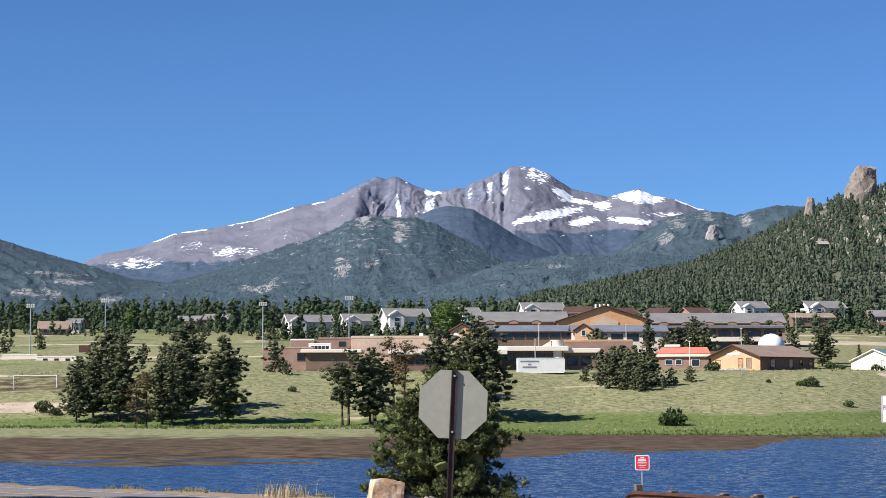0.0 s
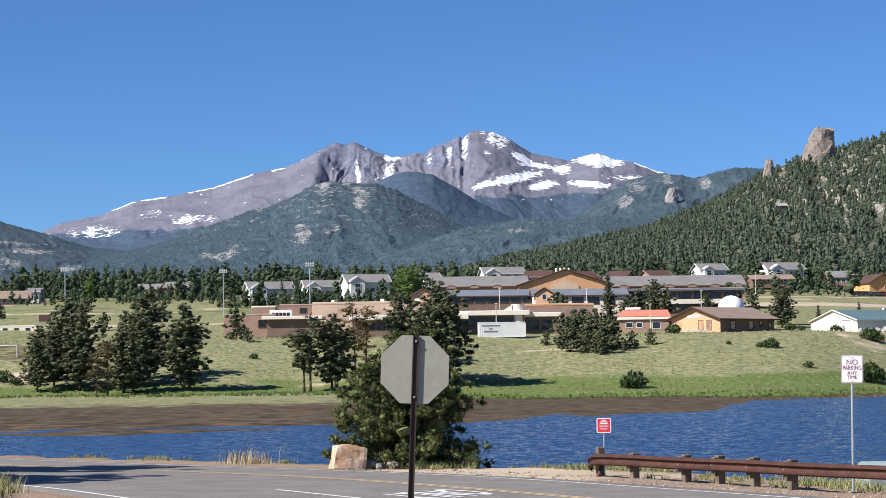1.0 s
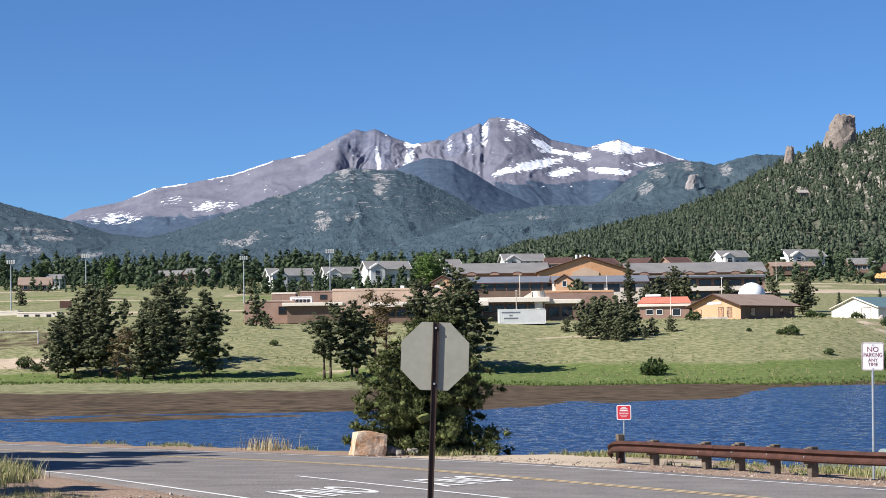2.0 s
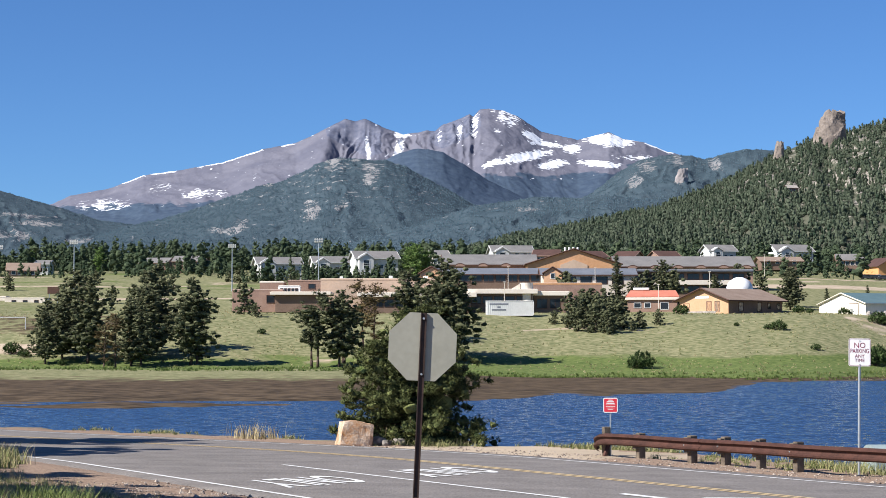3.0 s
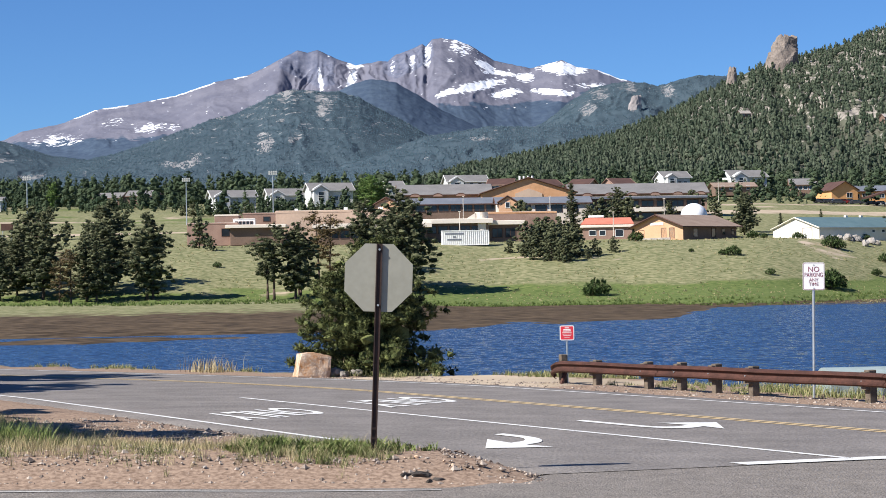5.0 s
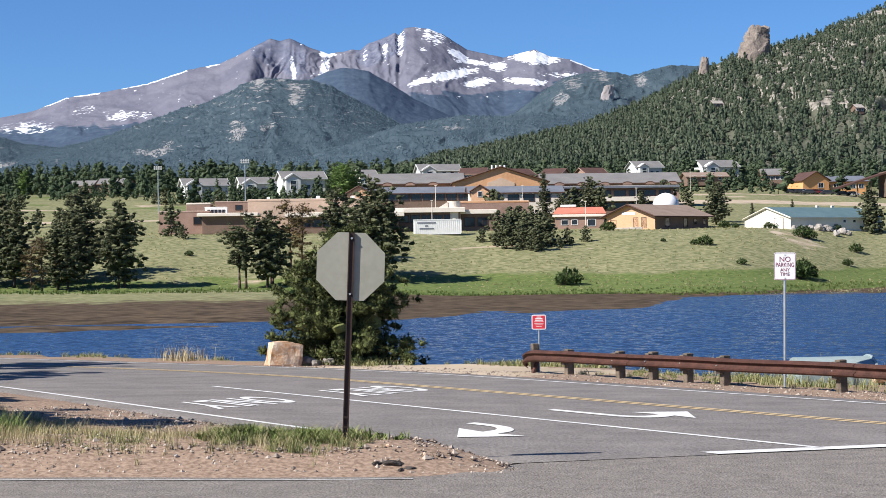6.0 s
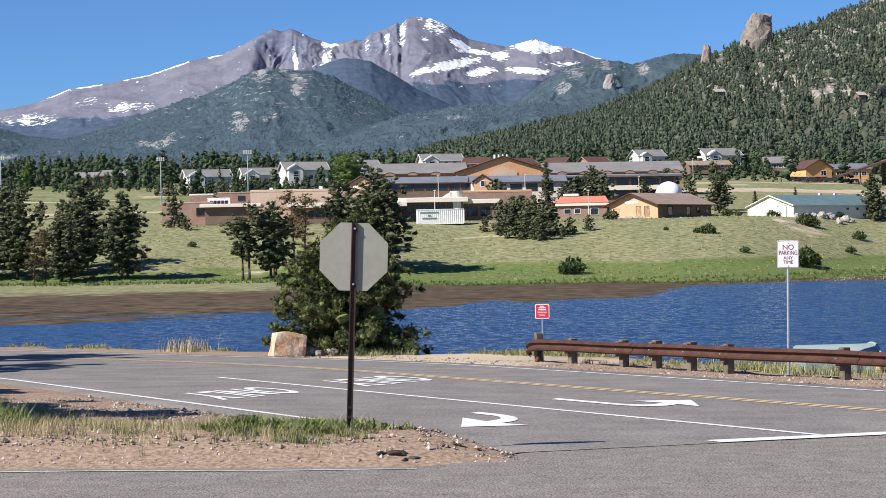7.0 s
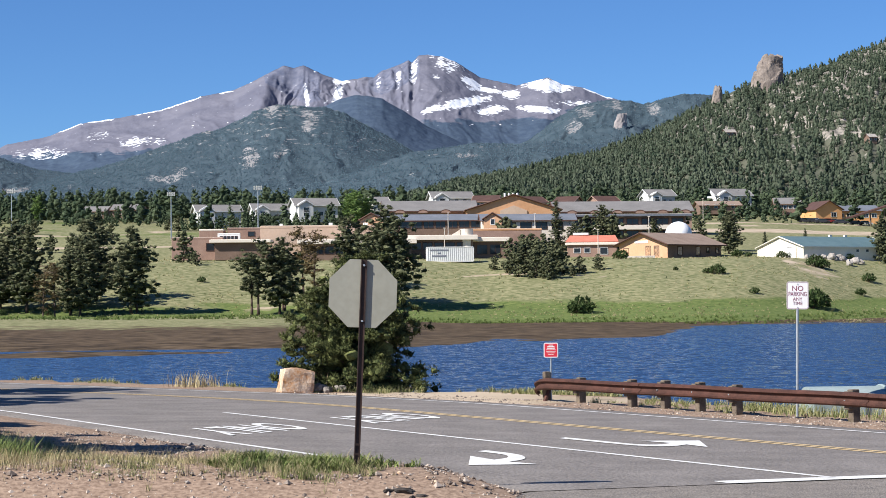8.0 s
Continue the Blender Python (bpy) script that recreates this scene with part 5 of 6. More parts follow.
C = pine("pine_tree", "broad open-crowned ponderosa pine on the far shore", 11.5, 3.5, 0.34, 23, shape="oval", whorls=10, arms=6, trunks=2, gap=0.2, heart=0.6, per_arm=24, tuft=0.34, blades=9, wide=0.062, puff=0.62, flat=0.6, least=0.45, stations=(0.35, 0.68, 1.0), solid=0.72, core=2)
D = pine("pine_tree", "slim thinning pine with brown needles on the far shore", 9.0, 2.2, 0.15, 24, BROWNING, shape="oval", whorls=12, arms=5, per_arm=18, gap=0.3, tuft=0.34, blades=10, wide=0.05, puff=0.5, flat=0.6, least=0.5, stations=(0.4, 0.72, 1.0), core=1, solid=0.5, heart=0.3)
SHORE = "pines on the far shore"
for t in (A, B, C, D):
    tagged(t, group=SHORE)


def shore(t, b, dist, high, turn, label="", base=12.0):
    x = b * dist / 1000
    return again(t, x, dist, turn, high / base, label, 0.1)


put(A, -187.1 * 0.312, 312, 0, 0.80, 0.1)
shore(A, -193.2, 318, 8.6, 80)
shore(B, -179.8, 320, 12.6, 10, base=11.5)
shore(A, -173.8, 309, 13.0, 200)
shore(A, -195.2, 308, 8.0, 130)
shore(D, -166.0, 299, 7.5, 20, base=9)
shore(D, -160.5, 300, 8.5, 120, base=9)
put(B, -152.6 * 0.305, 305, 0, 9.6 / 11.5, 0.1)
shore(A, -144.7, 313, 11.4, 40)
shore(B, -139.9, 319, 13.4, 300, base=11.5)
shore(A, -147.8, 304, 9.0, 240)
shore(B, -123.1, 307, 12.8, 150, base=11.5)
shore(C, -121.2, 309, 10.4, 20, base=11.5)
put(C, -59.2 * 0.308, 308, 0, 11.4 / 11.5, 0.1)
shore(A, -49.4, 307, 11.4, 220)
shore(C, -54.4, 311, 10.5, 120, base=11.5)
put(D, -32.5 * 0.322, 322, 40, 1.25, 0.1)
shore(C, -23.0, 326, 12.5, 90, base=11.5)
shore(D, -38.1, 325, 11.5, 200, base=9)
shore(A, 4.5, 308, 15.6, 60, "largest dark ponderosa pine on the grassy far shore")
shore(C, 15.1, 306, 13.0, 250, base=11.5)
shore(A, -2.5, 312, 12.0, 330)
G = pine("pine_tree", "dense pine tree on the verge shading the road", 12.0, 4.2, 0.10, 27, shape="dome", whorls=12, arms=8, per_arm=10, tuft=0.6, blades=6, wide=0.12, core=4, puff=0.95, solid=0.9, heart=1.7, stations=(0.5, 1.0), category="pine tree")
put(G, -24.0, 50.0, 0, 0.7, 0.1)
# pines off to the side, whose shade falls on the road and the verge
for x, y, high, turn in ((-16.6, 43.2, 8.0, 30), (-12.6, 25.4, 7.0, 200), (-13.2, 29.4, 6.4, 100), (-17.5, 40.5, 8.5, 60), (-16.3, 49.8, 8.2, 120), (-9.9, 24.0, 6.4, 15)):
    again(G, x, y, turn, high / 12.0, "dense pine tree on the verge shading the road")

# pines about the meadow and the school
E = pine("spruce_tree", "narrow dark spruce beside the school", 11.5, 2.5, 0.04, 31, shape="cone", whorls=24, arms=8, per_arm=16, droop=0.45, tuft=0.36, blades=8, wide=0.06, puff=0.34, flat=0.5, stations=(0.3, 0.62, 0.95), category="spruce tree")
F = pine("pine_tree", "round bushy dark green pine on the meadow", 6.0, 2.7, 0.03, 32, shape="dome", whorls=9, arms=7, per_arm=8, tuft=0.34, blades=7, wide=0.06, puff=0.56, flat=0.7, least=0.5, stations=(0.5, 0.95), core=4, gap=0.1, cores=4, heart=1.4)
MEADOW = "trees about the meadow and school"
tagged(E, group=MEADOW)
tagged(F, group=MEADOW)
put(E, *mil(88.1, 427)[:2], 0, 1.0, 0.1)
put(F, *mil(-97.0, 372)[:2], 0, 0.95, 0.1)


def about(t, x_mil, dist, high, base, turn, label=""):
    x, y, _ = mil(x_mil, dist)
    return again(t, x, y, turn, high / base, label, 0.1)


about(F, -91.1, 362, 2.6, 6, 60, "small round pine on the meadow")
for k, (b, d, h) in enumerate(((64.8, 372, 6.2), (72.4, 366, 6.8), (79.1, 362, 6.6), (86.4, 366, 6.4), (90.9, 362, 4.8), (69.0, 360, 4.6), (75.2, 372, 7.0), (99.3, 364, 3.6), (95.6, 360, 2.4), (108.8, 368, 3.4), (57.2, 370, 3.0), (67.3, 364, 5.6), (81.6, 370, 7.2), (88.1, 362, 6.0), (70.7, 376, 6.4), (77.4, 358, 5.4), (84.1, 356, 5.0))):
    about(F, b, d - 16, h * 0.84, 6, 47 * k, "round bushy dark green pine in a clump")
for k, (b, d, h) in enumerate(((102.6, 425, 7.8), (111.9, 430, 9.8), (63.4, 425, 7.5), (136.3, 440, 6.5), (148.1, 452, 8.0), (175.0, 425, 8.5), (159.3, 470, 5.0), (97.0, 420, 6.5), (116.7, 428, 7.6))):
    about(A if k % 2 else F, b, d, h, 12 if k % 2 else 6, 61 * k, "dark green pine beside the school")
about(B, 174.2, 414, 8.6, 11.5, 30, "broad dark pine beside the observatory house")
about(E, 192.4, 405, 5.2, 11.5, 20, "small spruce beside the metal building")
about(F, 252.7, 400, 6.5, 6, 20)
about(A, 251.5, 402, 9.0, 12, 120)
about(E, 212.6, 465, 4.5, 11.5, 80, "small spruce by the far road")

AS = pine("aspen_tree", "bright green leafy aspen behind the houses", 9.0, 2.4, 0.12, 41, ASPEN, shape="oval", whorls=12, arms=8, per_arm=10, tuft=0.3, blades=8, wide=0.3, puff=0.45, category="aspen tree")
put(AS, *mil(-10.9, 560)[:2], 0, 1.1, 0.1)
for k, (b, d, h) in enumerate(((-15.1, 566, 9), (-6.7, 562, 8.2), (-12.9, 572, 10), (-168.8, 640, 8.5), (-26.4, 590, 7), (-203.0, 700, 8))):
    about(AS, b, d, h, 9.0, 50 * k)


def bush(name, label, size, seed, mat=SHRUB):
    rng = np.random.default_rng(seed)
    t = thing(name, (0, 0, 0), label, "shrub")
    stems = bmesh.new()
    n = 170
    a, r, z = rng.uniform(0, 6.28, n), np.sqrt(rng.uniform(0, 1, n)), rng.uniform(0.1, 1, n)
    c = np.stack([np.cos(a) * r * size[0] / 2, np.sin(a) * r * size[0] / 2, z * size[1] * (1 - 0.55 * r * r)], -1)
    for k in range(14):
        tube(stems, (0, 0, -0.1), Vector(c[k]), 0.03, 0.01, 4)
    tagged(part("stem", stems, BARK, t), kind="stuff")
    v, f = needle_tufts(c, np.tile([0, 0, 0.6], (n, 1)), np.full(n, size[1] * 0.22), 8, rng, 0.22)
    ob = raw_mesh("foliage", v, f, mat)
    ob.parent = t
    return t


S1 = bush("shrub", "dark green shrub on the meadow", (3.0, 1.7), 51)
tagged(S1, group="shrubs on the meadow")
put(S1, *mil(168.3, 345)[:2])
rngs = random.Random(6)
for b, d, h in ((162.9, 346, 0.9), (99.8, 303, 2.5), (97.3, 303, 1.5), (216.2, 322, 3.2), (218.2, 324, 2.6), (186.8, 326, 1.0), (178.4, 402, 1.5), (120.0, 372, 1.8), (240.1, 350, 1.2), (217.6, 372, 2.2), (221.0, 372, 1.8), (244.3, 368, 1.6),
                (-88.1, 340, 0.9), (200.8, 395, 1.3), (205.0, 396, 1.1), (184.0, 400, 0.9), (226.0, 402, 1.4), (234.4, 398, 1.3), (241.5, 402, 1.0), (-211.5, 318, 1.8), (-205.8, 315, 1.2), (-40.4, 309, 0.7), (-186.8, 306, 0.9), (147.5, 350, 0.6), (-163.8, 305, 0.8)):
    again(S1, b * d / 1000, d, rngs.uniform(0, 360), h / 1.7, "green shrub growing in the meadow grass")

# woods behind the houses, and the scattered trees on the left meadow
frng = np.random.default_rng(15)
FULL = [grove_template(frng, frng.uniform(0.20, 0.34)) for _ in range(10)]
b = frng.uniform(-250, 290, 900)
d = 560 + 330 * np.sqrt(frng.uniform(0, 1, 900))
clear = (b > 15) & (d < 640) & (b < 150)
thin = (frng.uniform(0, 1, 900) < 0.38 + 0.7 * ramp01(d, 600, 720))
ok = ~clear & thin
b, d = b[ok], d[ok]
pl = settle(np.column_stack([b * d / 1000, d]))
# trees among the houses at the foot of the hillside
b = np.concatenate([frng.uniform(125, 214, 34), frng.uniform(40, 125, 22)])
d = np.concatenate([frng.uniform(648, 700, 34), frng.uniform(640, 690, 22)])
foot_ = settle(np.column_stack([b * d / 1000, d]))
b = np.array([-88.1, -84.7, -74.0, -67.0, -62.8, -47.4, -44.6, -26.4, -23.6, -19.4, -3.9, 4.5, 10.1, 18.5, 48.0, 63.4, 85.8, 130.7, 144.7, 153.1, 186.8, 192.4])
d = np.array([535, 540, 530, 548, 552, 545, 550, 540, 545, 552, 600, 590, 585, 590, 585, 600, 600, 610, 640, 620, 620, 610.0])
pl = np.concatenate([pl, settle(np.column_stack([b * d / 1000, d]))])
hb = np.concatenate([frng.uniform(-99.3, -15.1, 75), frng.uniform(40.9, 206.0, 80), frng.uniform(-236.7, -102.1, 70), frng.uniform(-150.0, -112.0, 26)])
hd = np.concatenate([frng.uniform(532, 553, 75), frng.uniform(585, 612, 80), frng.uniform(575, 640, 70), frng.uniform(630, 648, 26)])
hedge = settle(np.column_stack([hb * hd / 1000, hd]))
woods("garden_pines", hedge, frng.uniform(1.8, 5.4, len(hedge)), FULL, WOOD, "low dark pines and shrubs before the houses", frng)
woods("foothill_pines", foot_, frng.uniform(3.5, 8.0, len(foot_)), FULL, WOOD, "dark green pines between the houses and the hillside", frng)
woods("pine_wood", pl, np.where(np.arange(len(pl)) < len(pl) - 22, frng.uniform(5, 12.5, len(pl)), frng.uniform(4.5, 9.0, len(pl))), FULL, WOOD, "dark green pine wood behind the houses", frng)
for k in range(18):
    about(F, frng.uniform(-240, -60), frng.uniform(430, 560), frng.uniform(1.8, 4.6), 6, 40 * k, "young pine on the dry meadow")
# meadow grass clumps
b = frng.uniform(-250, 290, 5200)
d = 292 + 130 * frng.uniform(0, 1, 5200) ** 1.3
keep = fbm(b * 0.06, d * 0.05, 3, 95) + frng.uniform(-0.2, 0.2, 5200) > 0.5
pl = settle(np.column_stack([b * d / 1000, d])[keep])
tufts("meadow_grass", pl, frng.uniform(0.15, 0.40, len(pl)), 9, GRASS_G, "clumps of green and straw meadow grass", frng, 0.035, 0.8)
b = frng.uniform(-250, 290, 2600)
d = 296 + 125 * frng.uniform(0, 1, 2600) ** 1.2
pl = settle(np.column_stack([b * d / 1000, d]))
tufts("dry_meadow_grass", pl, frng.uniform(0.12, 0.32, len(pl)), 8, GRASS_D, "pale dry grass scattered over the meadow", frng, 0.03, 0.8)
b = frng.uniform(-250, 290, 1800)
sh = 288.6 + 40 * ramp01(b, 170, 270) + frng.uniform(0, 1, 1800) ** 1.5 * np.where(b < 20, 20, 8) - np.where(b < 20, 12, 2)
pl = settle(np.column_stack([b * sh / 1000, sh]))
tufts("shore_sedge", pl, frng.uniform(0.2, 0.5, len(pl)), 12, SEDGE, "lush green sedge along the far waterline", frng, 0.03, 0.5)



# ---- buildings ----
TAN = material("tan_stucco", (0.46, 0.335, 0.25), (0.56, 0.42, 0.32), 4, 0.9, 0.2)
ORANGE = material("orange_stucco", (0.50, 0.27, 0.14), (0.60, 0.34, 0.19), 5, 0.9, 0.2)
GABLE = material("warm_tan_siding", (0.54, 0.315, 0.185), (0.62, 0.38, 0.235), 3, 0.85, 0.2)
# plain brown siding; also painted on walls to stand in for shade
BROWN_W = material("brown_siding_and_shade", (0.15, 0.10, 0.075), (0.22, 0.15, 0.115), 2, 0.9, 0.2)
BRICK = material("reddish_block_wall", (0.26, 0.165, 0.13), (0.36, 0.24, 0.19), 1.5, 0.9, 0.3)
FASCIA = material("pale_concrete_fascia", (0.68, 0.60, 0.51), (0.78, 0.71, 0.62), 3, 0.85, 0.1)
ROOF_G = material("grey_metal_roof", (0.155, 0.15, 0.148), (0.225, 0.215, 0.21), 3, 0.8, 0.1)
ROOF_B = material("blue_grey_metal_roof", (0.12, 0.135, 0.16), (0.18, 0.195, 0.23), 3, 0.7, 0.1)
ROOF_T = material("brown_shingle_roof", (0.22, 0.16, 0.125), (0.31, 0.235, 0.19), 2, 0.9, 0.3)
ROOF_TEAL = material("teal_metal_roof", (0.085, 0.145, 0.16), (0.13, 0.20, 0.215), 2, 0.55, 0.1)
ROOF_RED = material("red_metal_roof", (0.48, 0.15, 0.10), (0.58, 0.22, 0.15), 2, 0.7, 0.1)
ROOF_RB = material("red_brown_roof", (0.065, 0.036, 0.030), (0.11, 0.06, 0.05), 2, 0.8, 0.1)
WHITE = material("white_siding", (0.68, 0.68, 0.66), (0.80, 0.80, 0.78), 3, 0.7, 0.1)
CREAM = material("cream_metal_siding", (0.64, 0.60, 0.49), (0.74, 0.70, 0.60), 3, 0.7, 0.1)
TRIM = material("dark_brown_trim", (0.07, 0.035, 0.028), (0.11, 0.06, 0.045), 1, 0.8, 0)
DOOR = material("grey_painted_door", (0.26, 0.25, 0.24), (0.36, 0.35, 0.34), 1, 0.7, 0)
PANE = bpy.data.materials.new("dark_window_glass")
PANE.use_nodes = True
PANE.node_tree.nodes["Principled BSDF"].inputs["Base Color"].default_value = (0.02, 0.024, 0.03, 1)
PANE.node_tree.nodes["Principled BSDF"].inputs["Roughness"].default_value = 0.08
DOME = material("white_dome_shell", (0.80, 0.81, 0.84), (0.86, 0.87, 0.89), 2, 0.45, 0)


def window(parent, x, y, z, w, h, face="front", frame_mat=WHITE):
    m = pose(x, y, z, 0, 0, {"front": 0, "left": -90, "right": 90}[face])
    bm = bmesh.new()
    e = 0.09
    box(bm, (0, -0.03, h / 2), (w + e, 0.08, e), m)
    box(bm, (0, -0.03, -h / 2), (w + e, 0.10, e), m)
    for k in (-1, 1):
        box(bm, (k * w / 2, -0.03, 0), (e, 0.08, h), m)
    if w > 1.6:
        box(bm, (0, -0.03, 0), (e * 0.7, 0.06, h), m)
    fr = part("window", bm, frame_mat, parent)
    part("pane", a_box((0, -0.012, 0), (w, 0.02, h), m), PANE, fr)


def door(parent, x, y, z, w, h, face="front", mat=None):
    m = pose(x, y, z, 0, 0, {"front": 0, "left": -90, "right": 90}[face])
    fr = bmesh.new()
    box(fr, (0, -0.03, h + 0.04), (w + 0.2, 0.09, 0.1), m)
    for k in (-1, 1):
        box(fr, (k * (w / 2 + 0.05), -0.03, h / 2), (0.1, 0.09, h), m)
    d = part("door", fr, BROWN_W, parent)
    part("leaf", a_box((0, -0.015, h / 2), (w, 0.03, h), m), mat or DOOR, d)


def house(name, label, b, dist, w, d, wall, rise, turn=0.0, ridge="x", walls=TAN, roof=ROOF_G, over=0.5, category="house", group="", windows=(), doors=(), chimneys=(), base=None, trim=TRIM, roof_thick=0.16):
    """A gabled building. Its own front is -y; ridge x runs along the front, ridge y makes the front a gable."""
    x, y, z = mil(b, dist)
    z = z if base is None else base
    t = thing(name, (x, y, z - 0.2), label, category, group, turn)
    bm = bmesh.new()
    if ridge == "x":
        prof = [(-d / 2, -1.0), (d / 2, -1.0), (d / 2, wall), (0, wall + rise), (-d / 2, wall)]
        lo = [bm.verts.new((-w / 2, p, q)) for p, q in prof]
        hi = [bm.verts.new((w / 2, p, q)) for p, q in prof]
    else:
        prof = [(-w / 2, -1.0), (w / 2, -1.0), (w / 2, wall), (0, wall + rise), (-w / 2, wall)]
        lo = [bm.verts.new((p, -d / 2, q)) for p, q in prof]
        hi = [bm.verts.new((p, d / 2, q)) for p, q in prof]
    for k in range(5):
        bm.faces.new((lo[k], lo[(k + 1) % 5], hi[(k + 1) % 5], hi[k]))
    bm.faces.new(lo)
    bm.faces.new(hi[::-1])
    bmesh.ops.recalc_face_normals(bm, faces=bm.faces[:])
    part("wall", bm, walls, t)
    span, run = (d, w) if ridge == "x" else (w, d)
    slope = rise / (span / 2)
    for side_ in (-1, 1):
        rb = bmesh.new()
        e = span / 2 + over
        pts = [(0, wall + rise + 0.02), (side_ * e, wall - slope * over + 0.02), (side_ * e, wall - slope * over + 0.02 + roof_thick), (0, wall + rise + 0.02 + roof_thick)]
        L = run / 2 + over
        if ridge == "x":
            lo = [rb.verts.new((-L, p, q)) for p, q in pts]
            hi = [rb.verts.new((L, p, q)) for p, q in pts]
        else:
            lo = [rb.verts.new((p, -L, q)) for p, q in pts]
            hi = [rb.verts.new((p, L, q)) for p, q in pts]
        for k in range(4):
            rb.faces.new((lo[k], lo[(k + 1) % 4], hi[(k + 1) % 4], hi[k]))
        rb.faces.new(lo)
        rb.faces.new(hi[::-1])
        bmesh.ops.recalc_face_normals(rb, faces=rb.faces[:])
        rf = part("roof", rb, roof, t)
        # eaves board and barge boards
        fb = bmesh.new()
        q = wall - slope * over
        if ridge == "x":
            box(fb, (0, side_ * (e + 0.03), q + 0.06), (2 * L, 0.05, 0.24))
        else:
            box(fb, (side_ * (e + 0.03), 0, q + 0.06), (0.05, 2 * L, 0.24))
        part("eaves_board", fb, trim, rf)
        for end in (-1, 1):
            gb = bmesh.new()
            for p0, p1 in (((0, wall + rise + 0.05), (side_ * e, q + 0.05)),):
                a3 = (end * (L + 0.02), p0[0], p0[1]) if ridge == "x" else (p0[0], end * (L + 0.02), p0[1])
                b3 = (end * (L + 0.02), p1[0], p1[1]) if ridge == "x" else (p1[0], end * (L + 0.02), p1[1])
                tube(gb, a3, b3, 0.16, 0.16, 4)
            part("barge_board", gb, trim, rf)
    for spec in windows:
        window(t, *spec)
    for spec in doors:
        door(t, *spec)
    for cx, cy, h in chimneys:
        part("chimney", a_box((cx, cy, wall + rise + h / 2 - 0.4), (0.6, 0.6, h + 0.8), None, 0.03), FASCIA, t)
    return t


def flat_block(name, label, b, dist, w, d, high, walls, turn=0.0, fascia=None, band=0.5, windows=(), doors=(), base=None, over=0.0, vents=(), category="building", group=""):
    """A flat-roofed block with a fascia band round its roof."""
    x, y, z = mil(b, dist)
    z = z if base is None else base
    t = thing(name, (x, y, z - 0.2), label, category, group, turn)
    part("wall", a_box((0, 0, high / 2 - 0.5), (w, d, high + 1.0), None, 0.04), walls, t)
    part("roof", a_box((0, 0, high + band / 2), (w + 2 * over + 0.1, d + 2 * over + 0.1, band), None, 0.04), fascia or walls, t)
    part("roof_deck", a_box((0, 0, high + band + 0.03), (w + 2 * over - 0.3, d + 2 * over - 0.3, 0.05)), FASCIA, t)
    for spec in windows:
        window(t, *spec)
    for spec in doors:
        door(t, *spec)
    for vx, vy, vs in vents:
        part("roof_vent", a_box((vx, vy, high + band + vs / 2), (vs * 1.3, vs, vs), None, 0.05), WHITE, t)
    return t


def level(b_, rise_, dist):
    """Height at a rise in thousandths above the eye."""
    return EYE + rise_ * dist / 1000.0


# the observatory house: lit gable end, long side's shade painted brown, dome behind
obs = house("observatory_house", "tan house with a brown roof and two grey doors", 144.7, 404, 16.0, 13.0, 2.7, 2.2, turn=40, walls=GABLE, roof=ROOF_T, over=0.9, category="house",
            windows=[(-7.97, 4.6, 1.6, 1.5, 0.8, "left", TRIM), (-4.4, -6.55, 1.3, 1.4, 1.7, "front", TRIM), (1.0, -6.55, 1.3, 1.2, 1.7, "front", TRIM), (4.0, -6.55, 1.5, 0.9, 1.1, "front", TRIM), (6.8, -6.55, 1.5, 0.9, 1.1, "front", TRIM)],
            doors=[(-7.97, -1.4, 0.2, 1.2, 2.1, "left"), (-7.97, -3.6, 0.2, 1.2, 2.1, "left")])
part("skirt", a_box((0.02, -6.52, 1.25), (15.9, 0.05, 2.6)), BROWN_W, obs, "dark brown panel standing in for shade under the eaves")
part("plinth", a_box((-8.02, 1.6, 0.15), (0.08, 9.6, 0.6), None, 0.02), GRANITE, obs, "rough stone plinth")
part("name_board", a_box((-8.03, 0.4, 3.2), (0.06, 3.6, 0.5)), WHITE, obs, "pale name board")
dx, dy, dz = mil(149.2, 424)
dm = thing("observatory_dome", (dx, dy, dz - 0.2), "white hemispherical observatory dome on a drum", "dome")
db = bmesh.new()
bmesh.ops.create_uvsphere(db, u_segments=36, v_segments=18, radius=2.8)
bmesh.ops.delete(db, geom=[v for v in db.verts if v.co.z < -0.7], context="VERTS")
for v in db.verts:
    v.co.z += level(0, 35.1, 424) - dz - 2.3
part("shell", db, DOME, dm, smooth=True)
rb = bmesh.new()
for k in range(12):
    a0, a1 = math.pi * k / 12, math.pi * (k + 1) / 12
    zc = level(0, 35.1, 424) - dz - 2.3
    tube(rb, (2.82 * math.cos(a0), 0.35, zc + 2.82 * math.sin(a0)), (2.82 * math.cos(a1), 0.35, zc + 2.82 * math.sin(a1)), 0.04, 0.04, 4)
part("shutter_rib", rb, DOME, dm)
part("drum", a_tube((0, 0, 0), (0, 0, level(0, 30.6, 424) - dz), 2.5, n=28), WHITE, dm)

# small red-roofed building
rr = flat_block("annex", "low annex with a bright red sloping roof edge", 106.0, 410, 10.0, 6.0, 2.4, BRICK, turn=-8, fascia=FASCIA, band=0.45, over=0.4,
                windows=[(-3.0, -3.0, 1.3, 1.4, 1.0), (-1.0, -3.0, 1.3, 1.2, 1.0), (2.4, -3.0, 1.2, 1.6, 1.4)])
ra = bmesh.new()
slab(ra, [(-5.4, -3.4), (5.4, -3.4), (4.6, 1.4), (-4.6, 1.4)], 0.12, pose(0, 0, 3.95, 17, 0, 0))
part("roof_slope", ra, ROOF_RED, rr, "red sloping roof")
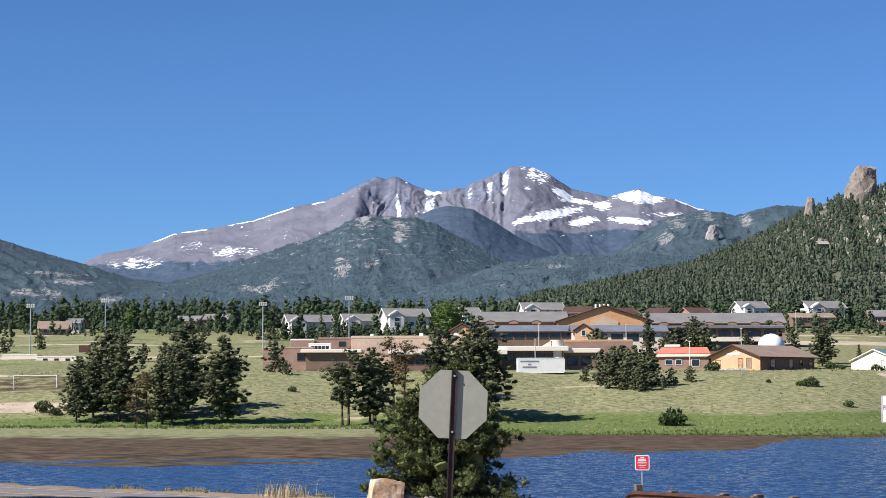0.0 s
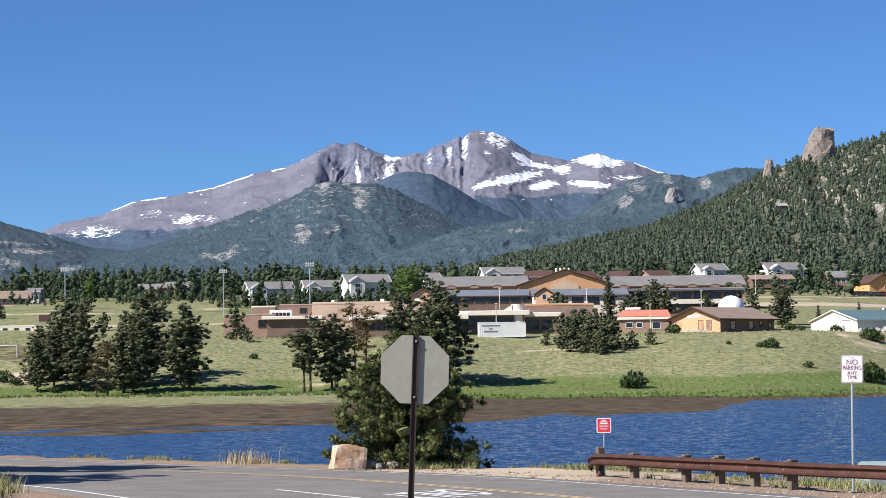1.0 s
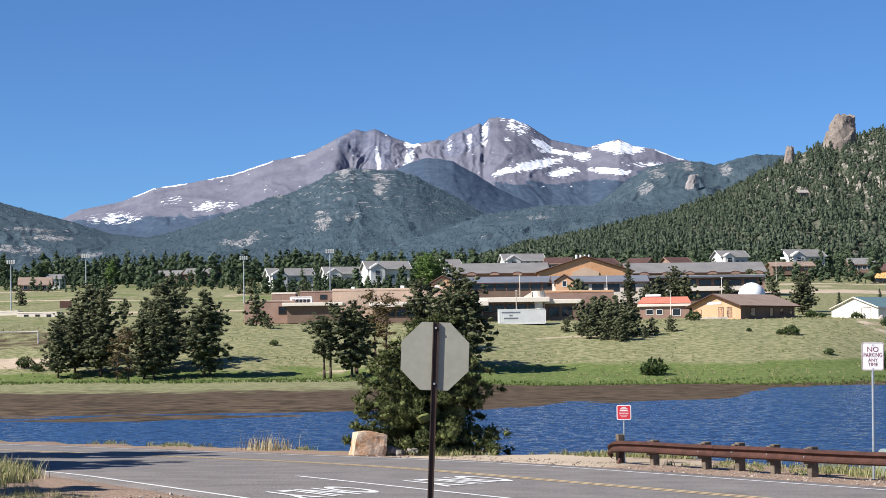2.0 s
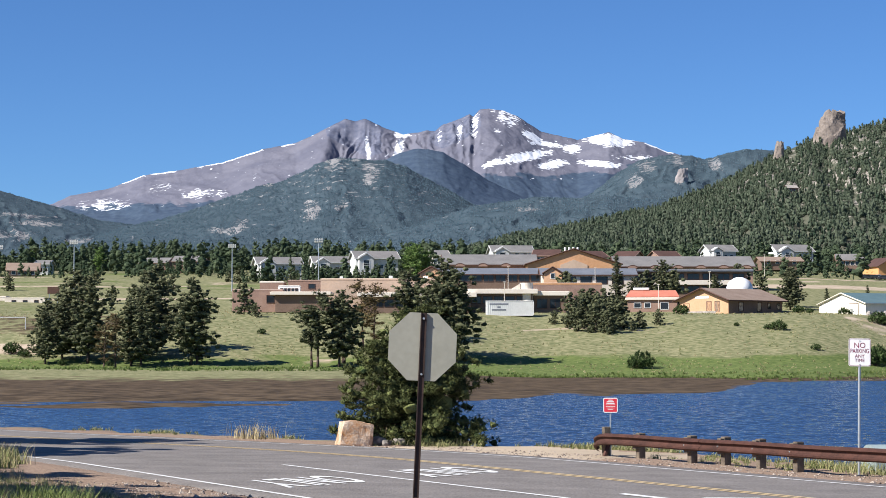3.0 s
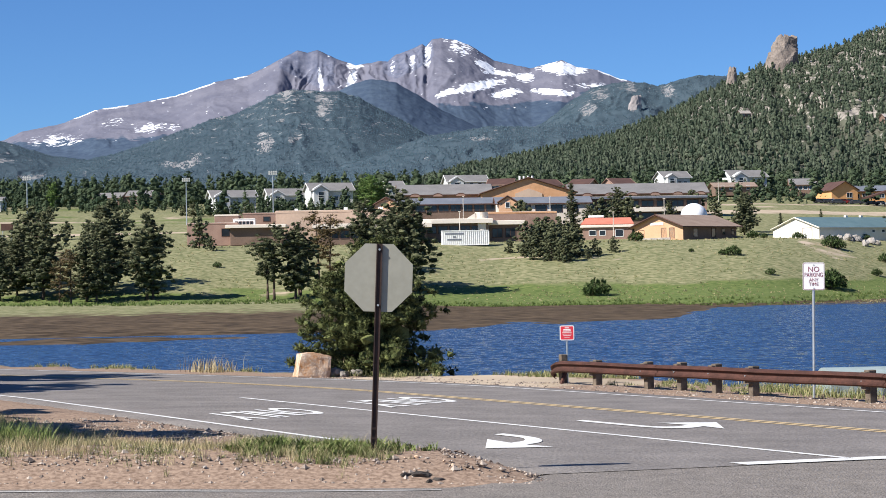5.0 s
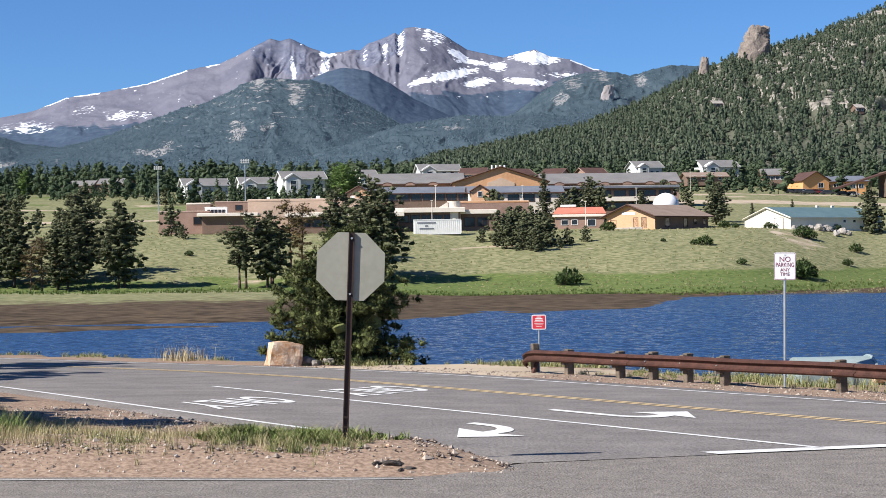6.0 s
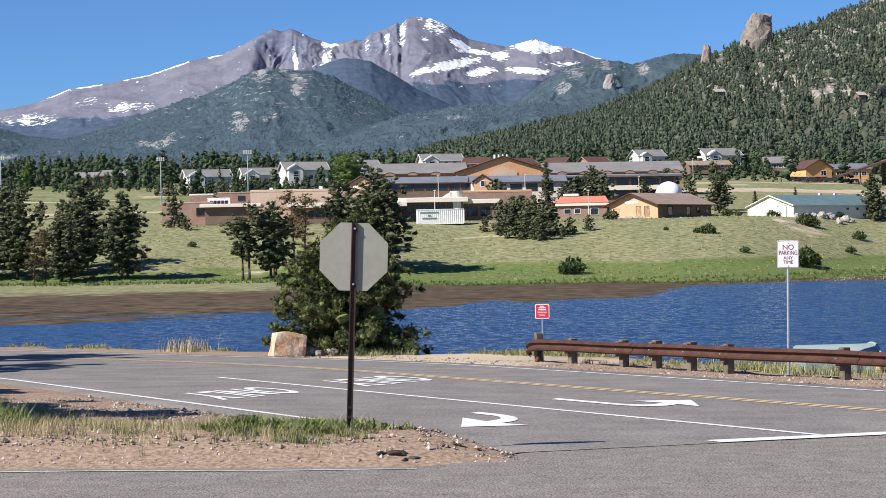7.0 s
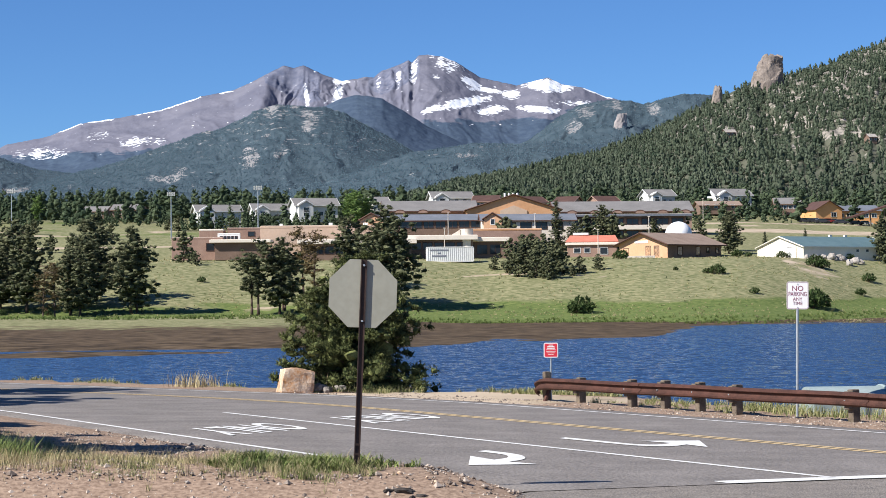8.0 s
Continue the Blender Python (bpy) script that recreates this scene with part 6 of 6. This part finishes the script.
part("roof_unit", a_box((-2.4, 1.6, 4.75), (3.2, 1.2, 0.5), None, 0.08), WHITE, rr)

# shipping container, white and ribbed
cx, cy, cz = mil(34.8, 366)
ct_ = thing("shipping_container", (cx, cy, cz - 0.1), "white corrugated shipping container with faded lettering", "container", turn=-2)
part("body", a_box((0, 0, 1.35), (8.6, 2.4, 2.66), None, 0.03), WHITE, ct_)
for k in range(24):
    part("rib", a_box((-3.95 + k * 0.36, -1.235, 1.35), (0.17, 0.07, 2.4), None, 0.015), WHITE, ct_)
for dz in (0.06, 2.66):
    part("side_rail", a_box((0, -1.25, dz), (8.6, 0.1, 0.14), None, 0.02), WHITE, ct_)
for row, (wide, dz) in enumerate(((3.4, 2.1), (0.6, 1.55), (2.6, 1.05))):
    part("lettering_bar", a_box((-1.9, -1.28, dz), (wide, 0.01, 0.28)), ROOF_B, ct_)

# lower school, a long low tan range with pale fascias
z0 = ground_at(0, 395)
flat_block("school_hall", "long windowless tan school hall with a flat roof", -28.6, 412, 24.0, 16, 4.4, TAN, base=level(0, 23.3, 412), fascia=TAN, band=0.45, vents=[(-8, -5, 0.5), (2, -6, 0.6), (6, -4, 0.4), (9, -2, 0.7)])
# the wings' brown walls paint in the deep shade below their fascias
flat_block("school_wing", "low tan school wing, walls browned for shade under a wide pale fascia", -10.9, 396, 21.0, 10, 2.7, BROWN_W, base=level(0, 19.4, 396), fascia=FASCIA, band=0.9, over=1.0,
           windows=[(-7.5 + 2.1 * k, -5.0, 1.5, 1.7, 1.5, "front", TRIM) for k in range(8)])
flat_block("school_wing", "pale-fascia school wing, porch shade painted as brown walls", 26.4, 400, 15.5, 10, 2.6, BROWN_W, base=level(0, 21.3, 400), fascia=FASCIA, band=0.9, over=0.9,
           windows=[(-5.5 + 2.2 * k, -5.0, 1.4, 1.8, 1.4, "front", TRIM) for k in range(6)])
flat_block("school_wing", "pale-fascia school wing, porch shade painted as brown walls", 50.8, 402, 9.0, 10, 3.0, BROWN_W, base=level(0, 19.4, 402), fascia=FASCIA, band=0.8, over=0.7,
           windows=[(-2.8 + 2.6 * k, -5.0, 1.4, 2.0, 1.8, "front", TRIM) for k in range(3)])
tw = thing("stair_tower", (*mil(43.2, 396)[:2], level(0, 19.4, 396)), "round pale concrete stair tower", "tower")
part("drum", a_tube((0, 0, 0), (0, 0, 5.4), 1.3, n=24), FASCIA, tw, smooth=False)
slope_ = bmesh.new()
slab(slope_, [(-3.6, 0), (0, 0), (0, 2.2)], 0.4, pose(-1.2, -0.5, 3.1, 90, 0, 0))
part("buttress", slope_, FASCIA, tw)
flat_block("school_block", "reddish block-walled classroom building with a flat roof", 60.6, 418, 16.0, 10, 3.9, BRICK, base=level(0, 26.4, 418) - 1.5, fascia=ORANGE, band=0.4)
flat_block("school_block", "reddish low school building with a flat roof", -89.2, 402, 10.0, 9, 3.2, BRICK, base=level(0, 21.3, 402), band=0.3, windows=[(2.6, -4.5, 1.6, 1.6, 1.5, "front", TRIM), (-2.6, -4.5, 1.6, 1.0, 1.0, "front", TRIM)])
flat_block("school_porch", "low school wing under a pale overhanging roof", -68.1, 398, 10.0, 8, 2.4, BROWN_W, base=level(0, 21.3, 398), fascia=FASCIA, band=0.6, over=0.9)
flat_block("school_block", "reddish upper school block with a flat roof", -65.1, 428, 8.0, 8, 3.8, BRICK, base=level(0, 25.0, 428), band=0.3, windows=[(1.0, -4.0, 2.8, 1.4, 1.0, "front", TRIM)])
flat_block("school_block", "reddish upper school block with a flat roof", -82.4, 424, 5.0, 8, 3.3, BRICK, base=level(0, 25.5, 424), fascia=FASCIA, band=0.3)
flat_block("roof_cabin", "white cabin with a row of small windows on the roof", -74.3, 404, 4.4, 3, 1.7, WHITE, base=level(0, 28.0, 404) - 0.2, band=0.15,
                 windows=[(-1.5 + 0.75 * k, -1.5, 1.0, 0.5, 0.6, "front", TRIM) for k in range(5)])

# second tier: blue-grey metal roofs over dark glass
house("school_range", "classroom range with a blue-grey metal roof", 26.9, 446, 24, 10, 3.0, 1.4, turn=0, walls=BROWN_W, roof=ROOF_B, base=level(0, 30.6, 446), category="school building",
      windows=[(-9 + 2.6 * k, -5, 2.2, 2.2, 1.6, "front", TRIM) for k in range(8)])
house("school_range", "classroom range with a blue-grey metal roof", 73.5, 438, 20, 9, 3.6, 1.4, turn=0, walls=FASCIA, roof=ROOF_B, base=level(0, 28.9, 438), category="school building",
      windows=[(-4 + 3.4 * k, -4.5, 2.4, 2.4, 1.5, "front", TRIM) for k in range(4)])
house("school_gable", "small tan gable with one window", 57.2, 436, 3.8, 9, 3.3, 1.2, turn=-8, ridge="y", walls=GABLE, roof=ROOF_T, over=0.3, base=level(0, 30.6, 436), category="school building", windows=[(0, -4.5, 2.6, 0.9, 1.2)])
house("school_gable", "small tan gable with a metal roof", -2.8, 430, 5.0, 9, 3.4, 1.4, turn=-6, ridge="y", walls=GABLE, roof=ROOF_B, over=0.3, base=level(0, 30.0, 430), category="school building")
# brown wall colour here stands in for deep shade beneath the roof overhang
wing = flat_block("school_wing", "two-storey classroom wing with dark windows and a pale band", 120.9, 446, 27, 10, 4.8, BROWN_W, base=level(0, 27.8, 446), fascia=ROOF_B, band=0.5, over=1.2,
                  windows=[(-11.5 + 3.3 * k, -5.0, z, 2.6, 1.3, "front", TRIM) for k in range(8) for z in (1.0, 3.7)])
part("balcony_band", a_box((0, -5.6, 2.4), (27.2, 1.1, 1.0), None, 0.04), FASCIA, wing, "pale concrete balcony band")


# upper school: long grey roofs with a row of arched dormers, and the big orange gable
def dormered(b, dist, w, count, base, turn=0.0):
    t = house("school_hall", "upper school hall with a grey metal roof and arched dormers", b, dist, w, 15, 4.2, 2.6, turn=turn, walls=BRICK, roof=ROOF_G, base=base, over=0.6, category="school building")
    for k in range(count):
        x = -w / 2 + w * (k + 0.7) / count
        bm = bmesh.new()
        arc = [(1.35 * math.cos(a), 0.75 * math.sin(a)) for a in np.linspace(0, math.pi, 9)]
        slab(bm, arc, 2.6, pose(x, -5.9, 3.75, 90, 0, 0))
        dm_ = part("dormer", bm, TRIM, t, "dark arched dormer")
        bm = bmesh.new()
        slab(bm, [(0.85 * p, 0.75 * q) for p, q in arc], 0.04, pose(x, -8.5, 3.7, 90, 0, 0))
        part("dormer_face", bm, BRICK, dm_)
        window(t, x, -7.5, 2.4, 1.3, 1.0)
    return t


dormered(24.7, 492, 22.0, 4, level(0, 33.4, 492))
dormered(120.0, 494, 33.0, 6, level(0, 32.5, 494))
gym = house("gymnasium", "large orange gabled gymnasium with a low-pitched roof", 65.3, 484, 22.0, 22, 4.4, 3.5, ridge="y", walls=ORANGE, roof=ROOF_T, base=level(0, 32.8, 484), over=0.5, category="school building")
part("gable_panel", slab(bmesh.new(), [(-3.2, 0), (3.2, 0), (3.2, 2.0), (0, 3.2), (-3.2, 2.0)], 0.2, pose(0, -11.0, 2.2, 90, 0, 0)), TAN, gym, "inset tan gable panel")
for k, dx_ in enumerate((-1.6, -0.6, 0.4, 1.4)):
    part("roof_vent", a_tube((dx_, -4, 7.4), (dx_, -4, 8.7), 0.25, n=8), WHITE, gym)

# metal building with the teal roof, orange centre, timber shelter
house("metal_building", "cream metal building with a teal roof", 223.0, 404, 24, 14, 2.3, 2.1, trim=CREAM, turn=29, walls=CREAM, roof=ROOF_TEAL, over=0.3, category="building",
      windows=[(2 + 2.6 * k, -7.0, 1.6, 0.8, 0.6) for k in range(4)], doors=[(-12.0, -3.5, 0.1, 2.6, 2.2, "left", WHITE)], chimneys=[(2, 1, 0.6), (6, 1, 0.6)])
ORANGE_B = material("bright_orange_stucco", (0.62, 0.30, 0.115), (0.72, 0.38, 0.17), 4, 0.85, 0.15)
house("orange_centre", "bright orange building with a grey metal roof", 236.0, 640, 15, 13, 3.6, 1.9, turn=4, walls=ORANGE_B, roof=ROOF_B, category="building",
      windows=[(-5.4 + 2.7 * k, -6.5, 2.1, 1.7, 1.3) for k in range(5)])
house("orange_gable", "orange gabled entrance with a red-brown roof", 220.8, 634, 9, 11, 3.6, 2.6, turn=14, ridge="y", walls=ORANGE_B, roof=ROOF_RB, category="building", windows=[(1.6, -5.5, 1.9, 1.8, 1.5)])
sh_ = thing("timber_shelter", mil(254.1, 604), "dark timber shelter with a steep single-pitch roof", "shelter")
sh_.matrix_basis = sh_.matrix_basis @ Matrix.Diagonal((1.2, 1.2, 1.2, 1))
rb = bmesh.new()
slab(rb, [(-10, -4), (8, -4), (8, 4), (-10, 4)], 0.4, pose(0, 0, 5.2, 0, -17, 0))
part("roof", rb, TRIM, sh_)
for k, x_ in enumerate((-5.0, -1.5, 2.0)):
    part("post", a_tube((x_, -3, 0), (x_, -3, 5.0 + 0.3 * x_), 0.2, n=8), TIMBER, sh_)
part("wall", a_box((4.5, 0, 3.2), (5, 7, 6.4), None, 0.05), BROWN_W, sh_)

# white condominiums and houses behind
HOMES = "houses behind the school"


# a greyer white than the plain white siding
HOME_W = material("greyish_white_siding", (0.50, 0.51, 0.50), (0.64, 0.645, 0.63), 3, 0.8, 0.1)


def home(b, dist, y_base, w, wall, rise, walls, roof, turn=0, wing=True, label="white two-storey house with a grey roof"):
    t = house("house", label, b, dist, w, 9, wall, rise, turn=turn, walls=walls, roof=roof, base=level(0, y_base, dist) - 0.5, group=HOMES, over=0.6, trim=walls,
              windows=[(-w * 0.32 + w * 0.21 * k, -4.5, z, 1.2, 1.2) for k in range(4) for z in ((1.5, 3.9) if wall > 4 else (1.5,))])
    if wing:
        g = bmesh.new()
        ww = w * 0.34
        x0 = -w * 0.30
        prof = [(x0 - ww / 2, -1), (x0 + ww / 2, -1), (x0 + ww / 2, wall + 0.2), (x0, wall + 0.2 + ww * 0.3), (x0 - ww / 2, wall + 0.2)]
        slab(g, prof, 3.0, pose(0, -4.0, 0, 90, 0, 0))
        wg = part("gable_wing", g, walls, t)
        for sd in (-1, 1):
            r = bmesh.new()
            tilt = math.degrees(math.atan(0.6)) * sd
            box(r, (sd * ww * 0.31, 0, 0), (ww * 0.72, 3.8, 0.15), pose(x0, -5.4, wall + 0.32 + ww * 0.15, 0, 0, 0) @ pose(0, 0, 0.0, 0, tilt, 0) @ pose(0, 0, ww * 0.15 * 0.0))
            part("wing_roof", r, roof, wg)
        window(t, x0, -7.0, wall * 0.62, 1.6, 1.5)
        window(t, x0, -7.0, 1.4, 1.6, 1.4)
    return t


home(-80.5, 560, 37.3, 12, 3.6, 1.8, HOME_W, ROOF_G, 14)
home(-53.8, 585, 38.4, 11, 3.4, 1.8, HOME_W, ROOF_G, 12)
home(-32.5, 570, 39.5, 12, 3.9, 2.0, HOME_W, ROOF_G, 14)
home(-0.6, 620, 41.8, 5, 3.6, 1.6, CREAM, ROOF_G, 10, False, "cream house half hidden among trees")
home(35.3, 610, 45.2, 12, 2.6, 1.9, HOME_W, ROOF_G, 8)
home(53.6, 600, 43.2, 7, 2.6, 1.8, BRICK, ROOF_RB, -10, False, "brown house with a red-brown roof")
home(75.2, 640, 42.9, 7, 2.6, 1.8, BRICK, ROOF_RB, 24, False, "brown house with a red-brown roof")
home(94.2, 620, 42.6, 6, 2.6, 1.8, BRICK, ROOF_RB, -26, False, "brown house with a red-brown roof")
home(111.6, 640, 42.9, 7, 2.6, 1.8, BRICK, ROOF_RB, 18, False, "brown house with a red-brown roof")
home(138.5, 660, 44.6, 9, 3.4, 2.0, HOME_W, ROOF_G, 14)
home(174.2, 680, 44.3, 13, 3.6, 2.2, HOME_W, ROOF_G, 14)
home(168.5, 640, 41.8, 13, 1.8, 1.4, BROWN_W, ROOF_T, 4, False, "low brown house with a shingle roof")
home(203.6, 660, 41.2, 8, 2.6, 2.0, BROWN_W, ROOF_G, -8, False, "dark house with a bright roof edge")
home(-206.4, 620, 36.7, 9, 2.3, 2.2, BRICK, ROOF_T, 10, False, "low brown house with a shingle roof")
home(-123.1, 660, 40.4, 10, 2.8, 1.8, BROWN_W, ROOF_G, -6, False, "grey-roofed house among trees")
home(-140.0, 668, 40.0, 9, 2.6, 1.7, BROWN_W, ROOF_G, -10, False, "grey-roofed house among trees")
home(-196.0, 640, 38.1, 4, 3.4, 1.2, HOME_W, ROOF_G, 0, False, "small white shed beside the house")
flat_block("field_hut", "pale low hut beside the playing field", -204.4, 450, 9, 5, 1.4, FASCIA, base=level(0, 22.4, 450), band=0.25, windows=[(-2.5 + 2.5 * k, -2.5, 0.8, 0.9, 0.6, "front", TRIM) for k in range(3)])
flat_block("field_hut", "pale low hut beside the playing field", -222.7, 455, 8, 5, 1.5, FASCIA, base=level(0, 23.0, 455), band=0.25)
gx0, gy0, gz0 = mil(-216.0, 345)
goal = thing("football_goal", (gx0, gy0, gz0), "white tubular goal frame on the open field", "goal", turn=6)
part("crossbar", a_tube((-3.66, 0, 2.2), (3.66, 0, 2.2), 0.07, n=8), WHITE, goal)
for k in (-1, 1):
    part("goal_post", a_tube((k * 3.66, 0, -0.3), (k * 3.66, 0, 2.2), 0.07, n=8), WHITE, goal)
    part("stay", a_tube((k * 3.66, 0, 2.2), (k * 3.66, 1.6, -0.2), 0.04, n=6), WHITE, goal)
sb = thing("scoreboard", (*mil(-191.5, 445)[:2], level(0, 23.6, 445)), "dark scoreboard on two posts", "scoreboard")
part("board", a_box((0, 0, 2.6), (2.6, 0.3, 1.5), None, 0.03), TRIM, sb)
for k in (-1, 1):
    part("post", a_tube((k * 0.9, 0, -0.5), (k * 0.9, 0, 2.0), 0.08, n=6), GALV, sb)


for b, rise, w in ((175.0, 77.7, 7.0), (246.2, 74.3, 4.5)):
    x, y, z = slope_spot(side, b, rise)
    house("cabin", "small pale-roofed cabin high on the wooded hillside", 1000 * x / y, y, w, 6, 2.6, 1.8, turn=15, walls=BROWN_W, roof=GRANITE, base=z + 0.8, group="cabins on the hillside", windows=[(-1.5, -3, 1.4, 1.2, 1.1), (1.5, -3, 1.4, 1.2, 1.1)])

srng = random.Random(3)
for k in range(11):
    sx, sy, sz = mil(214.3 + (240.1 - 214.3) * k / 10 + srng.uniform(-1, 1), 390 + srng.uniform(-4, 3))
    sc = srng.uniform(0.8, 1.9)
    st = part("boulder", lumpy_rock((sc * 1.3, sc, sc), 60 + k, 3, 0.25), GRANITE)
    st.matrix_basis = pose(sx, sy, sz + sc * 0.25, 0, 0, 33 * k)
    tagged(st, "pale granite boulder on the meadow by the metal building", "boulder", "boulders on the meadow")

# ---- field lights and poles ----
def field_light(b, top, dist, base):
    x, y, z = mil(b, dist)
    z0, z1 = level(0, base, dist), level(0, top, dist)
    t = thing("field_light", (x, y, min(z, z0)), "tall grey floodlight mast beside the playing field", "light mast", "floodlight masts")
    h = z1 - min(z, z0)
    part("mast", a_tube((0, 0, -0.3), (0, 0, h), 0.15, 0.09, 8), GALV, t)
    for row in range(2):
        part("cross_arm", a_box((0, 0, h - 0.15 - 0.5 * row), (1.9, 0.15, 0.10)), GALV, t)
        for k in range(4):
            part("lamp_head", a_tube((-0.78 + 0.52 * k, -0.35, h + 0.02 - 0.5 * row), (-0.78 + 0.52 * k, 0.1, h + 0.16 - 0.5 * row), 0.22, 0.12, 8), WHITE, t)


for b, top, d, base in ((-218.7, 51.3, 470, 26.4), (-181.4, 53.8, 480, 27.8), (-102.9, 51.9, 490, 32.0), (-60.0, 54.7, 455, 25.0)):
    field_light(b, top, d, base)


def pole(b, top, dist, r=0.09, label="thin pale pole beside the school", name="pole"):
    x, y, z = mil(b, dist)
    t = thing(name, (x, y, z - 0.3), label, "pole")
    part("shaft", a_tube((0, 0, 0), (0, 0, level(0, top, dist) - z + 0.3), r, r * 0.7, 8), FASCIA, t)
    part("cap", a_box((0, 0, level(0, top, dist) - z + 0.35), (0.5, 0.2, 0.12)), FASCIA, t)


for b, top, d in ((34.2, 40.9, 425), (32.3, 33.4, 392), (77.4, 40.4, 428), (108.8, 32.0, 395), (134.3, 38.4, 418), (161.5, 47.2, 600)):
    pole(b, top, d)


# ---- parked cars along the far road ----
CARS = [material("car_paint_" + n, a, b_, 1, 0.35, 0, alpha_spec=0.5) for n, a, b_ in (("white", (0.7, 0.7, 0.7), (0.78, 0.78, 0.78)), ("dark", (0.03, 0.03, 0.035), (0.05, 0.05, 0.055)), ("red", (0.3, 0.03, 0.03), (0.36, 0.05, 0.04)), ("silver", (0.4, 0.41, 0.43), (0.48, 0.49, 0.5)))]
TYRE = material("tyre_rubber", (0.012, 0.012, 0.012), (0.025, 0.025, 0.025), 0.3, 0.9, 0)


def car(b, dist, k):
    x, y, z = mil(b, dist)
    t = thing("car", (x, y, z), "%s car parked along the far road" % ("white", "dark", "red", "silver")[k % 4], "car", "cars along the far road", turn=(k * 37) % 25 - 12)
    bm = bmesh.new()
    slab(bm, [(-2.2, 0.3), (2.2, 0.3), (2.25, 0.75), (1.2, 0.9), (0.6, 1.4), (-1.1, 1.42), (-1.9, 0.95), (-2.25, 0.9)], 1.7, pose(0, 0.85, 0, 90, 0, 0))
    part("body", bm, CARS[k % 4], t)
    part("side_window", slab(bmesh.new(), [(-1.6, 0.95), (1.0, 0.95), (0.5, 1.32), (-1.0, 1.34)], 0.02, pose(0, -0.85, 0, 90, 0, 0)), PANE, t)
    for wx_ in (-1.4, 1.4):
        for wy_ in (-0.8, 0.8):
            part("wheel", a_tube((wx_, wy_ - 0.1, 0.33), (wx_, wy_ + 0.1, 0.33), 0.33, n=14), TYRE, t)


for k, b in enumerate((212.6, 215.4, 218.0, 221.3, 224.0, 227.4, 230.6, 238.5, 243.0)):
    car(b, 606 + 3 * (k % 3), (1, 1, 3, 1, 2, 1, 1, 1, 3)[k])
